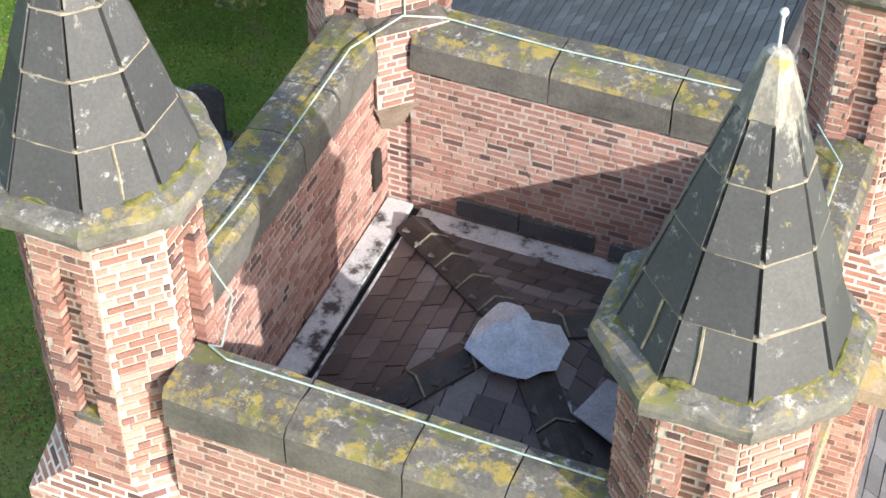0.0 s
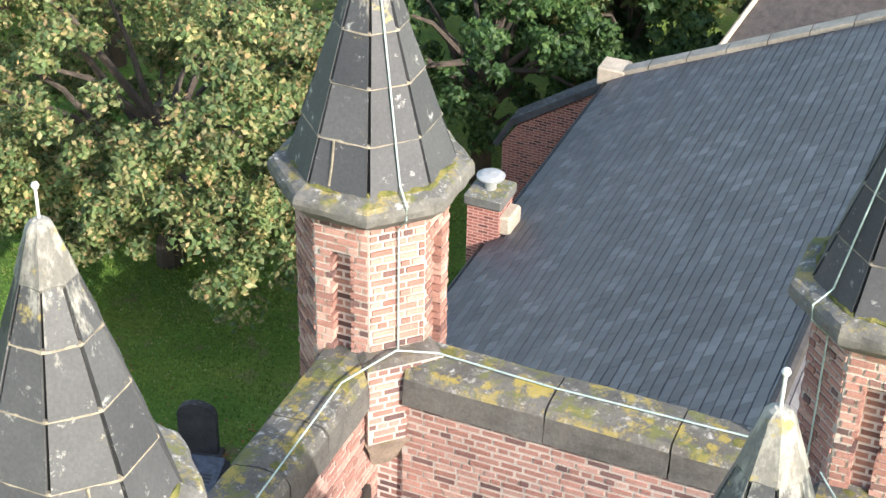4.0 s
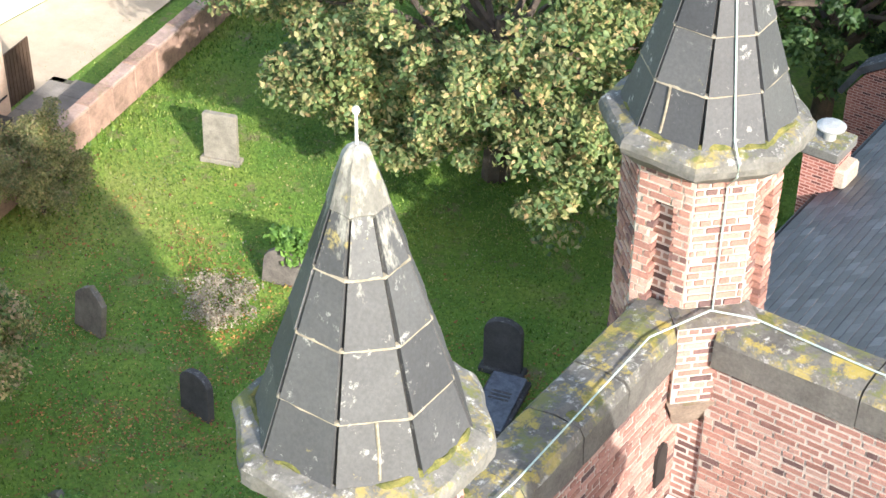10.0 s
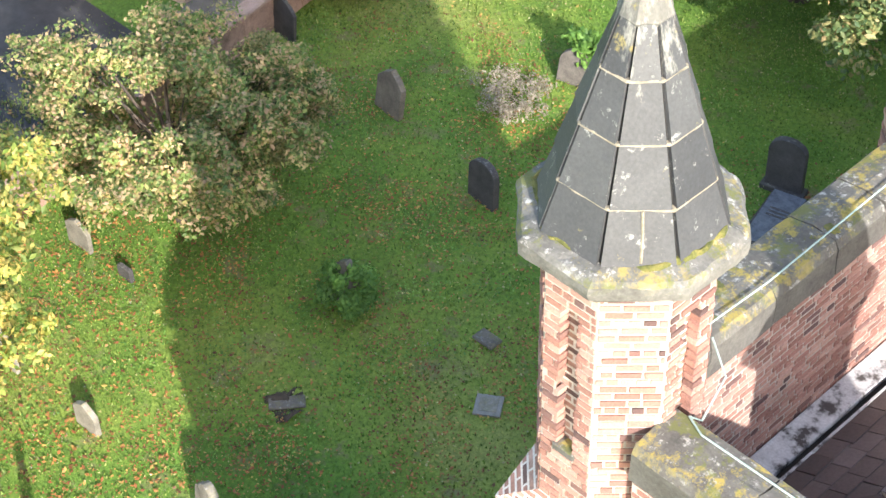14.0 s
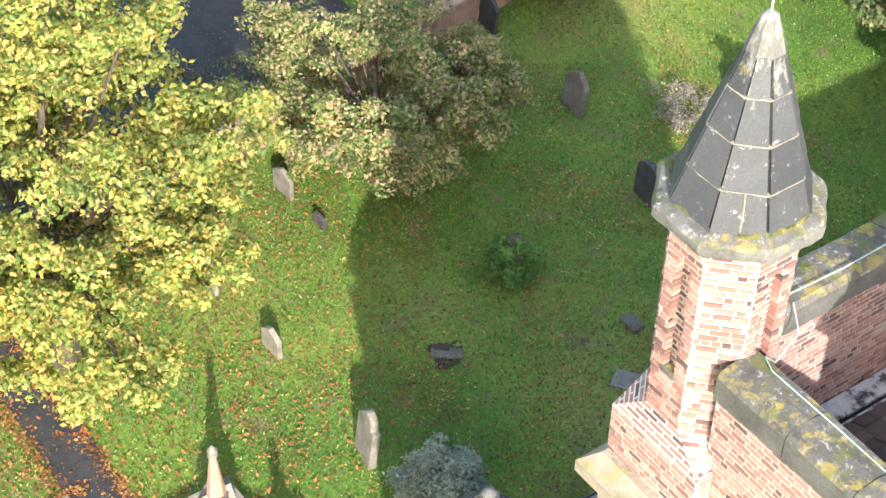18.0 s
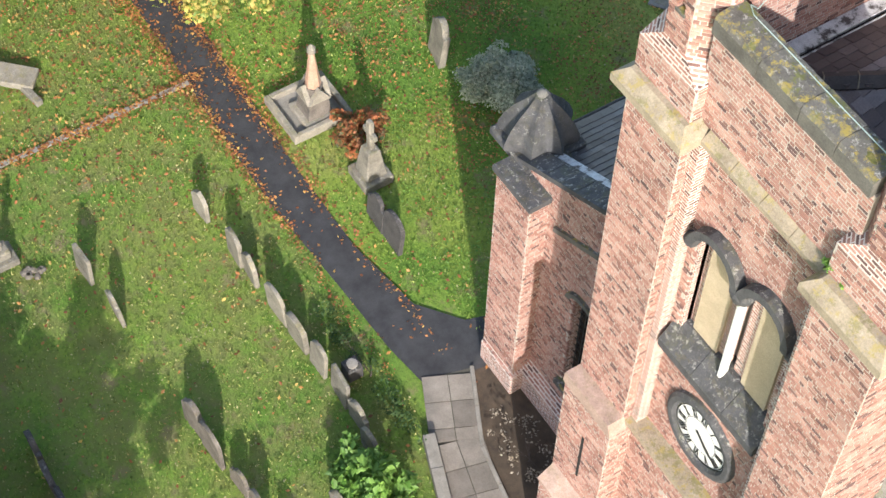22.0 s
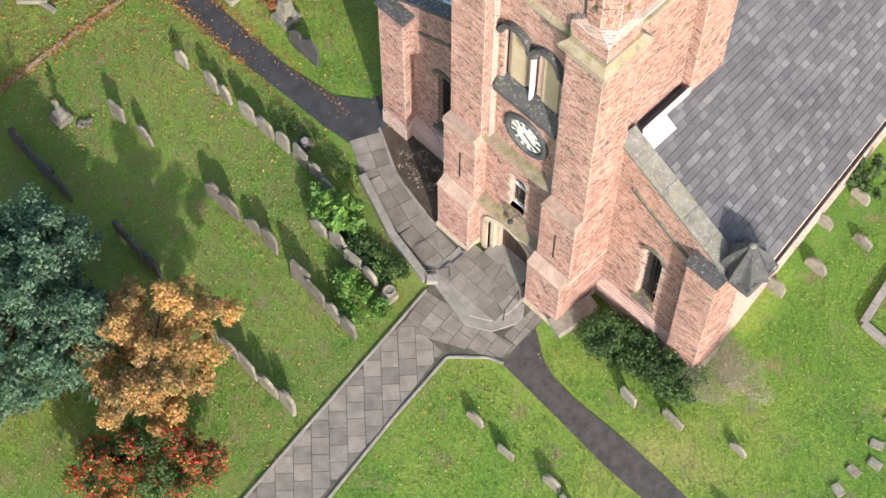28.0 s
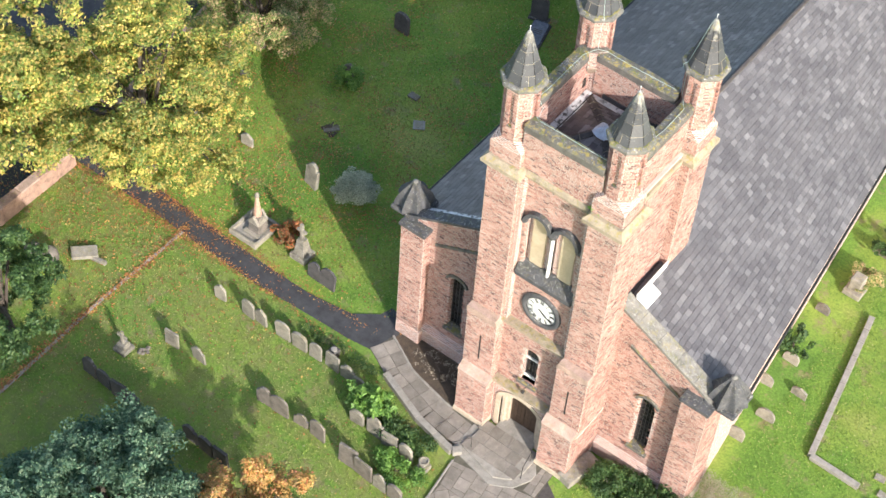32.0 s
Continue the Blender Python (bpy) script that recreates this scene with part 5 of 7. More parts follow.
part("frame", box(-.36, .36, YL + .22, YL + .3, 3.7, 3.82), M_WHITE, win, "white lower frame")
YD = -0.22
dw = bmesh.new()
add_box(dw, -1.45, -0.98, YD, 1.0, 0, 3.0)
add_box(dw, 0.98, 1.45, YD, 1.0, 0, 3.0)
slab_y([(-.98, 0)] + [(0.98 * math.cos(math.pi - math.pi * i / 12), 0.72 * math.sin(math.pi * i / 12)) for i in range(13)] + [(.98, 0), (.98, 1.1), (-.98, 1.1)], 0, YD, 1.0, 1.95, dw)
structure("wall_doorway", dw, M_WALL, "brick wall round the west doorway")
pd = thing("door_1", (0, YD, 0.16), "dark oak double door in a moulded pale stone arch", "door", kind="structure")
for d0, d1, yy in ((0.98, 1.22, YD - .06), (0.82, 1.0, YD + .12), (0.7, .84, YD + .3)):
    k = 14
    inn = [(-d0, -1.95)] + [(d0 * math.cos(math.pi - math.pi * i / k), d0 * .74 * math.sin(math.pi * i / k)) for i in range(k + 1)] + [(d0, -1.95)]
    out = [(-d1, -1.95)] + [(d1 * math.cos(math.pi - math.pi * i / k), d1 * .74 * math.sin(math.pi * i / k)) for i in range(k + 1)] + [(d1, -1.95)]
    part("arch_moulding", band_y(inn, out, 0, yy, yy + .2, 1.95), M_STONE_PALE, pd, "pale stone arch moulding")
for sx in (-1, 1):
    part("leaf", box(*sorted((0.01 * sx, .72 * sx)), YD + .5, YD + .56, .16, 2.5), M_DOOR, pd, "dark oak door leaf")
    for k in range(4):
        part("board", box(*sorted((sx * (.03 + .17 * k), sx * (.18 + .17 * k))), YD + .48, YD + .5, .2, 2.45), M_DOOR, pd)
part("weathering", slab_y([(-1.5, 0), (1.5, 0), (1.5, .1), (-1.5, .1)], 0, YD - .14, YL + .02, 3.0), M_STRING, pd, "mossy stone weathering over the door")
lamp = thing("wall_lamp", (0.0, YL - .1, 3.35), "small dark lamp bracket over the door", "lamp")
part("bracket", tube([(0, YL, 3.4), (0, YL - .2, 3.45), (0, YL - .28, 3.36)], .02), M_IRON, lamp)
part("shade", lathe([(0.02, .06), (0.1, 0), (0.1, -.04), (0.03, -.05)], (0, YL - .28, 3.32), 10), M_IRON, lamp)


# Nave, aisles ---------------------------------------------------------
NX, NY0, NY1, EZ, RIDGE = 8.1, 2.0, 31.5, 6.85, 11.05
EAVE = {-1: ((-8.0, 2.1), (-7.8, 31.5)), 1: ((8.2, 2.1), (5.3, 27.5))}
CREST = ((0.0, 2.1), (0.0, 30.0))


def roof_at(sx, s, h):
    """A place on a roof slope: s along the building from 0 to 1, h from eave to ridge."""
    a, c = (Vector((*q, EZ)) for q in EAVE[sx])
    d, e = (Vector((*q, RIDGE)) for q in CREST)
    return a.lerp(c, s).lerp(d.lerp(e, s), h)


for sx in (-1, 1):
    nm = "north" if sx < 0 else "south"
    # west wall of the aisle with its window
    wx = sx * 4.85
    ww = 0.4
    b2 = bmesh.new()
    xi, xo = sx * 2.7, sx * 7.3

    def gz(x):
        return EZ + 0.25 + (RIDGE - EZ) * (1 - abs(x) / NX)
    add_box(b2, *sorted((xi, wx - sx * ww)), 1.5, 2.1, 0, 5.3)
    add_box(b2, *sorted((wx + sx * ww, xo)), 1.5, 2.1, 0, 5.3)
    add_box(b2, wx - ww, wx + ww, 1.5, 2.1, 0, 1.75)
    slab_y([(wx - ww, 5.0), (wx - ww * .5, 5.2), (wx, 5.27), (wx + ww * .5, 5.2), (wx + ww, 5.0), (wx + ww, 5.31), (wx - ww, 5.31)], 0, 1.5, 2.1, 0, b2)
    slab_y([(xi, 5.3), (xo, 5.3), (xo, gz(xo)), (xi, gz(xi))], 0, 1.5, 2.1, 0, b2)
    aisle = structure("wall_aisle_" + nm, b2, M_MORTAR, "brick west wall of the aisle with a sloping gable")
    x_lo = min(xi, xo)
    cells = [q for q in brick_cells(4.6, .95, 10.2, [(wx - ww - x_lo, wx + ww - x_lo, 1.75, 5.2)], 431 + sx) if q[3] < min(gz(x_lo + q[0]), gz(x_lo + q[1])) - .01]
    lay(aisle, face_boxes((x_lo, 1.5, 0), (1, 0, 0), (0, -1, 0), cells, seed=433 + sx), "brick", M_UNIT, M_BRICK, M_BRICKS, nearest, 0)
    pl = bmesh.new()
    o = [(1.22, 0), (1.22, .78), (1.5, .95), (1.5, 0)]
    vs = [[pl.verts.new((x, yy, z)) for yy, z in o] for x in sorted((sx * 2.95, sx * 6.4))]
    pl.faces.new(vs[0]), pl.faces.new(vs[1][::-1])
    for i in range(4):
        pl.faces.new((vs[0][i], vs[1][i], vs[1][(i + 1) % 4], vs[0][(i + 1) % 4]))
    bmesh.ops.recalc_face_normals(pl, faces=list(pl.faces))
    structure("plinth_" + nm, pl, M_WALL, "projecting brick plinth with a sloping stone top", "plinth")
    wn_ = thing("window_2" if sx < 0 else "window_3", (wx, 1.5, 1.75), "tall narrow arched window with iron lattice", "window", kind="structure")
    part("pane", box(wx - ww, wx + ww, 1.82, 1.85, 1.75, 5.25), M_GLASS, wn_, "dark leaded glazing")
    part("sill", box(wx - .5, wx + .5, 1.34, 1.85, 1.6, 1.76, .02), M_STONE, wn_, "stone sill")
    for s2 in (-1, 1):
        part("reveal", box(*sorted((wx + s2 * (ww - .008), wx + s2 * (ww + .01))), 1.51, 1.82, 1.76, 5.05), M_WALL, wn_, "brick reveal")
    for k in range(5):
        part("bar", box(wx - .32 + .16 * k - .01, wx - .32 + .16 * k + .01, 1.72, 1.74, 1.76, 5.2), M_IRON, wn_)
    for k in range(12):
        part("bar", box(wx - ww, wx + ww, 1.7, 1.72, 2.0 + .27 * k, 2.015 + .27 * k), M_IRON, wn_)
    inn = [(0.45 * math.cos(math.pi - math.pi * i / 8), .3 * math.sin(math.pi * i / 8)) for i in range(9)]
    out = [(0.58 * math.cos(math.pi - math.pi * i / 8), .42 * math.sin(math.pi * i / 8)) for i in range(9)]
    part("hood_mould", band_y(inn, out, wx, 1.4, 1.5, 5.05), M_STONE, wn_, "thin curved hood mould")
    # gable coping and drip course
    gc = thing("gable_coping_" + nm, (sx * 5, 1.7, 8.6), "weathered stone coping up the aisle gable", "coping", kind="structure")
    for k in range(5):
        xa, xb = sx * (2.75 + .95 * k), sx * (2.75 + .95 * (k + 1) - .012)
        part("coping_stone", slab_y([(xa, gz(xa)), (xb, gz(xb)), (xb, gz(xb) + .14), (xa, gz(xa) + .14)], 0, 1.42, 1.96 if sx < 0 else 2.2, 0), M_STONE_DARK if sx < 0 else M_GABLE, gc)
        if sx < 0:
            part("flashing", slab_y([(xa, gz(xa) - .1), (xb, gz(xb) - .1), (xb, gz(xb) + .05), (xa, gz(xa) + .05)], 0, 1.97, 2.2, 0), M_LEAD_WHITE, gc, "pale lead flashing")
    xa, xb = sx * 3.6, sx * 6.1
    structure("drip_course_" + nm, slab_y([(xa, gz(xa) - 1.55), (xb, gz(xb) - 1.55), (xb, gz(xb) - 1.4), (xa, gz(xa) - 1.4)], 0, 1.42, 1.52, 0), M_STONE, "sloping stone drip course on the aisle wall", "moulding")
    # corner pier and fluted pinnacle
    px_, py_ = sx * 7.8, 2.15
    corner = structure("aisle_pier_" + nm, box(*sorted((sx * 6.4, sx * 7.6)), 1.0, 2.5, 0, 7.3), M_MORTAR, "square brick corner pier of the aisle")
    for sd_ in ("-y", "+x"):
        brick_face(corner, *sorted((sx * 6.4, sx * 7.6)), 1.0, 2.5 if sx > 0 else 1.5, .76, 7.27, sd_, 441 + sx, (), 0)
    structure("aisle_pier_plinth_" + nm, box(*sorted((sx * 6.28, sx * 7.57)), 0.9, 2.3, 0, 0.75, .03), M_WALL, "brick plinth of the corner pier", "plinth")
    pin = thing("pinnacle", (px_, py_, 7.3), "dark fluted stone pinnacle cap on the aisle corner", "pinnacle", "aisle pinnacles")
    part("base", box(px_ - .72, px_ + .72, py_ - .76, py_ + .76, 7.28, 7.52, .05), M_STONE_DARK, pin, "square dark stone base")
    part("ledge", roughen(box(*sorted((sx * 6.32, sx * 7.68)), .93, 2.6, 7.27, 7.44), 2, .012, 4, sx), M_STONE_DARK, pin, "dark stone ledge on the pier")
    cap = bmesh.new()
    prof = [(0.84, 7.5), (0.88, 7.58), (0.86, 7.76), (0.74, 8.05), (0.53, 8.36), (0.3, 8.62), (0.17, 8.8), (0.03, 8.87)]
    n = 64
    rs = []
    for q, (r, z) in enumerate(prof):
        rs.append([cap.verts.new((px_ + r * (1 - .26 * abs(math.sin(4 * 2 * math.pi * i / n)) * (1 if q < 6 else .3)) * math.cos(2 * math.pi * i / n), py_ + r * (1 - .26 * abs(math.sin(4 * 2 * math.pi * i / n)) * (1 if q < 6 else .3)) * math.sin(2 * math.pi * i / n), z)) for i in range(n)])
    for a, c in zip(rs, rs[1:]):
        for i in range(n):
            cap.faces.new((a[i], a[(i + 1) % n], c[(i + 1) % n], c[i]))
    cap.faces.new(rs[-1])
    part("cap", cap, M_STONE_DARK, pin, "ribbed dark stone cap")
    part("tip", lathe([(.1, 0), (.13, .05), (.08, .12), (.02, .15)], (px_, py_, 8.8), 10), M_SPIRE_TOP, pin, "pale worn tip")
    # long wall and roof slope
    (ax, ay), (bx, by) = EAVE[sx]
    inset = -sx * .7
    wl = prism([(ax + inset, ay + .3), (bx + inset, by), (bx + inset - sx * .45, by), (ax + inset - sx * .45, ay + .3)][::-sx], 0, EZ - .02)
    structure("wall_nave_" + nm, wl, M_WALL, "long brick side wall of the nave")
    rf = bmesh.new()
    top = [roof_at(sx, q, h) for q, h in ((0, 0), (1, 0), (1, 1), (0, 1))]
    hi_ = [rf.verts.new(q) for q in top]
    lo_ = [rf.verts.new(q - Vector((0, 0, .18))) for q in top]
    rf.faces.new(hi_), rf.faces.new(lo_[::-1])
    for i in range(4):
        rf.faces.new((hi_[i], lo_[i], lo_[(i + 1) % 4], hi_[(i + 1) % 4]))
    bmesh.ops.recalc_face_normals(rf, faces=list(rf.faces))
    bmesh.ops.triangulate(rf, faces=list(rf.faces))
    roof = structure("roof_" + nm, rf, M_RIDGE, "blue-grey slated nave roof slope", "roof")
    SL = []
    q = random.Random(8 + sx)
    length = (roof_at(sx, 1, 0) - roof_at(sx, 0, 0)).length
    rows = int((roof_at(sx, .5, 1) - roof_at(sx, .5, 0)).length / .225)
    cols = int(length / .30)
    for r in range(rows):
        for k in range(cols + 1):
            s0 = (k - (.5 if r % 2 else 0)) / cols
            s1 = min(1, s0 + 1 / cols)
            s0 = max(0, s0)
            if s1 - s0 < .3 / cols:
                continue
            sm, h = (s0 + s1) / 2, (r + .55) / rows
            c = roof_at(sx, sm, h)
            if abs(c.x) < 2.8 and c.y < 6.0:
                continue
            u = (roof_at(sx, s1, h) - roof_at(sx, s0, h)) * sx
            v = roof_at(sx, sm, min(1, h + .02)) - roof_at(sx, sm, h - .02)
            wd = u.length
            u = u.normalized()
            n_ = u.cross(v).normalized()
            v = n_.cross(u).normalized()
            nn = (n_ - v * .07 + u * q.uniform(-.02, .02)).normalized()
            vv = nn.cross(u)
            SL.append((c + n_ * (.024 + q.uniform(-.003, .004)) + v * q.uniform(-.008, .008), (u, vv, nn), (wd - .004, .315, .018)))
    lay(roof, SL, "slate", FLAT, M_SLATE, M_SLATES, (lambda p, s=sx: (p - Vector((s * 5.0, 9.0 if s < 0 else 4.0, 8))).length), 300)
    g = thing("roof_gutter_" + nm, tuple(roof_at(sx, .5, -.01)), "dark iron eaves gutter of the nave", "gutter", kind="structure")
    part("gutter_run", tube([roof_at(sx, .01, -.015) - Vector((0, 0, .05)), roof_at(sx, 1, -.015) - Vector((0, 0, .05))], .06, 8), M_IRON, g)
    vc = thing("verge_coping_" + nm, tuple(roof_at(sx, 1, .5)), "pale stone verge along the far end of the nave roof", "coping", kind="structure")
    for k in range(8):
        p0, p1 = roof_at(sx, 1, k / 8), roof_at(sx, 1, (k + 1) / 8 - .003)
        off = Vector((0, .2, 0))
        b2 = bmesh.new()
        vs = [b2.verts.new(w) for w in (p0 - off, p1 - off, p1 + off, p0 + off)] + [b2.verts.new(w + Vector((0, 0, .17))) for w in (p0 - off, p1 - off, p1 + off, p0 + off)]
        for f in QUADS:
            b2.faces.new([vs[x] for x in f])
        bmesh.ops.recalc_face_normals(b2, faces=list(b2.faces))
        part("verge_stone", b2, M_STONE_PALE if k < 7 else M_STONE, vc)
    p0 = roof_at(sx, 1, 0)
    part("kneeler", box(p0.x - .35, p0.x + .35, p0.y - .3, p0.y + .4, EZ - .15, EZ + .32, .03), M_STONE_PALE, vc, "stone kneeler block")

structure("ridge", tube([(0, 5.8, RIDGE + .03), (0, 30.0, RIDGE + .03)], .11, 8), M_RIDGE, "dark ridge tiles of the nave", "roof")
eg = [EAVE[-1][1], EAVE[1][1], CREST[1]]
b2 = bmesh.new()
lo_ = [b2.verts.new((x, y - .1, 0)) for x, y in (eg[0], eg[2], eg[1])]
hi_ = [b2.verts.new((x, y - .1, z)) for (x, y), z in ((eg[0], EZ - .2), (eg[2], RIDGE - .2), (eg[1], EZ - .2))]
for i in range(2):
    b2.faces.new((lo_[i], lo_[i + 1], hi_[i + 1], hi_[i]))
bmesh.ops.solidify(b2, geom=list(b2.faces), thickness=.3)
structure("wall_east", b2, M_WALL_RED, "red brick east gable wall of the nave")
# brick shoulder wall beside the north-east corner
b2 = slab_y([(-10.6, 0), (-7.6, 0), (-7.6, 6.75), (-10.2, 5.0), (-10.6, 4.4)], 0, 31.3, 31.7, 0)
structure("wall_transept", b2, M_WALL_RED, "red brick shoulder wall beyond the north eave")
structure("transept_coping", slab_y([(-10.7, 4.3), (-10.3, 5.0), (-7.7, 6.75), (-7.7, 6.95), (-10.4, 5.15), (-10.85, 4.35)], 0, 31.2, 31.85, 0), M_STONE_DARK, "dark stone coping on the shoulder wall", "coping")

# chimney by the north eave
ch = Vector((-8.0, 23.6, 0))
chim = thing("chimney", (ch.x, ch.y, 5.2), "short brick chimney stack with a steel cowl beside the eave", "chimney")
part("shaft", box(ch.x - .36, ch.x + .36, ch.y - .4, ch.y + .4, 0.0, 7.7), M_WALL_RED, chim, "brick stack")
part("capstone", box(ch.x - .43, ch.x + .43, ch.y - .47, ch.y + .47, 7.7, 7.95, .03), M_STONE_MOSSY, chim, "mossy capping stone")
part("haunch", box(ch.x + .1, ch.x + .6, ch.y - .34, ch.y + .34, 7.05, 7.5, .05), M_STONE_PALE, chim, "pale mortar haunch")
part("flue", lathe([(.13, 0), (.13, .28)], (ch.x, ch.y, 7.95), 14), M_STEEL, chim, "steel flue")
part("cowl", lathe([(.30, 0), (.31, .04), (.2, .1), (.02, .13)], (ch.x, ch.y, 8.22), 16), M_STEEL, chim, "round steel cowl")

# lower building beyond the east end
b2 = bmesh.new()
add_box(b2, -6.6, 3.5, 33.5, 41, 0, 4.6)
structure("wall_vestry", b2, M_WALL_RED, "dark red brick vestry beyond the nave")
for sgn, nm in ((-1, "west"), (1, "east")):
    rb = bmesh.new()
    yr = 37.2
    ye = yr + sgn * 4.2
    a = [rb.verts.new(p) for p in ((-7, ye, 4.5), (4, ye, 4.5), (4, yr, 8.2), (-5, yr, 8.2), (-7, ye, 4.35), (4, ye, 4.35), (4, yr, 8.0), (-5, yr, 8.0))]
    for f in ((0, 1, 2, 3), (7, 6, 5, 4), (0, 4, 5, 1), (1, 5, 6, 2), (2, 6, 7, 3), (3, 7, 4, 0)):
        rb.faces.new([a[i] for i in f])
    bmesh.ops.recalc_face_normals(rb, faces=list(rb.faces))
    structure("roof_vestry_" + nm, rb, M_RIDGE, "dark slate roof of the vestry", "roof")
structure("roof_vestry_ridge", tube([(-7, 33.0, 4.6), (-5, 37.2, 8.25), (4, 37.2, 8.25)], .09, 6), M_STONE_PALE, "pale ridge and hip of the vestry roof", "roof")

# churchyard wall and the house beyond
bwall = thing("churchyard_wall", (-29, 20, 0), "old pinkish stone boundary wall of the churchyard", "wall", kind="structure")
pts = [Vector((-25.4, -14, 0)), Vector((-25.6, 0, 0)), Vector((-27.0, 9, 0)), Vector((-29.4, 22, 0)), Vector((-31.8, 34, 0)), Vector((-33, 46, 0))]
for a, c in zip(pts, pts[1:]):
    d = (c - a).normalized()
    n = max(1, round((c - a).length / 1.2))
    ln = (c - a).length / n
    ang = math.degrees(math.atan2(d.y, d.x))
    for i in range(n):
        q = a + d * ln * (i + .5)
        if -1.7 < q.y < 1.0:
            continue
        part("wall_length", roughen(box(-ln / 2, ln / 2, -.19, .19, 0, 1.05 + rp.uniform(-.03, .03), .03, pose(q.x, q.y, 0, 0, 0, ang)), 2, .03, 3, i), M_RED_STONE, bwall)
        part("capping", roughen(box(-ln / 2, ln / 2, -.25, .25, 1.03, 1.16, .03, pose(q.x, q.y, 0, 0, 0, ang)), 1, .025, 3, i), M_RED_STONE if i % 2 else M_SETOFF, bwall)
house = thing("house", (-40, 33, 0), "pale rendered house with a grey roof beyond the wall", "house")
part("wall", box(-44, -36.5, 26, 38, 0, 5), M_WHITE, house, "cream rendered wall")
rb = bmesh.new()
a = [rb.verts.new(p) for p in ((-36, 25.5, 4.8), (-36, 38.5, 4.8), (-40.2, 38.5, 7.6), (-40.2, 25.5, 7.6), (-44.5, 25.5, 4.8), (-44.5, 38.5, 4.8))]
for f in ((0, 1, 2, 3), (3, 2, 5, 4), (0, 3, 4), (1, 5, 2), (0, 4, 5, 1)):
    rb.faces.new([a[i] for i in f])
bmesh.ops.recalc_face_normals(rb, faces=list(rb.faces))
part("roof", rb, M_SLATES, house, "grey roof")
for k in range(3):
    w_ = part("window", box(-36.53, -36.42, 28 + 3.5 * k, 29.4 + 3.5 * k, 1.2, 2.6), M_WHITE, house, "white window")
    part("pane", box(-36.43, -36.40, 28.1 + 3.5 * k, 29.3 + 3.5 * k, 1.3, 2.5), M_GLASS, w_)
# house by the pavement beyond the wall
hd = math.degrees(math.atan2(6.7, -1.4))
hm = pose(-31.0, 16.3, 0, 0, 0, hd)
h2 = thing("house", (-34, 20, 0), "pink-rendered house with a white window beside the pavement", "house")
part("wall", box(0, 6.8, .0, 6.5, 0, 5.2, 0, hm), plain("pink_render", ((0.3, (0.50, 0.36, 0.27)), (0.7, (0.60, 0.45, 0.35))), 2, 0.9), h2, "pink rendered wall")
part("roof", prism([(-.3, -.3), (7.1, -.3), (7.1, 6.8), (-.3, 6.8)], 5.2, 7.6, top=[(2.5, 3), (4.5, 3), (4.5, 3.4), (2.5, 3.4)], m=hm), M_SLATES, h2, "grey slate roof")
for w0 in (.5, 3.4):
    wf = part("window", box(w0, w0 + 2.1, -.06, .02, .95, 2.35, .02, hm), M_WHITE, h2, "white window frame")
    part("pane", box(w0 + .12, w0 + 1.0, -.075, -.055, 1.08, 2.22, 0, hm), M_GLASS, wf)
    part("pane", box(w0 + 1.1, w0 + 1.98, -.075, -.055, 1.08, 2.22, 0, hm), M_GLASS, wf)
    part("sill", box(w0 - .05, w0 + 2.15, -.14, .0, .87, .95, .01, hm), M_WHITE, wf)
part("pipe", tube([hm @ Vector(v) for v in ((.1, -.08, .62), (3.0, -.08, .58), (6.6, -.08, .7))], .03), M_IRON, h2, "dark pipe along the wall")
gt = thing("garden_gate", tuple(hm @ Vector((7.6, .2, 0))), "dark timber gate beside the house", "gate")
for k in range(8):
    part("board", box(6.9 + .16 * k, 7.04 + .16 * k, .1, .14, .05, 1.8, 0, hm), M_DOOR, gt)
pb = thing("planter", tuple(hm @ Vector((5.6, -.4, 0))), "black plastic planter on the pavement", "planter")
part("tub", prism([(5.4, -.6), (5.95, -.6), (5.95, -.12), (5.4, -.12)], 0.04, .45, top=[(5.35, -.65), (6.0, -.65), (6.0, -.08), (5.35, -.08)], m=hm), M_BLACK, pb)
pav = thing("pavement", tuple(hm @ Vector((3, -1, 0))), "grey pavement flags between the house and the wall", "pavement", kind="structure")
part("bed", box(-2, 9, -2.2, 0, 0, .03, 0, hm), M_BED, pav)
hx, hy = hm.to_3x3() @ Vector((1, 0, 0)), hm.to_3x3() @ Vector((0, 1, 0))
FP = []
for i in range(12):
    for j in range(3):
        FP.append((hm @ Vector((-1.6 + .9 * i + .3 * (j % 2), -.38 - .72 * j, .035 + rp.uniform(-.005, .005))), (hx, hy, Vector((0, 0, 1))), (.88, .7, .06)))
lay(pav, FP, "flagstone", FLAT, M_PAVE, M_PAVE, nearest)
sheet("house_yard", plain("sandy_drive", ((0.3, (0.42, 0.34, 0.25)), (0.7, (0.55, 0.46, 0.35))), 1.0, 0.9), "pale sandy yard before the house", "yard", [(-36.4, 25), (-32.2, 24), (-34, 36), (-36.4, 37)], 0.03)


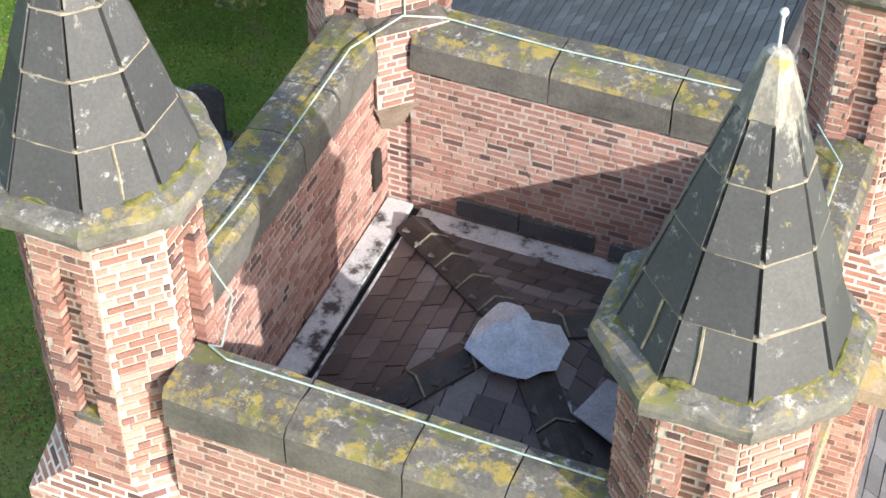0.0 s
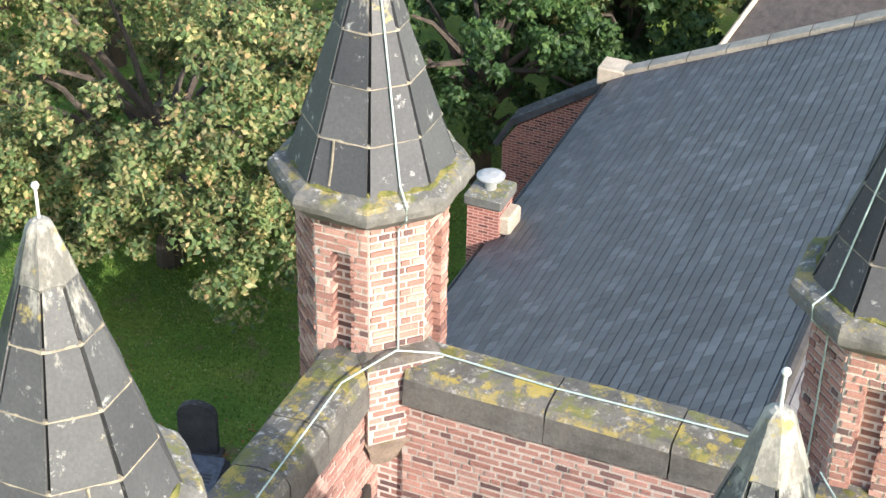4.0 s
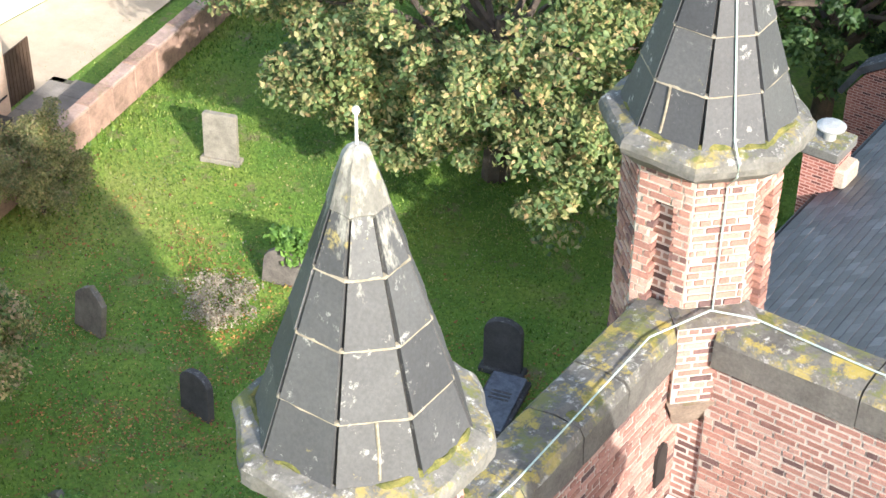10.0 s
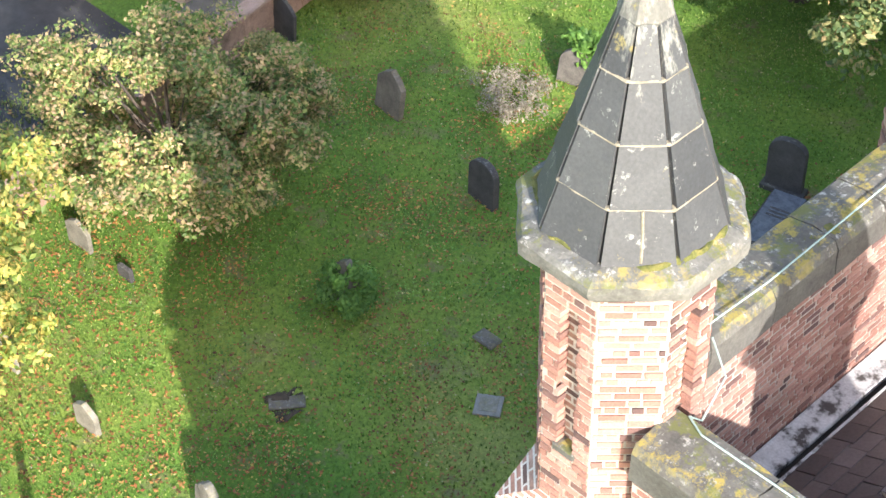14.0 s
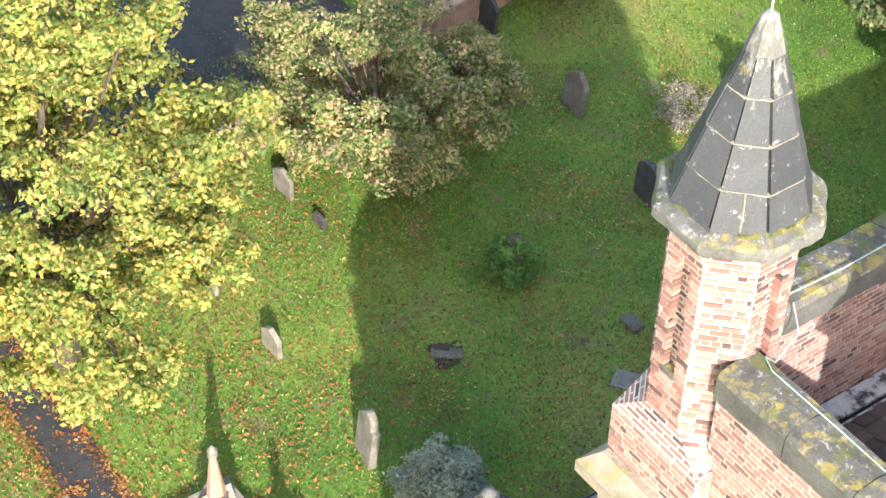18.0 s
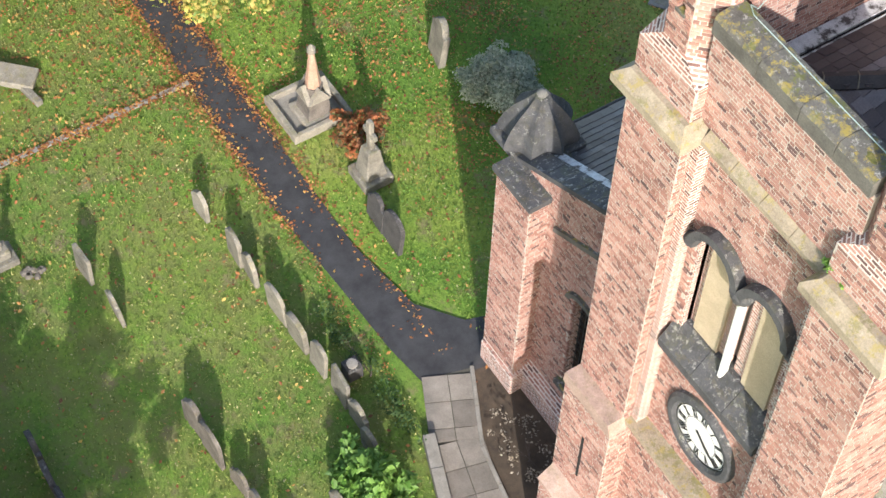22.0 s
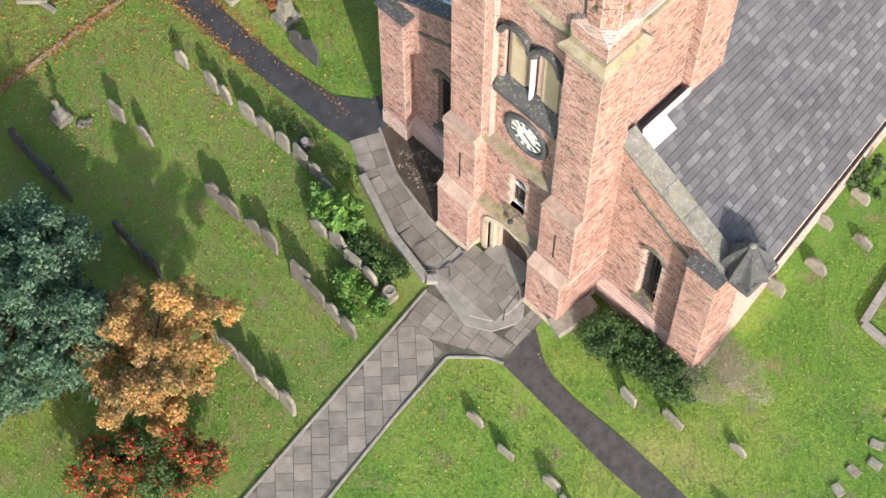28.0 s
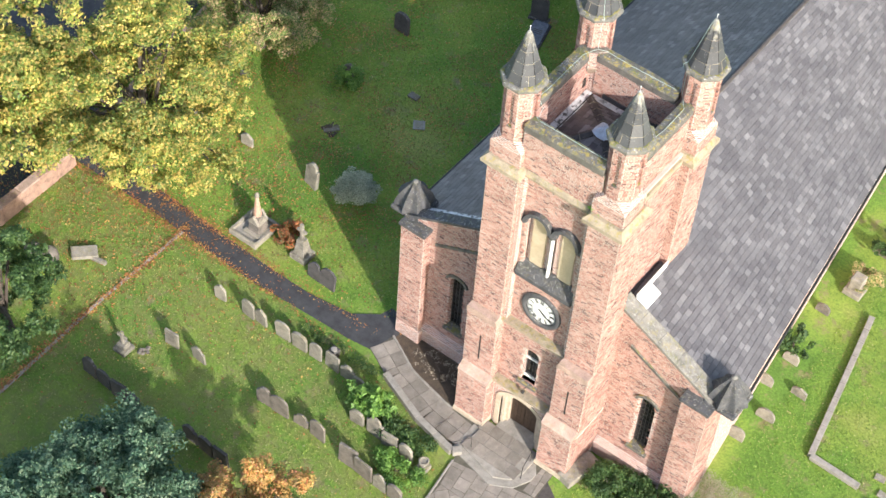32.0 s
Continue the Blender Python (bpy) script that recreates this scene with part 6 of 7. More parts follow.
# Gravestones ----------------------------------------------------------
def headstone(x, y, w, h, t=0.12, style=0, mat=0, tilt=0.0, turn=0.0, lean=0.0, base=False, label=""):
    ob = thing("headstone", (x, y, 0), label or ("weathered upright headstone with a %s top, standing in the grass" % ("rounded", "pointed", "shouldered", "flat")[style]), "headstone", "headstones in the churchyard")
    hw = w / 2
    if style == 0:
        o = [(-hw, 0)] + [(hw * math.cos(math.pi - math.pi * i / 10), h - hw * .75 + hw * .75 * math.sin(math.pi * i / 10)) for i in range(11)] + [(hw, 0)]
    elif style == 1:
        o = [(-hw, 0), (-hw, h * .72), (-hw * .6, h * .87), (0, h), (hw * .6, h * .87), (hw, h * .72), (hw, 0)]
    elif style == 2:
        s = h - hw * .7
        o = [(-hw, 0), (-hw, s), (-hw * .72, s + .02)] + [(hw * .68 * math.cos(math.pi - math.pi * i / 8), s + .05 + hw * .62 * math.sin(math.pi * i / 8)) for i in range(9)] + [(hw * .72, s + .02), (hw, s), (hw, 0)]
    else:
        o = [(-hw, 0), (-hw, h - .04), (-hw + .05, h), (hw - .05, h), (hw, h - .04), (hw, 0)]
    m = pose(x, y, -0.05, tilt, lean, turn)
    b2 = slab_y(o, 0, -t / 2, t / 2, 0)
    bmesh.ops.bevel(b2, geom=list(b2.edges), offset=0.012, segments=1, affect='EDGES')
    bmesh.ops.transform(b2, matrix=m, verts=list(b2.verts))
    part("stone", b2, M_GS[mat], ob)
    if base:
        part("plinth", box(-hw - .09, hw + .09, -t / 2 - .1, t / 2 + .1, 0, .16, .02, m), M_GS[mat], ob)
    return ob


rg = random.Random(11)
PATH_ROW = ((-14.75, -2.75, 0.62, 1.0, 1, 2), (-13.15, -2.66, 0.72, 1.1, 0, 0), (-12.4, -2.62, 0.66, 1.05, 1, 0), (-11.12, -2.6, 0.82, 1.2, 0, 2), (-10.2, -2.56, 0.8, 1.15, 0, 0), (-9.32, -2.55, 0.68, 0.95, 0, 0), (-8.4, -2.5, 0.8, 0.95, 3, 0), (-7.5, -2.5, 0.78, 1.0, 2, 0), (-6.75, -2.66, 0.66, 0.9, 0, 0), (-5.73, -4.03, 0.7, 1.0, 0, 0), (-4.72, -4.05, 0.9, 1.2, 2, 0), (-3.88, -4.12, 0.8, 0.9, 3, 0), (-2.97, -4.1, 0.7, 1.0, 0, 2))
MIDDLE_ROW = ((-9.45, -5.78, 0.8, 1.1, 2, 3), (-8.58, -5.78, 0.9, 1.25, 0, 3), (-7.52, -5.66, 0.75, 0.75, 2, 3), (-6.55, -5.7, 0.85, 1.1, 0, 3), (-4.7, -5.92, 0.95, 1.2, 3, 3), (-3.8, -5.98, 0.95, 1.2, 3, 3), (-2.9, -6.02, 0.7, 1.0, 2, 0), (-2.1, -6.02, 0.75, 1.1, 0, 3), (-14.65, -6.05, 0.75, 1.0, 3, 0), (-13.15, -5.9, 0.75, 1.0, 2, 0), (-16.3, -9.45, 0.8, 1.1, 2, 1), (-15.4, -9.5, 0.8, 1.1, 0, 1), (-14.45, -9.55, 0.85, 1.1, 3, 1))
FRONT_ROW = ((-13.5, -9.55, 0.8, 1.2, 0, 1), (-10.6, -9.2, 0.8, 1.1, 2, 1), (-9.7, -9.25, 0.8, 1.2, 0, 1), (-8.8, -9.3, 0.8, 1.1, 3, 1), (-5.4, -9.5, 0.9, 1.2, 2, 3), (-4.4, -9.52, 0.9, 1.2, 0, 3), (-3.4, -9.55, 0.85, 1.2, 3, 0), (-2.4, -9.52, 0.9, 1.2, 2, 0), (-1.5, -9.5, 0.8, 1.1, 0, 0), (-12.25, 0.85, 0.8, 1.05, 2, 1), (-11.48, 0.85, 0.85, 1.2, 0, 1), (4.25, 0.1, 0.8, 0.75, 2, 2), (5.45, 0.62, 0.8, 0.7, 0, 2))
LAWN_STONES = ((6.6, -1.0, 0.7, 0.8, 3, 2), (8.2, -0.5, 0.9, 0.5, 3, 0), (-22.95, 4.95, 0.85, 1.2, 1, 2), (-20.1, 5.1, 0.7, 0.85, 1, 2), (-24.95, 8.4, 0.8, 0.9, 1, 0), (-23.3, 8.5, 0.45, 0.4, 3, 1), (3.4, -5.3, 0.75, 0.6, 0, 0), (5.0, -5.45, 0.7, 0.6, 3, 0), (6.86, -5.15, 0.75, 0.7, 0, 0), (7.8, -5.3, 0.8, 0.7, 3, 0), (10.5, 0.25, 0.7, 0.5, 0, 2), (11.95, -1.8, 0.8, 0.6, 3, 0), (-28.0, 17.3, 1.0, 1.2, 1, 1))
SOUTH_STONES = ((-27.4, 30.8, 0.9, 0.8, 0, 3), (-21.8, 30.6, 1.0, 0.9, 0, 3), (7.4, 5.8, 0.8, 0.65, 0, 0), (7.9, 7.5, 0.9, 0.55, 0, 0), (6.9, 9.1, 0.8, 0.6, 0, 0), (8.45, 9.5, 0.75, 0.5, 1, 0), (7.2, 10.9, 0.8, 0.55, 0, 2), (6.9, 14.3, 0.7, 0.5, 0, 3), (7.4, 19.1, 0.9, 0.5, 0, 0))
for x, y, w, h, st, mt in PATH_ROW + MIDDLE_ROW + FRONT_ROW + LAWN_STONES + SOUTH_STONES:
    south = x > 6 and y > 4
    headstone(x, y, w, h, rg.uniform(.1, .15), st, mt, rg.uniform(-5, 5) + (-12 if south else 0), rg.uniform(-5, 5), rg.uniform(-3, 3))
headstone(-25.8, 24.6, 1.0, 1.55, .18, 3, 2, -3, 18, 0, True, "tall pale headstone on a stepped base near the boundary wall")
headstone(-23.5, 17.0, .95, 1.35, .18, 1, 3, -6, -4, 4, False, "brown pointed headstone leaning in the grass")
headstone(-19.3, 16.2, .95, 1.2, .2, 0, 1, -5, -6, -3, False, "dark rounded headstone leaning in the grass")
headstone(-19.05, 11.5, .8, 1.35, .18, 1, 3, -4, -2, 3, False, "brown headstone half hidden by a green shrub")
headstone(-20.9, 21.2, 1.0, 1.05, .16, 0, 3, -6, 20, 5, False, "brown headstone with a shrub growing on it")
headstone(-14.4, 21.6, .95, 1.6, .2, 0, 1, 0, 14, 0, True, "tall black polished headstone with a rounded top on a plinth")
headstone(-16.05, 5.1, .85, 1.5, .2, 2, 0, -5, -12, 3, False, "pale cracked headstone with a broken top")
urn = thing("stone_urn", (-2.06, -4.08, 0), "small grey stone urn on a block", "urn")
part("block", box(-2.3, -1.82, -4.32, -3.84, 0, .28, .02), M_GS[0], urn)
part("bowl", lathe([(.1, .28), (.08, .36), (.2, .5), (.24, .62), (.18, .64), (.15, .58)], (-2.06, -4.08, 0), 12), M_GS[0], urn)
chest = thing("chest_tomb", (3.2, -.35, 0), "long mossy stone chest tomb beside the tower", "tomb")
mc = pose(3.2, -.15, 0, 0, 0, 78)
part("body", box(-.8, .8, -.28, .28, 0, .5, .02, mc), M_GS[2], chest)
part("lid", box(-.92, .92, -.38, .38, .5, .62, .03, mc), M_GS[2], chest, "overhanging stone lid")
led = thing("ledger_grave", (-13.6, 20.3, 0), "black polished ledger grave slab on a kerb", "grave")
ml = pose(-13.75, 20.4, 0, 0, 0, 14)
part("kerb", box(-.5, .5, -1.0, 1.0, 0, .16, .02, ml), M_GS[1], led)
part("slab", box(-.42, .42, -.92, .92, .16, .26, .02, ml @ pose(0, 0, 0, 4)), plain("polished_granite", ((.3, (.10, .11, .13)), (.7, (.2, .21, .24))), 6, .15), led, "shiny granite slab")
for k in range(3):
    part("inscription", box(-.25, .25, .25 - .12 * k, .31 - .12 * k, .262, .268, 0, ml @ pose(0, 0, 0, 4)), M_GS[1], led, "dark bar of lettering")
dr = thing("drain_cover", (-14.48, 11.5, 0), "square pale metal drain cover in the grass", "cover")
part("frame", box(-14.78, -14.18, 11.2, 11.8, 0, .06, .01, Matrix.Translation((-14.48, 11.5, 0)) @ Matrix.Rotation(.6, 4, 'Z') @ Matrix.Translation((14.48, -11.5, 0))), M_KERB, dr)
part("lid", box(-14.68, -14.28, 11.3, 11.7, .06, .075, .005, Matrix.Translation((-14.48, 11.5, 0)) @ Matrix.Rotation(.6, 4, 'Z') @ Matrix.Translation((14.48, -11.5, 0))), M_GS[2], dr)
fl = thing("flat_grave", (-17.6, 8.6, 0), "broken flat grave slab sunk in bare soil", "grave")
part("soil", roughen(lathe([(.02, 0), (.5, 0), (.34, .02), (.02, .03)], (-17.6, 8.5, 0), 14), 1, .2, 2.5), M_SOIL, fl, "patch of bare soil")
part("slab", box(-18.0, -17.2, 8.35, 8.7, 0, .07, .02, Matrix.Translation((-17.6, 8.5, 0)) @ Matrix.Rotation(.9, 4, 'Z') @ Matrix.Translation((17.6, -8.5, 0))), M_GS[3], fl)
fl2 = thing("flat_grave", (-15.9, 12.9, 0), "sunken rough stone in the grass", "grave")
part("slab", box(-16.2, -15.6, 12.7, 13.1, 0, .08, .03), M_GS[3], fl2)

# spired monument with its kerbed plot
mon = thing("spired_monument", (-16.05, 1.25, 0), "gothic stone monument with a pink granite spire in a kerbed plot", "monument")
mx, my = -16.05, 1.3
part("step", box(mx - .5, mx + .5, my - .5, my + .5, 0, .25, .03), M_GS[2], mon)
part("base", prism([(mx - .36, my - .36), (mx + .36, my - .36), (mx + .36, my + .36), (mx - .36, my + .36)], .25, .9, top=[(mx - .28, my - .28), (mx + .28, my - .28), (mx + .28, my + .28), (mx - .28, my + .28)], bevel=.03), M_GS[3], mon)
for k in range(4):
    mm = Matrix.Translation((mx, my, 0)) @ Matrix.Rotation(k * math.pi / 2, 4, 'Z')
    part("gablet", slab_y([(-.32, .85), (.32, .85), (0, 1.35)], 0, -.36, -.22, 0, None, mm), M_GS[2], mon)
part("shaft", prism(octagon(mx, my, .24), .9, 1.25), M_GS[3], mon)
part("spire", prism(octagon(mx, my, .2), 1.25, 2.45, top=octagon(mx, my, .07)), plain("pink_granite", ((.3, (.42, .25, .18)), (.7, (.55, .36, .27))), 6, .35), mon, "polished pink granite spire")
part("finial", lathe([(.06, 0), (.12, .06), (.09, .14), (.12, .2), (.02, .34)], (mx, my, 2.43), 10), M_GS[2], mon)
for x0, x1, y0, y1 in ((-1.0, .65, -.95, -.8), (-1.0, .65, .65, .8), (-1.0, -.85, -.8, .65), (.5, .65, -.8, .65)):
    part("kerb", box(mx + x0, mx + x1, my + y0, my + y1, 0, .3, .02), M_GS[2], mon)
part("gravel", box(mx - .85, mx + .5, my - .8, my + .65, 0, .12), M_KERB, mon, "grey gravel fill")
cm = thing("pedestal_monument", (-13.5, 1.45, 0), "grey pedestal monument topped by a worn cross", "monument")
part("step", box(-13.95, -13.05, 1.05, 1.9, 0, .3, .03), M_GS[0], cm)
part("pedestal", prism([(-13.82, 1.17), (-13.18, 1.17), (-13.18, 1.78), (-13.82, 1.78)], .3, 1.25, top=[(-13.7, 1.3), (-13.3, 1.3), (-13.3, 1.65), (-13.7, 1.65)], bevel=.03), M_GS[0], cm)
part("shaft", box(-13.6, -13.4, 1.4, 1.55, 1.25, 2.3, .03), M_GS[0], cm)
part("arms", box(-13.78, -13.22, 1.41, 1.54, 1.75, 1.93, .03), M_GS[0], cm)
cr = thing("cross_monument", (-16.1, -7.6, 0), "small grey cross on a stepped plinth", "monument")
part("step", box(-16.45, -15.75, -7.95, -7.25, 0, .22, .03), M_GS[0], cr)
part("block", box(-16.32, -15.88, -7.82, -7.38, .22, .5, .03), M_GS[0], cr)
part("shaft", box(-16.18, -16.02, -7.67, -7.53, .5, 1.3, .02), M_GS[0], cr)
part("arms", box(-16.38, -15.82, -7.66, -7.54, .92, 1.06, .02), M_GS[0], cr)
rub = thing("rubble_grave", (-15.3, -7.1, 0), "low heap of purple-grey stones beside the cross", "stones")
for k in range(9):
    a = rg.uniform(0, 6.28)
    q = (-15.3 + .3 * math.cos(a) * rg.random(), -7.1 + .3 * math.sin(a) * rg.random())
    part("stone", lathe([(.05, 0), (rg.uniform(.08, .15), .05), (.06, .13)], (q[0], q[1], 0), 6), M_GS[3], rub)
gb = thing("box_grave", (-8.5, -2.0, 0), "small black stone vase block behind the headstones", "grave")
part("block", box(-8.95, -8.55, -2.15, -1.75, 0, .45, .02), M_GS[1], gb)
part("vase", lathe([(.14, .45), (.14, .5), (.05, .51)], (-8.75, -1.95, 0), 10), M_KERB, gb)
for k, (x, y) in enumerate(((-22.2, -6.1), (-22.9, -6.4))):
    ro = thing("boulder_headstone", (x, y, 0), "rounded pink-grey boulder headstone by the leaf litter", "headstone", "headstones in the churchyard")
    part("stone", lathe([(.35, 0), (.46, .25), (.42, .6), (.22, .85), (.03, .92)], (x, y, -.04), 12), M_GS[3], ro)
tb = thing("table_grave", (-21.2, -4.9, 0), "low pale flat tomb with a tilted slab", "grave")
part("slab", box(-.6, .6, -.35, .35, .1, .3, .03, pose(-21.2, -4.9, 0, 0, 6, 50)), M_GS[2], tb)
part("kerb", box(-.35, .7, -.5, -.3, 0, .2, .02, pose(-20.8, -4.4, 0, 0, 0, 10)), M_GS[0], tb)
e1 = thing("pedestal_grave", (7.5, 16.3, 0), "pale block monument on a wide step", "monument")
part("step", box(7.05, 7.95, 15.85, 16.75, 0, .3, .03), M_GS[2], e1)
part("block", box(7.2, 7.8, 16.0, 16.6, .3, 1.1, .04), M_GS[2], e1)
fl3 = thing("flat_grave", (7.6, -6.0, 0), "pale flat square slab sunk in the grass", "grave")
part("slab", box(-.42, .42, -.4, .4, 0, .08, .02, pose(7.65, -6.05, 0, 0, 0, 20)), M_GS[2], fl3)
for x, y in ((14.0, -.65), (14.3, -.05), (13.9, .55), (14.3, 1.05), (13.8, 1.6), (13.75, 2.5), (14.1, 3.2), (13.7, 3.8), (14.05, 4.35), (13.5, 4.85), (13.95, 5.4), (13.45, 5.9), (13.6, 6.6), (13.9, 7.3), (13.4, 8.0), (13.8, -1.4), (14.2, -2.0)):
    st = thing("stepping_stone", (x, y, 0), "small flat grey stone set in the grass", "stone", "row of flat stones in the lawn")
    part("stone", roughen(box(-.24, .24, -.17, .17, -.02, .06, .02, pose(x, y, 0, 0, 0, rg.uniform(-25, 25))), 1, .02, 5, x), M_GS[0], st)
rail = thing("handrail", (-1.7, -2.4, 0), "thin dark iron handrail beside the landing", "rail")
part("rail", tube([(-1.6, -2.75, 0), (-1.6, -2.7, .85), (-1.1, -2.05, .95), (-1.1, -2.0, .1)], .02), M_IRON, rail)
rail2 = thing("handrail", (1.5, -1.2, 0), "thin dark iron handrail beside the landing", "rail")
part("rail", tube([(1.45, -1.9, .1), (1.45, -1.85, .9), (1.3, -1.0, .95), (1.3, -.95, .1)], .02), M_IRON, rail2)


# Planting -------------------------------------------------------------
def leaves_mesh(name, centres, sizes, mat, seed, up=0.35, facing=None):
    """One leaf blade of four corners at each centre; facing gives the way it looks, with some scatter."""
    g = np.random.default_rng(seed)
    n = len(centres)
    d = g.normal(size=(n, 3))
    if facing is None:
        d[:, 2] = np.abs(d[:, 2]) + up
    else:
        d = facing * 0.8 + d * 0.7
        d[:, 2] += up
    d /= np.linalg.norm(d, axis=1)[:, None]
    r = g.normal(size=(n, 3))
    a = np.cross(d, r)
    a /= np.linalg.norm(a, axis=1)[:, None] + 1e-9
    b = np.cross(d, a)
    s = sizes[:, None]
    v = np.stack([centres - a * s, centres - b * s * .6 - d * s * .12, centres + a * s, centres + b * s * .6 - d * s * .12], 1)
    f = np.arange(4 * n).reshape(n, 4)
    return mesh_from(name, v.reshape(-1, 3), f, mat)


def crown_points(n, centre, radii, clumps, spread, seed, hollow=0.55, flat_low=0.5):
    """Leaf places on small rounded sprays, gathered into boughs over an uneven crown, with gaps between."""
    g = np.random.default_rng(seed)
    boughs = max(14, clumps // (7 if clumps > 170 else 3))
    d = g.normal(size=(boughs, 3))
    d /= np.linalg.norm(d, axis=1)[:, None]
    d[:, 2] = np.where(d[:, 2] < 0, d[:, 2] * flat_low, d[:, 2])
    rad = hollow + (1.04 - hollow) * g.random(boughs) ** 0.5
    lob = 1 + 0.13 * np.sin(3 * np.arctan2(d[:, 1], d[:, 0]) + seed) + 0.08 * np.sin(5 * d[:, 2] + 2 * seed)
    b = d * (rad * lob)[:, None]
    own = np.arange(clumps) % boughs
    k = g.normal(size=(clumps, 3))
    k /= np.linalg.norm(k, axis=1)[:, None]
    c = b[own] + k * (0.10 + 0.18 * g.random((clumps, 1)))
    c = np.array(centre) + c * np.array(radii)
    which = g.integers(0, clumps, n)
    o = g.normal(size=(n, 3))
    o[:, 2] += 0.35
    o /= np.linalg.norm(o, axis=1)[:, None]
    size = spread * (0.7 + 0.9 * g.random(clumps))[which][:, None]
    off = o * size * (0.55 + 0.6 * g.random((n, 1)))
    off[:, 2] *= 0.7
    return c, c[which] + off, o


def tree(name, at, height, centre_z, radii, n, clumps, spread, leaf, mat, label, seed, category="tree", trunk=0.25, hollow=0.55, group=""):
    t = thing(name, (at[0], at[1], 0), label, category, group)
    cl, pts, face = crown_points(n, (at[0], at[1], centre_z), radii, clumps, spread, seed, hollow)
    pts[:, 2] = np.maximum(pts[:, 2], 0.08)
    g = np.random.default_rng(seed + 5)
    sizes = leaf * (0.6 + 0.8 * g.random(n))
    bm = bmesh.new()
    top = max(0.4, centre_z)
    tube([(at[0], at[1], -.05), (at[0] + .05, at[1], top * .35), (at[0] - .05, at[1] + .05, top * .7), (at[0], at[1], top * 1.05)], [trunk * 1.2, trunk, trunk * .75, trunk * .4], 8, bm)
    for k in range(0, clumps, max(1, clumps // (26 if trunk > .05 else 6))):
        c = Vector(cl[k])
        z0 = top * (0.35 + 0.6 * ((k * 7) % 10) / 10)
        s = Vector((at[0], at[1], min(z0, max(.1, c.z - .2))))
        mid = s.lerp(c, .5) + Vector((0, 0, .12 * (c - s).length))
        tube([s, mid, c], [trunk * .4, trunk * .22, trunk * .06], 5, bm)
    part("trunk", bm, M_BARK, t, "bark-covered trunk and limbs")
    ob = new("crown", leaves_mesh("crown", pts, sizes, mat, seed + 9, 0.35, face))
    ob.parent = t
    ob.matrix_parent_inverse = Matrix.Translation(t.location).inverted()
    return t


L_YELLOW = leaf_mat("yellow_leaves", ((0, (0.13, 0.22, 0.045)), (0.42, (0.30, 0.37, 0.08)), (0.75, (0.56, 0.48, 0.13)), (1, (0.72, 0.51, 0.17))))
L_CHEST = leaf_mat("chestnut_leaves", ((0, (0.09, 0.155, 0.055)), (0.4, (0.175, 0.25, 0.09)), (0.7, (0.29, 0.31, 0.125)), (0.9, (0.43, 0.37, 0.17)), (1, (0.46, 0.31, 0.155))))
L_GREEN = leaf_mat("green_leaves", ((0, (0.036, 0.087, 0.026)), (0.6, (0.072, 0.145, 0.041)), (1, (0.131, 0.203, 0.058))))
L_BLUE = leaf_mat("blue_green_leaves", ((0, (0.05, 0.115, 0.065)), (0.6, (0.105, 0.20, 0.12)), (1, (0.22, 0.31, 0.19))))
L_ORANGE = leaf_mat("orange_leaves", ((0, (0.22, 0.22, 0.07)), (0.4, (0.46, 0.30, 0.10)), (0.8, (0.60, 0.36, 0.14)), (1, (0.62, 0.25, 0.16))))
L_RED = leaf_mat("red_leaves", ((0, (0.06, 0.13, 0.03)), (0.58, (0.12, 0.19, 0.04)), (0.66, (0.46, 0.05, 0.035)), (0.9, (0.66, 0.05, 0.04)), (1, (0.66, 0.36, 0.08))))
L_BROWN = leaf_mat("olive_leaves", ((0, (0.10, 0.18, 0.045)), (0.45, (0.26, 0.34, 0.10)), (0.7, (0.52, 0.43, 0.20)), (1, (0.62, 0.41, 0.27))))
L_OLIVE = leaf_mat("dull_olive_leaves", ((0, (0.14, 0.18, 0.06)), (0.5, (0.27, 0.28, 0.11)), (0.85, (0.38, 0.33, 0.15)), (1, (0.44, 0.30, 0.17))))
L_GREY = leaf_mat("grey_green_leaves", ((0, (0.27, 0.33, 0.25)), (1, (0.52, 0.57, 0.46))))
L_FERN = leaf_mat("red_fern", ((0, (0.087, 0.145, 0.043)), (0.35, (0.319, 0.174, 0.072)), (1, (0.551, 0.174, 0.072))))
L_BRIGHT = leaf_mat("bright_leaves", ((0, (0.102, 0.232, 0.043)), (1, (0.232, 0.406, 0.087))))
L_DRY = leaf_mat("dry_twigs", ((0, (0.24, 0.20, 0.15)), (1, (0.44, 0.40, 0.33))))

tree("yellow_tree", (-22.6, .9), 9, 5.2, (5.1, 4.9, 3.6), 110000, 640, .40, .075, L_YELLOW, "broad tree with yellow-green autumn leaves over the path", 21, trunk=.32, hollow=.45)
tree("yellow_tree", (-29.5, -4.0), 9, 5.0, (5.4, 5.6, 3.8), 60000, 460, .46, .105, L_YELLOW, "second yellow-green autumn tree beyond the boundary wall", 72, trunk=.32, hollow=.45)
tree("olive_tree", (-24.0, 10.7), 5, 2.8, (3.3, 3.4, 2.3), 60000, 460, .30, .06, L_BROWN, "small spreading tree with olive and brown leaves", 22, trunk=.16)
tree("round_shrub", (-23.7, 12.6), 3.6, 1.9, (1.8, 1.8, 1.8), 34000, 240, .28, .042, L_OLIVE, "tall rounded fine-leaved shrub beside the olive tree", 73, "shrub", .09, .6)
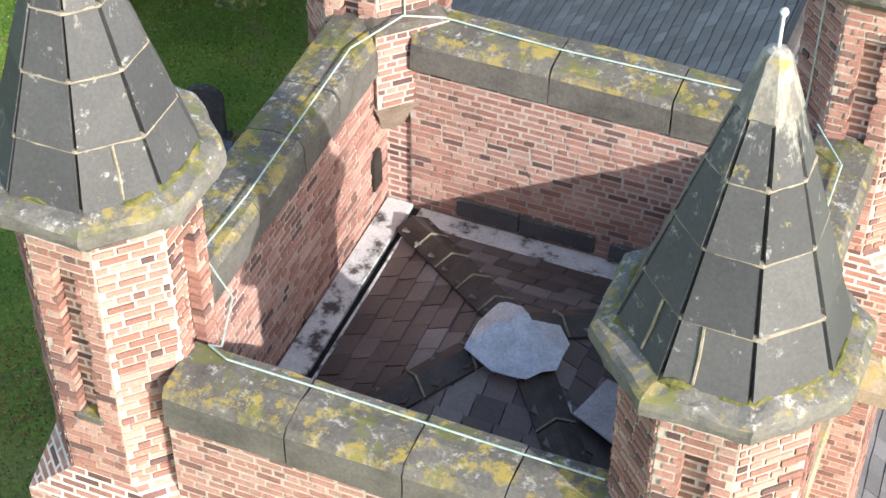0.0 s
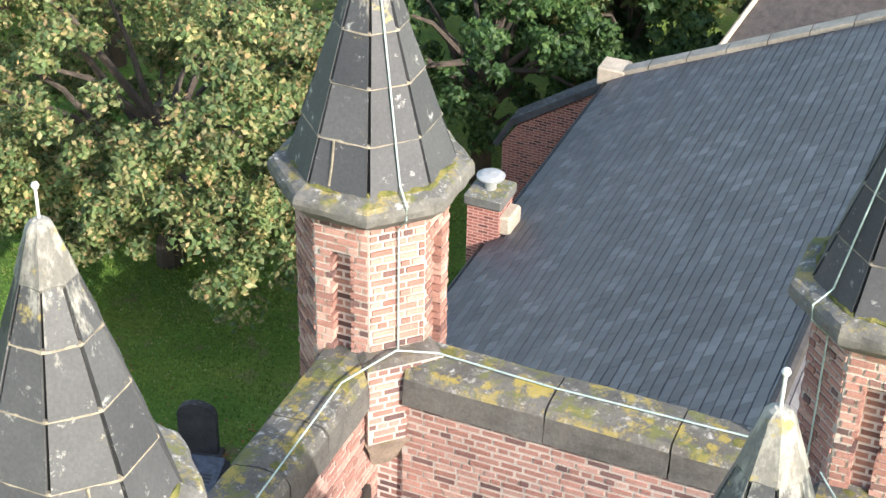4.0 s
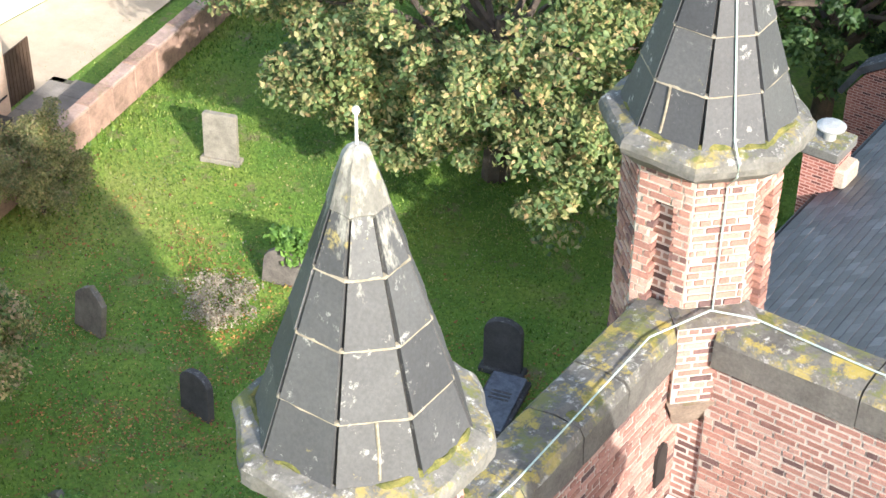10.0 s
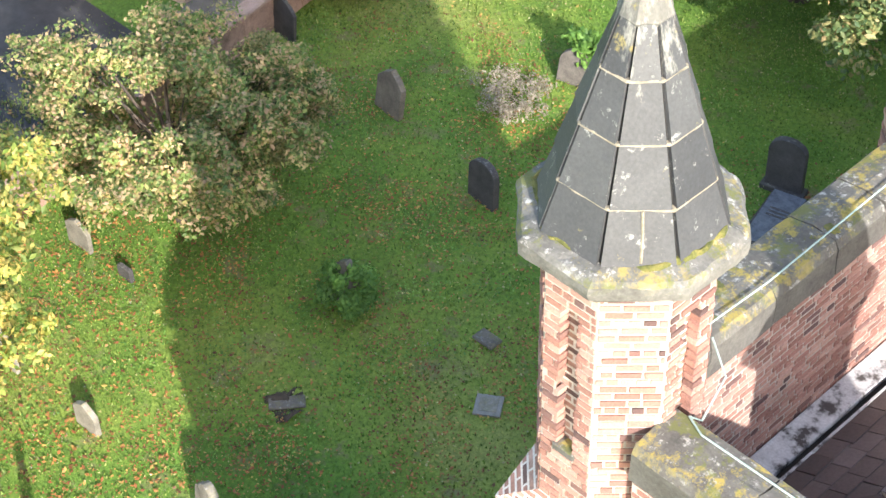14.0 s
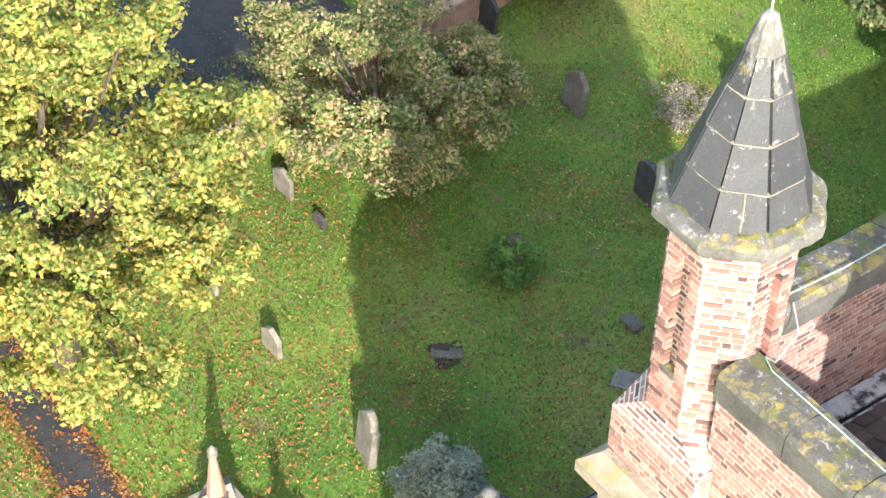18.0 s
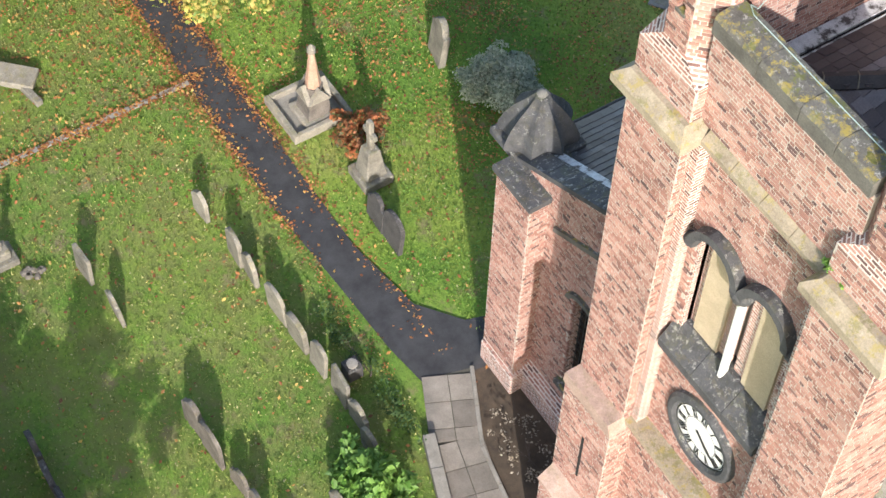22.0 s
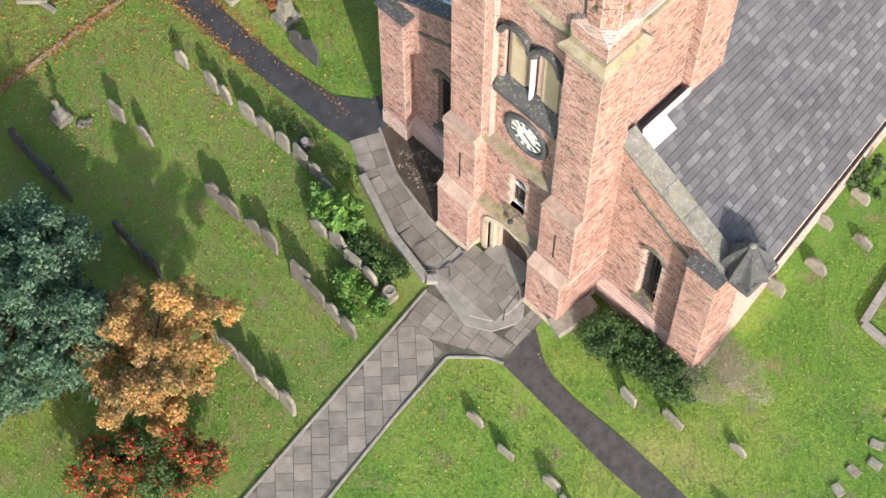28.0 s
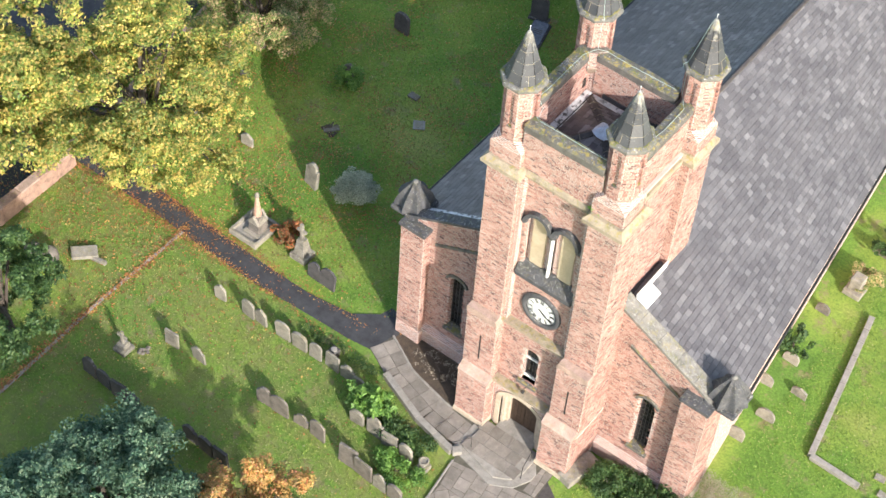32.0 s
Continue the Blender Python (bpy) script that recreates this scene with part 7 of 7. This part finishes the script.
tree("chestnut_tree", (-19.2, 28.5), 10, 4.7, (5.9, 5.1, 4.8), 100000, 560, .42, .09, L_CHEST, "large chestnut tree with browning green leaves", 23, trunk=.35, hollow=.6)
tree("chestnut_tree", (-26.8, 38), 10, 5.6, (4.8, 4.6, 4.4), 34000, 300, .34, .11, L_CHEST, "chestnut tree with browning green leaves behind", 24, trunk=.32)
tree("dark_tree", (-13.0, 36.0), 9, 4.6, (4.2, 4.4, 4.4), 34000, 300, .32, .105, L_GREEN, "dense dark green tree beside the nave", 25, trunk=.3)
tree("dark_tree", (-12.5, 43), 9, 5.5, (5.2, 4.4, 4.6), 30000, 260, .34, .12, L_CHEST, "dense green tree behind the church", 26, trunk=.3)
tree("oak_tree", (-9.9, -14.7), 6, 2.8, (3.5, 3.5, 2.3), 80000, 640, .34, .075, L_BLUE, "blue-green leafy tree beside the lawn", 27, trunk=.28)
tree("oak_tree", (-20.0, -10.6), 6, 3.2, (2.6, 2.6, 2.4), 22000, 200, .28, .08, L_GREEN, "green tree at the edge of the lawn", 28, trunk=.22)
for x, y, cz, rad, sd, mt_ in ((-11.5, 44, 5.5, 4.5, 61, L_CHEST), (-22, 47, 6, 5, 62, L_CHEST), (-8, 52, 6, 5, 63, L_GREEN), (-30, 50, 6, 5, 64, L_CHEST), (-16, 54, 6.5, 5.5, 65, L_GREEN), (-1, 48, 5.5, 5, 66, L_GREEN), (-36, 56, 6, 5.5, 67, L_CHEST), (6, 56, 6, 5.5, 68, L_GREEN)):
    tree("background_tree", (x, y), 10, cz, (rad, rad, rad * .9), 22000, 240, .36, .135, mt_, "dense green tree in the row behind the church", sd, trunk=.3)
tree("dark_tree", (-9.8, 39.5), 8, 4.4, (2.6, 3.2, 3.8), 18000, 160, .32, .11, L_GREEN, "dense green tree behind the brick shoulder wall", 69, trunk=.25)
tree("oak_tree", (-10.4, -18.5), 6, 2.8, (3.3, 3.3, 2.4), 60000, 520, .34, .08, L_BLUE, "blue-green leafy tree next to the red shrubs", 70, trunk=.26)
tree("orange_tree", (-5.2, -12.2), 5, 2.9, (2.3, 2.25, 2.0), 42000, 260, .26, .062, L_ORANGE, "small tree in full orange autumn leaf", 29, trunk=.18)
tree("green_shrub", (-2.6, -14.9), 3, 1.5, (1.7, 1.5, 1.2), 12000, 120, .2, .05, L_GREEN, "green shrub between the red-leaved shrubs", 71, "shrub", .08, .3)
tree("red_shrub", (-3.4, -15.5), 3, 1.6, (1.4, 1.3, 1.2), 14000, 130, .24, .055, L_RED, "shrub with red and green autumn leaves", 30, "shrub", .08, .3)
tree("red_shrub", (-1.9, -13.8), 3, 1.5, (1.2, 1.2, 1.2), 14000, 130, .24, .055, L_RED, "shrub with bright red leaves", 31, "shrub", .08, .3)
tree("grey_shrub", (-13.75, 5.65), 1.8, .95, (.9, .85, .8), 20000, 150, .2, .045, L_GREY, "round pale grey-green shrub on the lawn", 32, "shrub", .05, .5)
tree("garden_shrub", (-28.0, 19.9), 2.4, 1.35, (1.35, 1.3, 1.3), 26000, 150, .26, .04, L_OLIVE, "dull green shrub by the boundary wall", 33, "shrub", .06, .45)
tree("fern_shrub", (-14.6, 1.75), 1.2, .5, (.85, .7, .5), 2600, 60, .12, .07, L_FERN, "rust-red fern clump between the monuments", 34, "shrub", .03, .3)
tree("palm_shrub", (-5.6, -3.3), 1.6, .75, (.95, .9, .7), 2400, 60, .2, .12, L_BRIGHT, "bright green large-leaved shrub by the headstones", 35, "shrub", .04, .3)
tree("laurel_shrub", (5.1, -.1), 1.6, .7, (1.3, .9, .7), 9000, 110, .24, .055, L_GREEN, "dense dark green shrub at the foot of the wall", 36, "shrub", .05, .3)
tree("laurel_shrub", (6.9, .3), 1.6, .7, (1.5, .8, .7), 9000, 110, .24, .055, L_GREEN, "dark feathery evergreen shrub", 37, "shrub", .05, .3)
tree("bare_shrub", (8.5, 1.7), 2, 1.0, (1.3, 1.2, 1.15), 16000, 160, .24, .02, L_DRY, "bare grey twiggy shrub", 38, "shrub", .03, .2)
tree("laurel_shrub", (6.9, 11.6), 1.6, .6, (.75, .75, .6), 2200, 50, .12, .065, L_GREEN, "round dark shrub against the south wall", 39, "shrub", .04, .3)
for k, (x, y) in enumerate(((7.6, 19.4), (7.6, 26.9), (7.6, 23.4), (7.6, 16.9))):
    tree("laurel_shrub", (x, y), 1.4, .6, (.8, .8, .6), 5000, 60, .13, .045, (L_GREEN, L_BROWN)[k % 2], "round shrub among the graves on the south side", 90 + k, "shrub", .04, .3)
tree("grave_shrub", (-18.75, 11.4), 1.4, .6, (.6, .55, .65), 3400, 60, .2, .06, L_BRIGHT, "bright green shrub growing against a headstone", 40, "shrub", .03, .3)
tree("grave_shrub", (-20.75, 21.6), 1.4, .95, (.5, .45, .5), 900, 40, .18, .09, L_BRIGHT, "green shrub growing over a headstone", 41, "shrub", .03, .3)
tree("dry_shrub", (-21.4, 19.4), 1.0, .35, (1.0, .9, .35), 4200, 80, .2, .03, L_DRY, "low dry tangle of brown stems", 42, "shrub", .02, .3)
tree("weed_clump", (-4.0, -3.4), 1.0, .3, (1.9, .6, .4), 6000, 110, .2, .055, L_GREEN, "low weeds between the headstones and the path", 43, "shrub", .02, .3)
tree("weed_clump", (-2.9, -5.0), 1.0, .3, (1.2, .7, .4), 4200, 80, .2, .055, L_BRIGHT, "low green weeds round the headstones", 44, "shrub", .02, .3)
tree("weed_clump", (-8.5, -1.6), 1.0, .2, (2.6, .3, .2), 1500, 60, .12, .035, L_GREEN, "rough long grass and stems behind the headstones", 45, "shrub", .02, .3)
tree("bed_plants", (-4.6, .3), 1.0, .3, (1.6, .6, .3), 420, 40, .16, .035, L_DRY, "dry brown stems in the soil bed", 46, "shrub", .02, .3)
tree("moss_clump", (1.66, .12), 15.9, 15.98, (.3, .12, .14), 700, 20, .05, .025, L_BRIGHT, "green moss and ferns growing on the string course", 47, "plant", .01, .3)


# Grass, fallen leaves -------------------------------------------------
def scatter(name, n, area, mat, size, seed, keep, label, category, lift=0.02, upright=False, fade=0.01):
    g = np.random.default_rng(seed)
    p = np.stack([g.uniform(area[0], area[1], n), g.uniform(area[2], area[3], n), np.full(n, lift)], 1)
    rim = np.minimum.reduce([p[:, 0] - area[0], area[1] - p[:, 0], p[:, 1] - area[2], area[3] - p[:, 1]])
    p = p[keep(p[:, 0], p[:, 1], g.random(n)) & (g.random(n) < np.clip(rim / fade, 0, 1))]
    n = len(p)
    s = size * (0.5 + g.random(n))
    if upright:
        ang = g.uniform(0, 6.28, n)
        d = np.stack([np.cos(ang), np.sin(ang), 0 * ang], 1)
        tip = p + np.stack([g.normal(0, .35, n) * s, g.normal(0, .35, n) * s, s], 1)
        w = (s * .28)[:, None]
        v = np.stack([p - d * w, p + d * w, tip], 1)
        me = mesh_from(name, v.reshape(-1, 3), np.arange(3 * n).reshape(n, 3), mat)
    else:
        me = leaves_mesh(name, p, s, mat, seed, up=2.2)
    return tagged(new(name, me), label, category, kind="stuff")


def on_grass(x, y):
    bad = (np.abs(x) < 8.0) & (y > 1) & (y < 45)
    bad |= (y > -1.1) & (y < .35 + .8 * (x > -9.5)) & (x < -7)
    bad |= (x > -7.6) & (x < 2.8) & (y > -2.9) & (y < 2) & (y > -0.9 - .32 * (x + 7.6))
    bad |= (np.abs(x) < 3.2) & (y > -3.4) & (y < 2)
    bad |= (x > 2.2) & (y > -3.4) & (y < -2.15)
    bad |= (y < -2.5) & (x > -1.2 + np.maximum(0, -y - 5) * .14) & (x < 1.1 + np.maximum(0, -y - 4.2) * .14)
    return ~bad


scatter("grass_tufts", 560000, (-34, 21, -23, 38), M_GRASS, 0.06, 51, lambda x, y, r: on_grass(x, y), "short mown grass blades", "grass", 0.0, True, 7.0)
scatter("long_grass", 16000, (-31, -24, 8, 34), M_GRASS, 0.11, 52, lambda x, y, r: on_grass(x, y) & (r < np.clip((-x - 25.5 - .12 * (y - 8)) / 2.5, 0, 1)), "longer grass along the boundary", "grass", 0.0, True)
scatter("fallen_leaves", 75000, (-31, 4, -17, 24), M_FALLEN, 0.05, 53,
        lambda x, y, r: (r < np.exp(-((x + 22) ** 2 + (y - 0) ** 2) / 45) * (.95 - .5 * (np.abs(y + .4) < .7)) + .05 * on_grass(x, y)) & (on_grass(x, y) | (np.abs(y) < 1.1)), "orange and brown fallen leaves under the trees", "leaves", 0.05)
scatter("fallen_leaves", 20000, (-28, -9, -1.6, .8), M_FALLEN, 0.04, 54, lambda x, y, r: r < .85 * np.exp(-((np.abs(y + .52) - .6) / .2) ** 2) * np.clip((-x - 10) / 8, .08, 1) + .03 * (x < -17) + .004, "leaf litter along both edges of the asphalt path", "leaves", 0.05)
scatter("fallen_leaves", 6000, (-19.4, -18.0, -15, -.5), M_FALLEN, 0.05, 55, lambda x, y, r: r < np.exp(-((x + 18.75) / .2) ** 2), "line of leaf litter along the sunken edging", "leaves", 0.06)
scatter("pale_leaves", 26000, (-30, 14, -17, 30), M_PETAL, 0.028, 56, lambda x, y, r: on_grass(x, y) & (r < .6), "scattered small pale leaves in the grass", "leaves", 0.06)

scatter("fallen_leaves", 34000, (-27, -9, 3, 22), M_FALLEN, 0.034, 60, lambda x, y, r: on_grass(x, y) & (r < .25 + .75 * (np.sin(x * .9 + 2 * np.sin(y * .6)) * np.sin(y * .8 + x * .2) > .1)), "small brown leaves drifted over the shaded lawn", "leaves", 0.05)
scatter("lawn_weeds", 120000, (-31, 1, 1, 34), L_BRIGHT, 0.03, 57,
        lambda x, y, r: on_grass(x, y) & (r < .9 * (np.sin(x * 1.3 + 2 * np.sin(y * .7)) * np.sin(y * 1.1 + 1.5 * np.sin(x * .9)) > .15)), "patches of clover and low weeds in the lawn", "weeds", 0.03)
scatter("dry_grass", 40000, (-31, 14, -17, 30), L_DRY, 0.05, 58,
        lambda x, y, r: on_grass(x, y) & (r < .9 * (np.sin(x * .8 + 2.5 * np.sin(y * .5)) * np.sin(y * .9 + 2 * np.sin(x * .6)) > .55)), "drifts of dry dead grass", "grass", 0.0, True)
scatter("fallen_leaves", 5000, (-19, -8, -1.5, .9), M_FALLEN, 0.03, 59, lambda x, y, r: r < .55 * np.exp(-((np.abs(y + .5 + .03 * x * 0) - .68) / .12) ** 2), "thin line of leaf litter where grass meets asphalt", "leaves", 0.04)

emit_pieces()
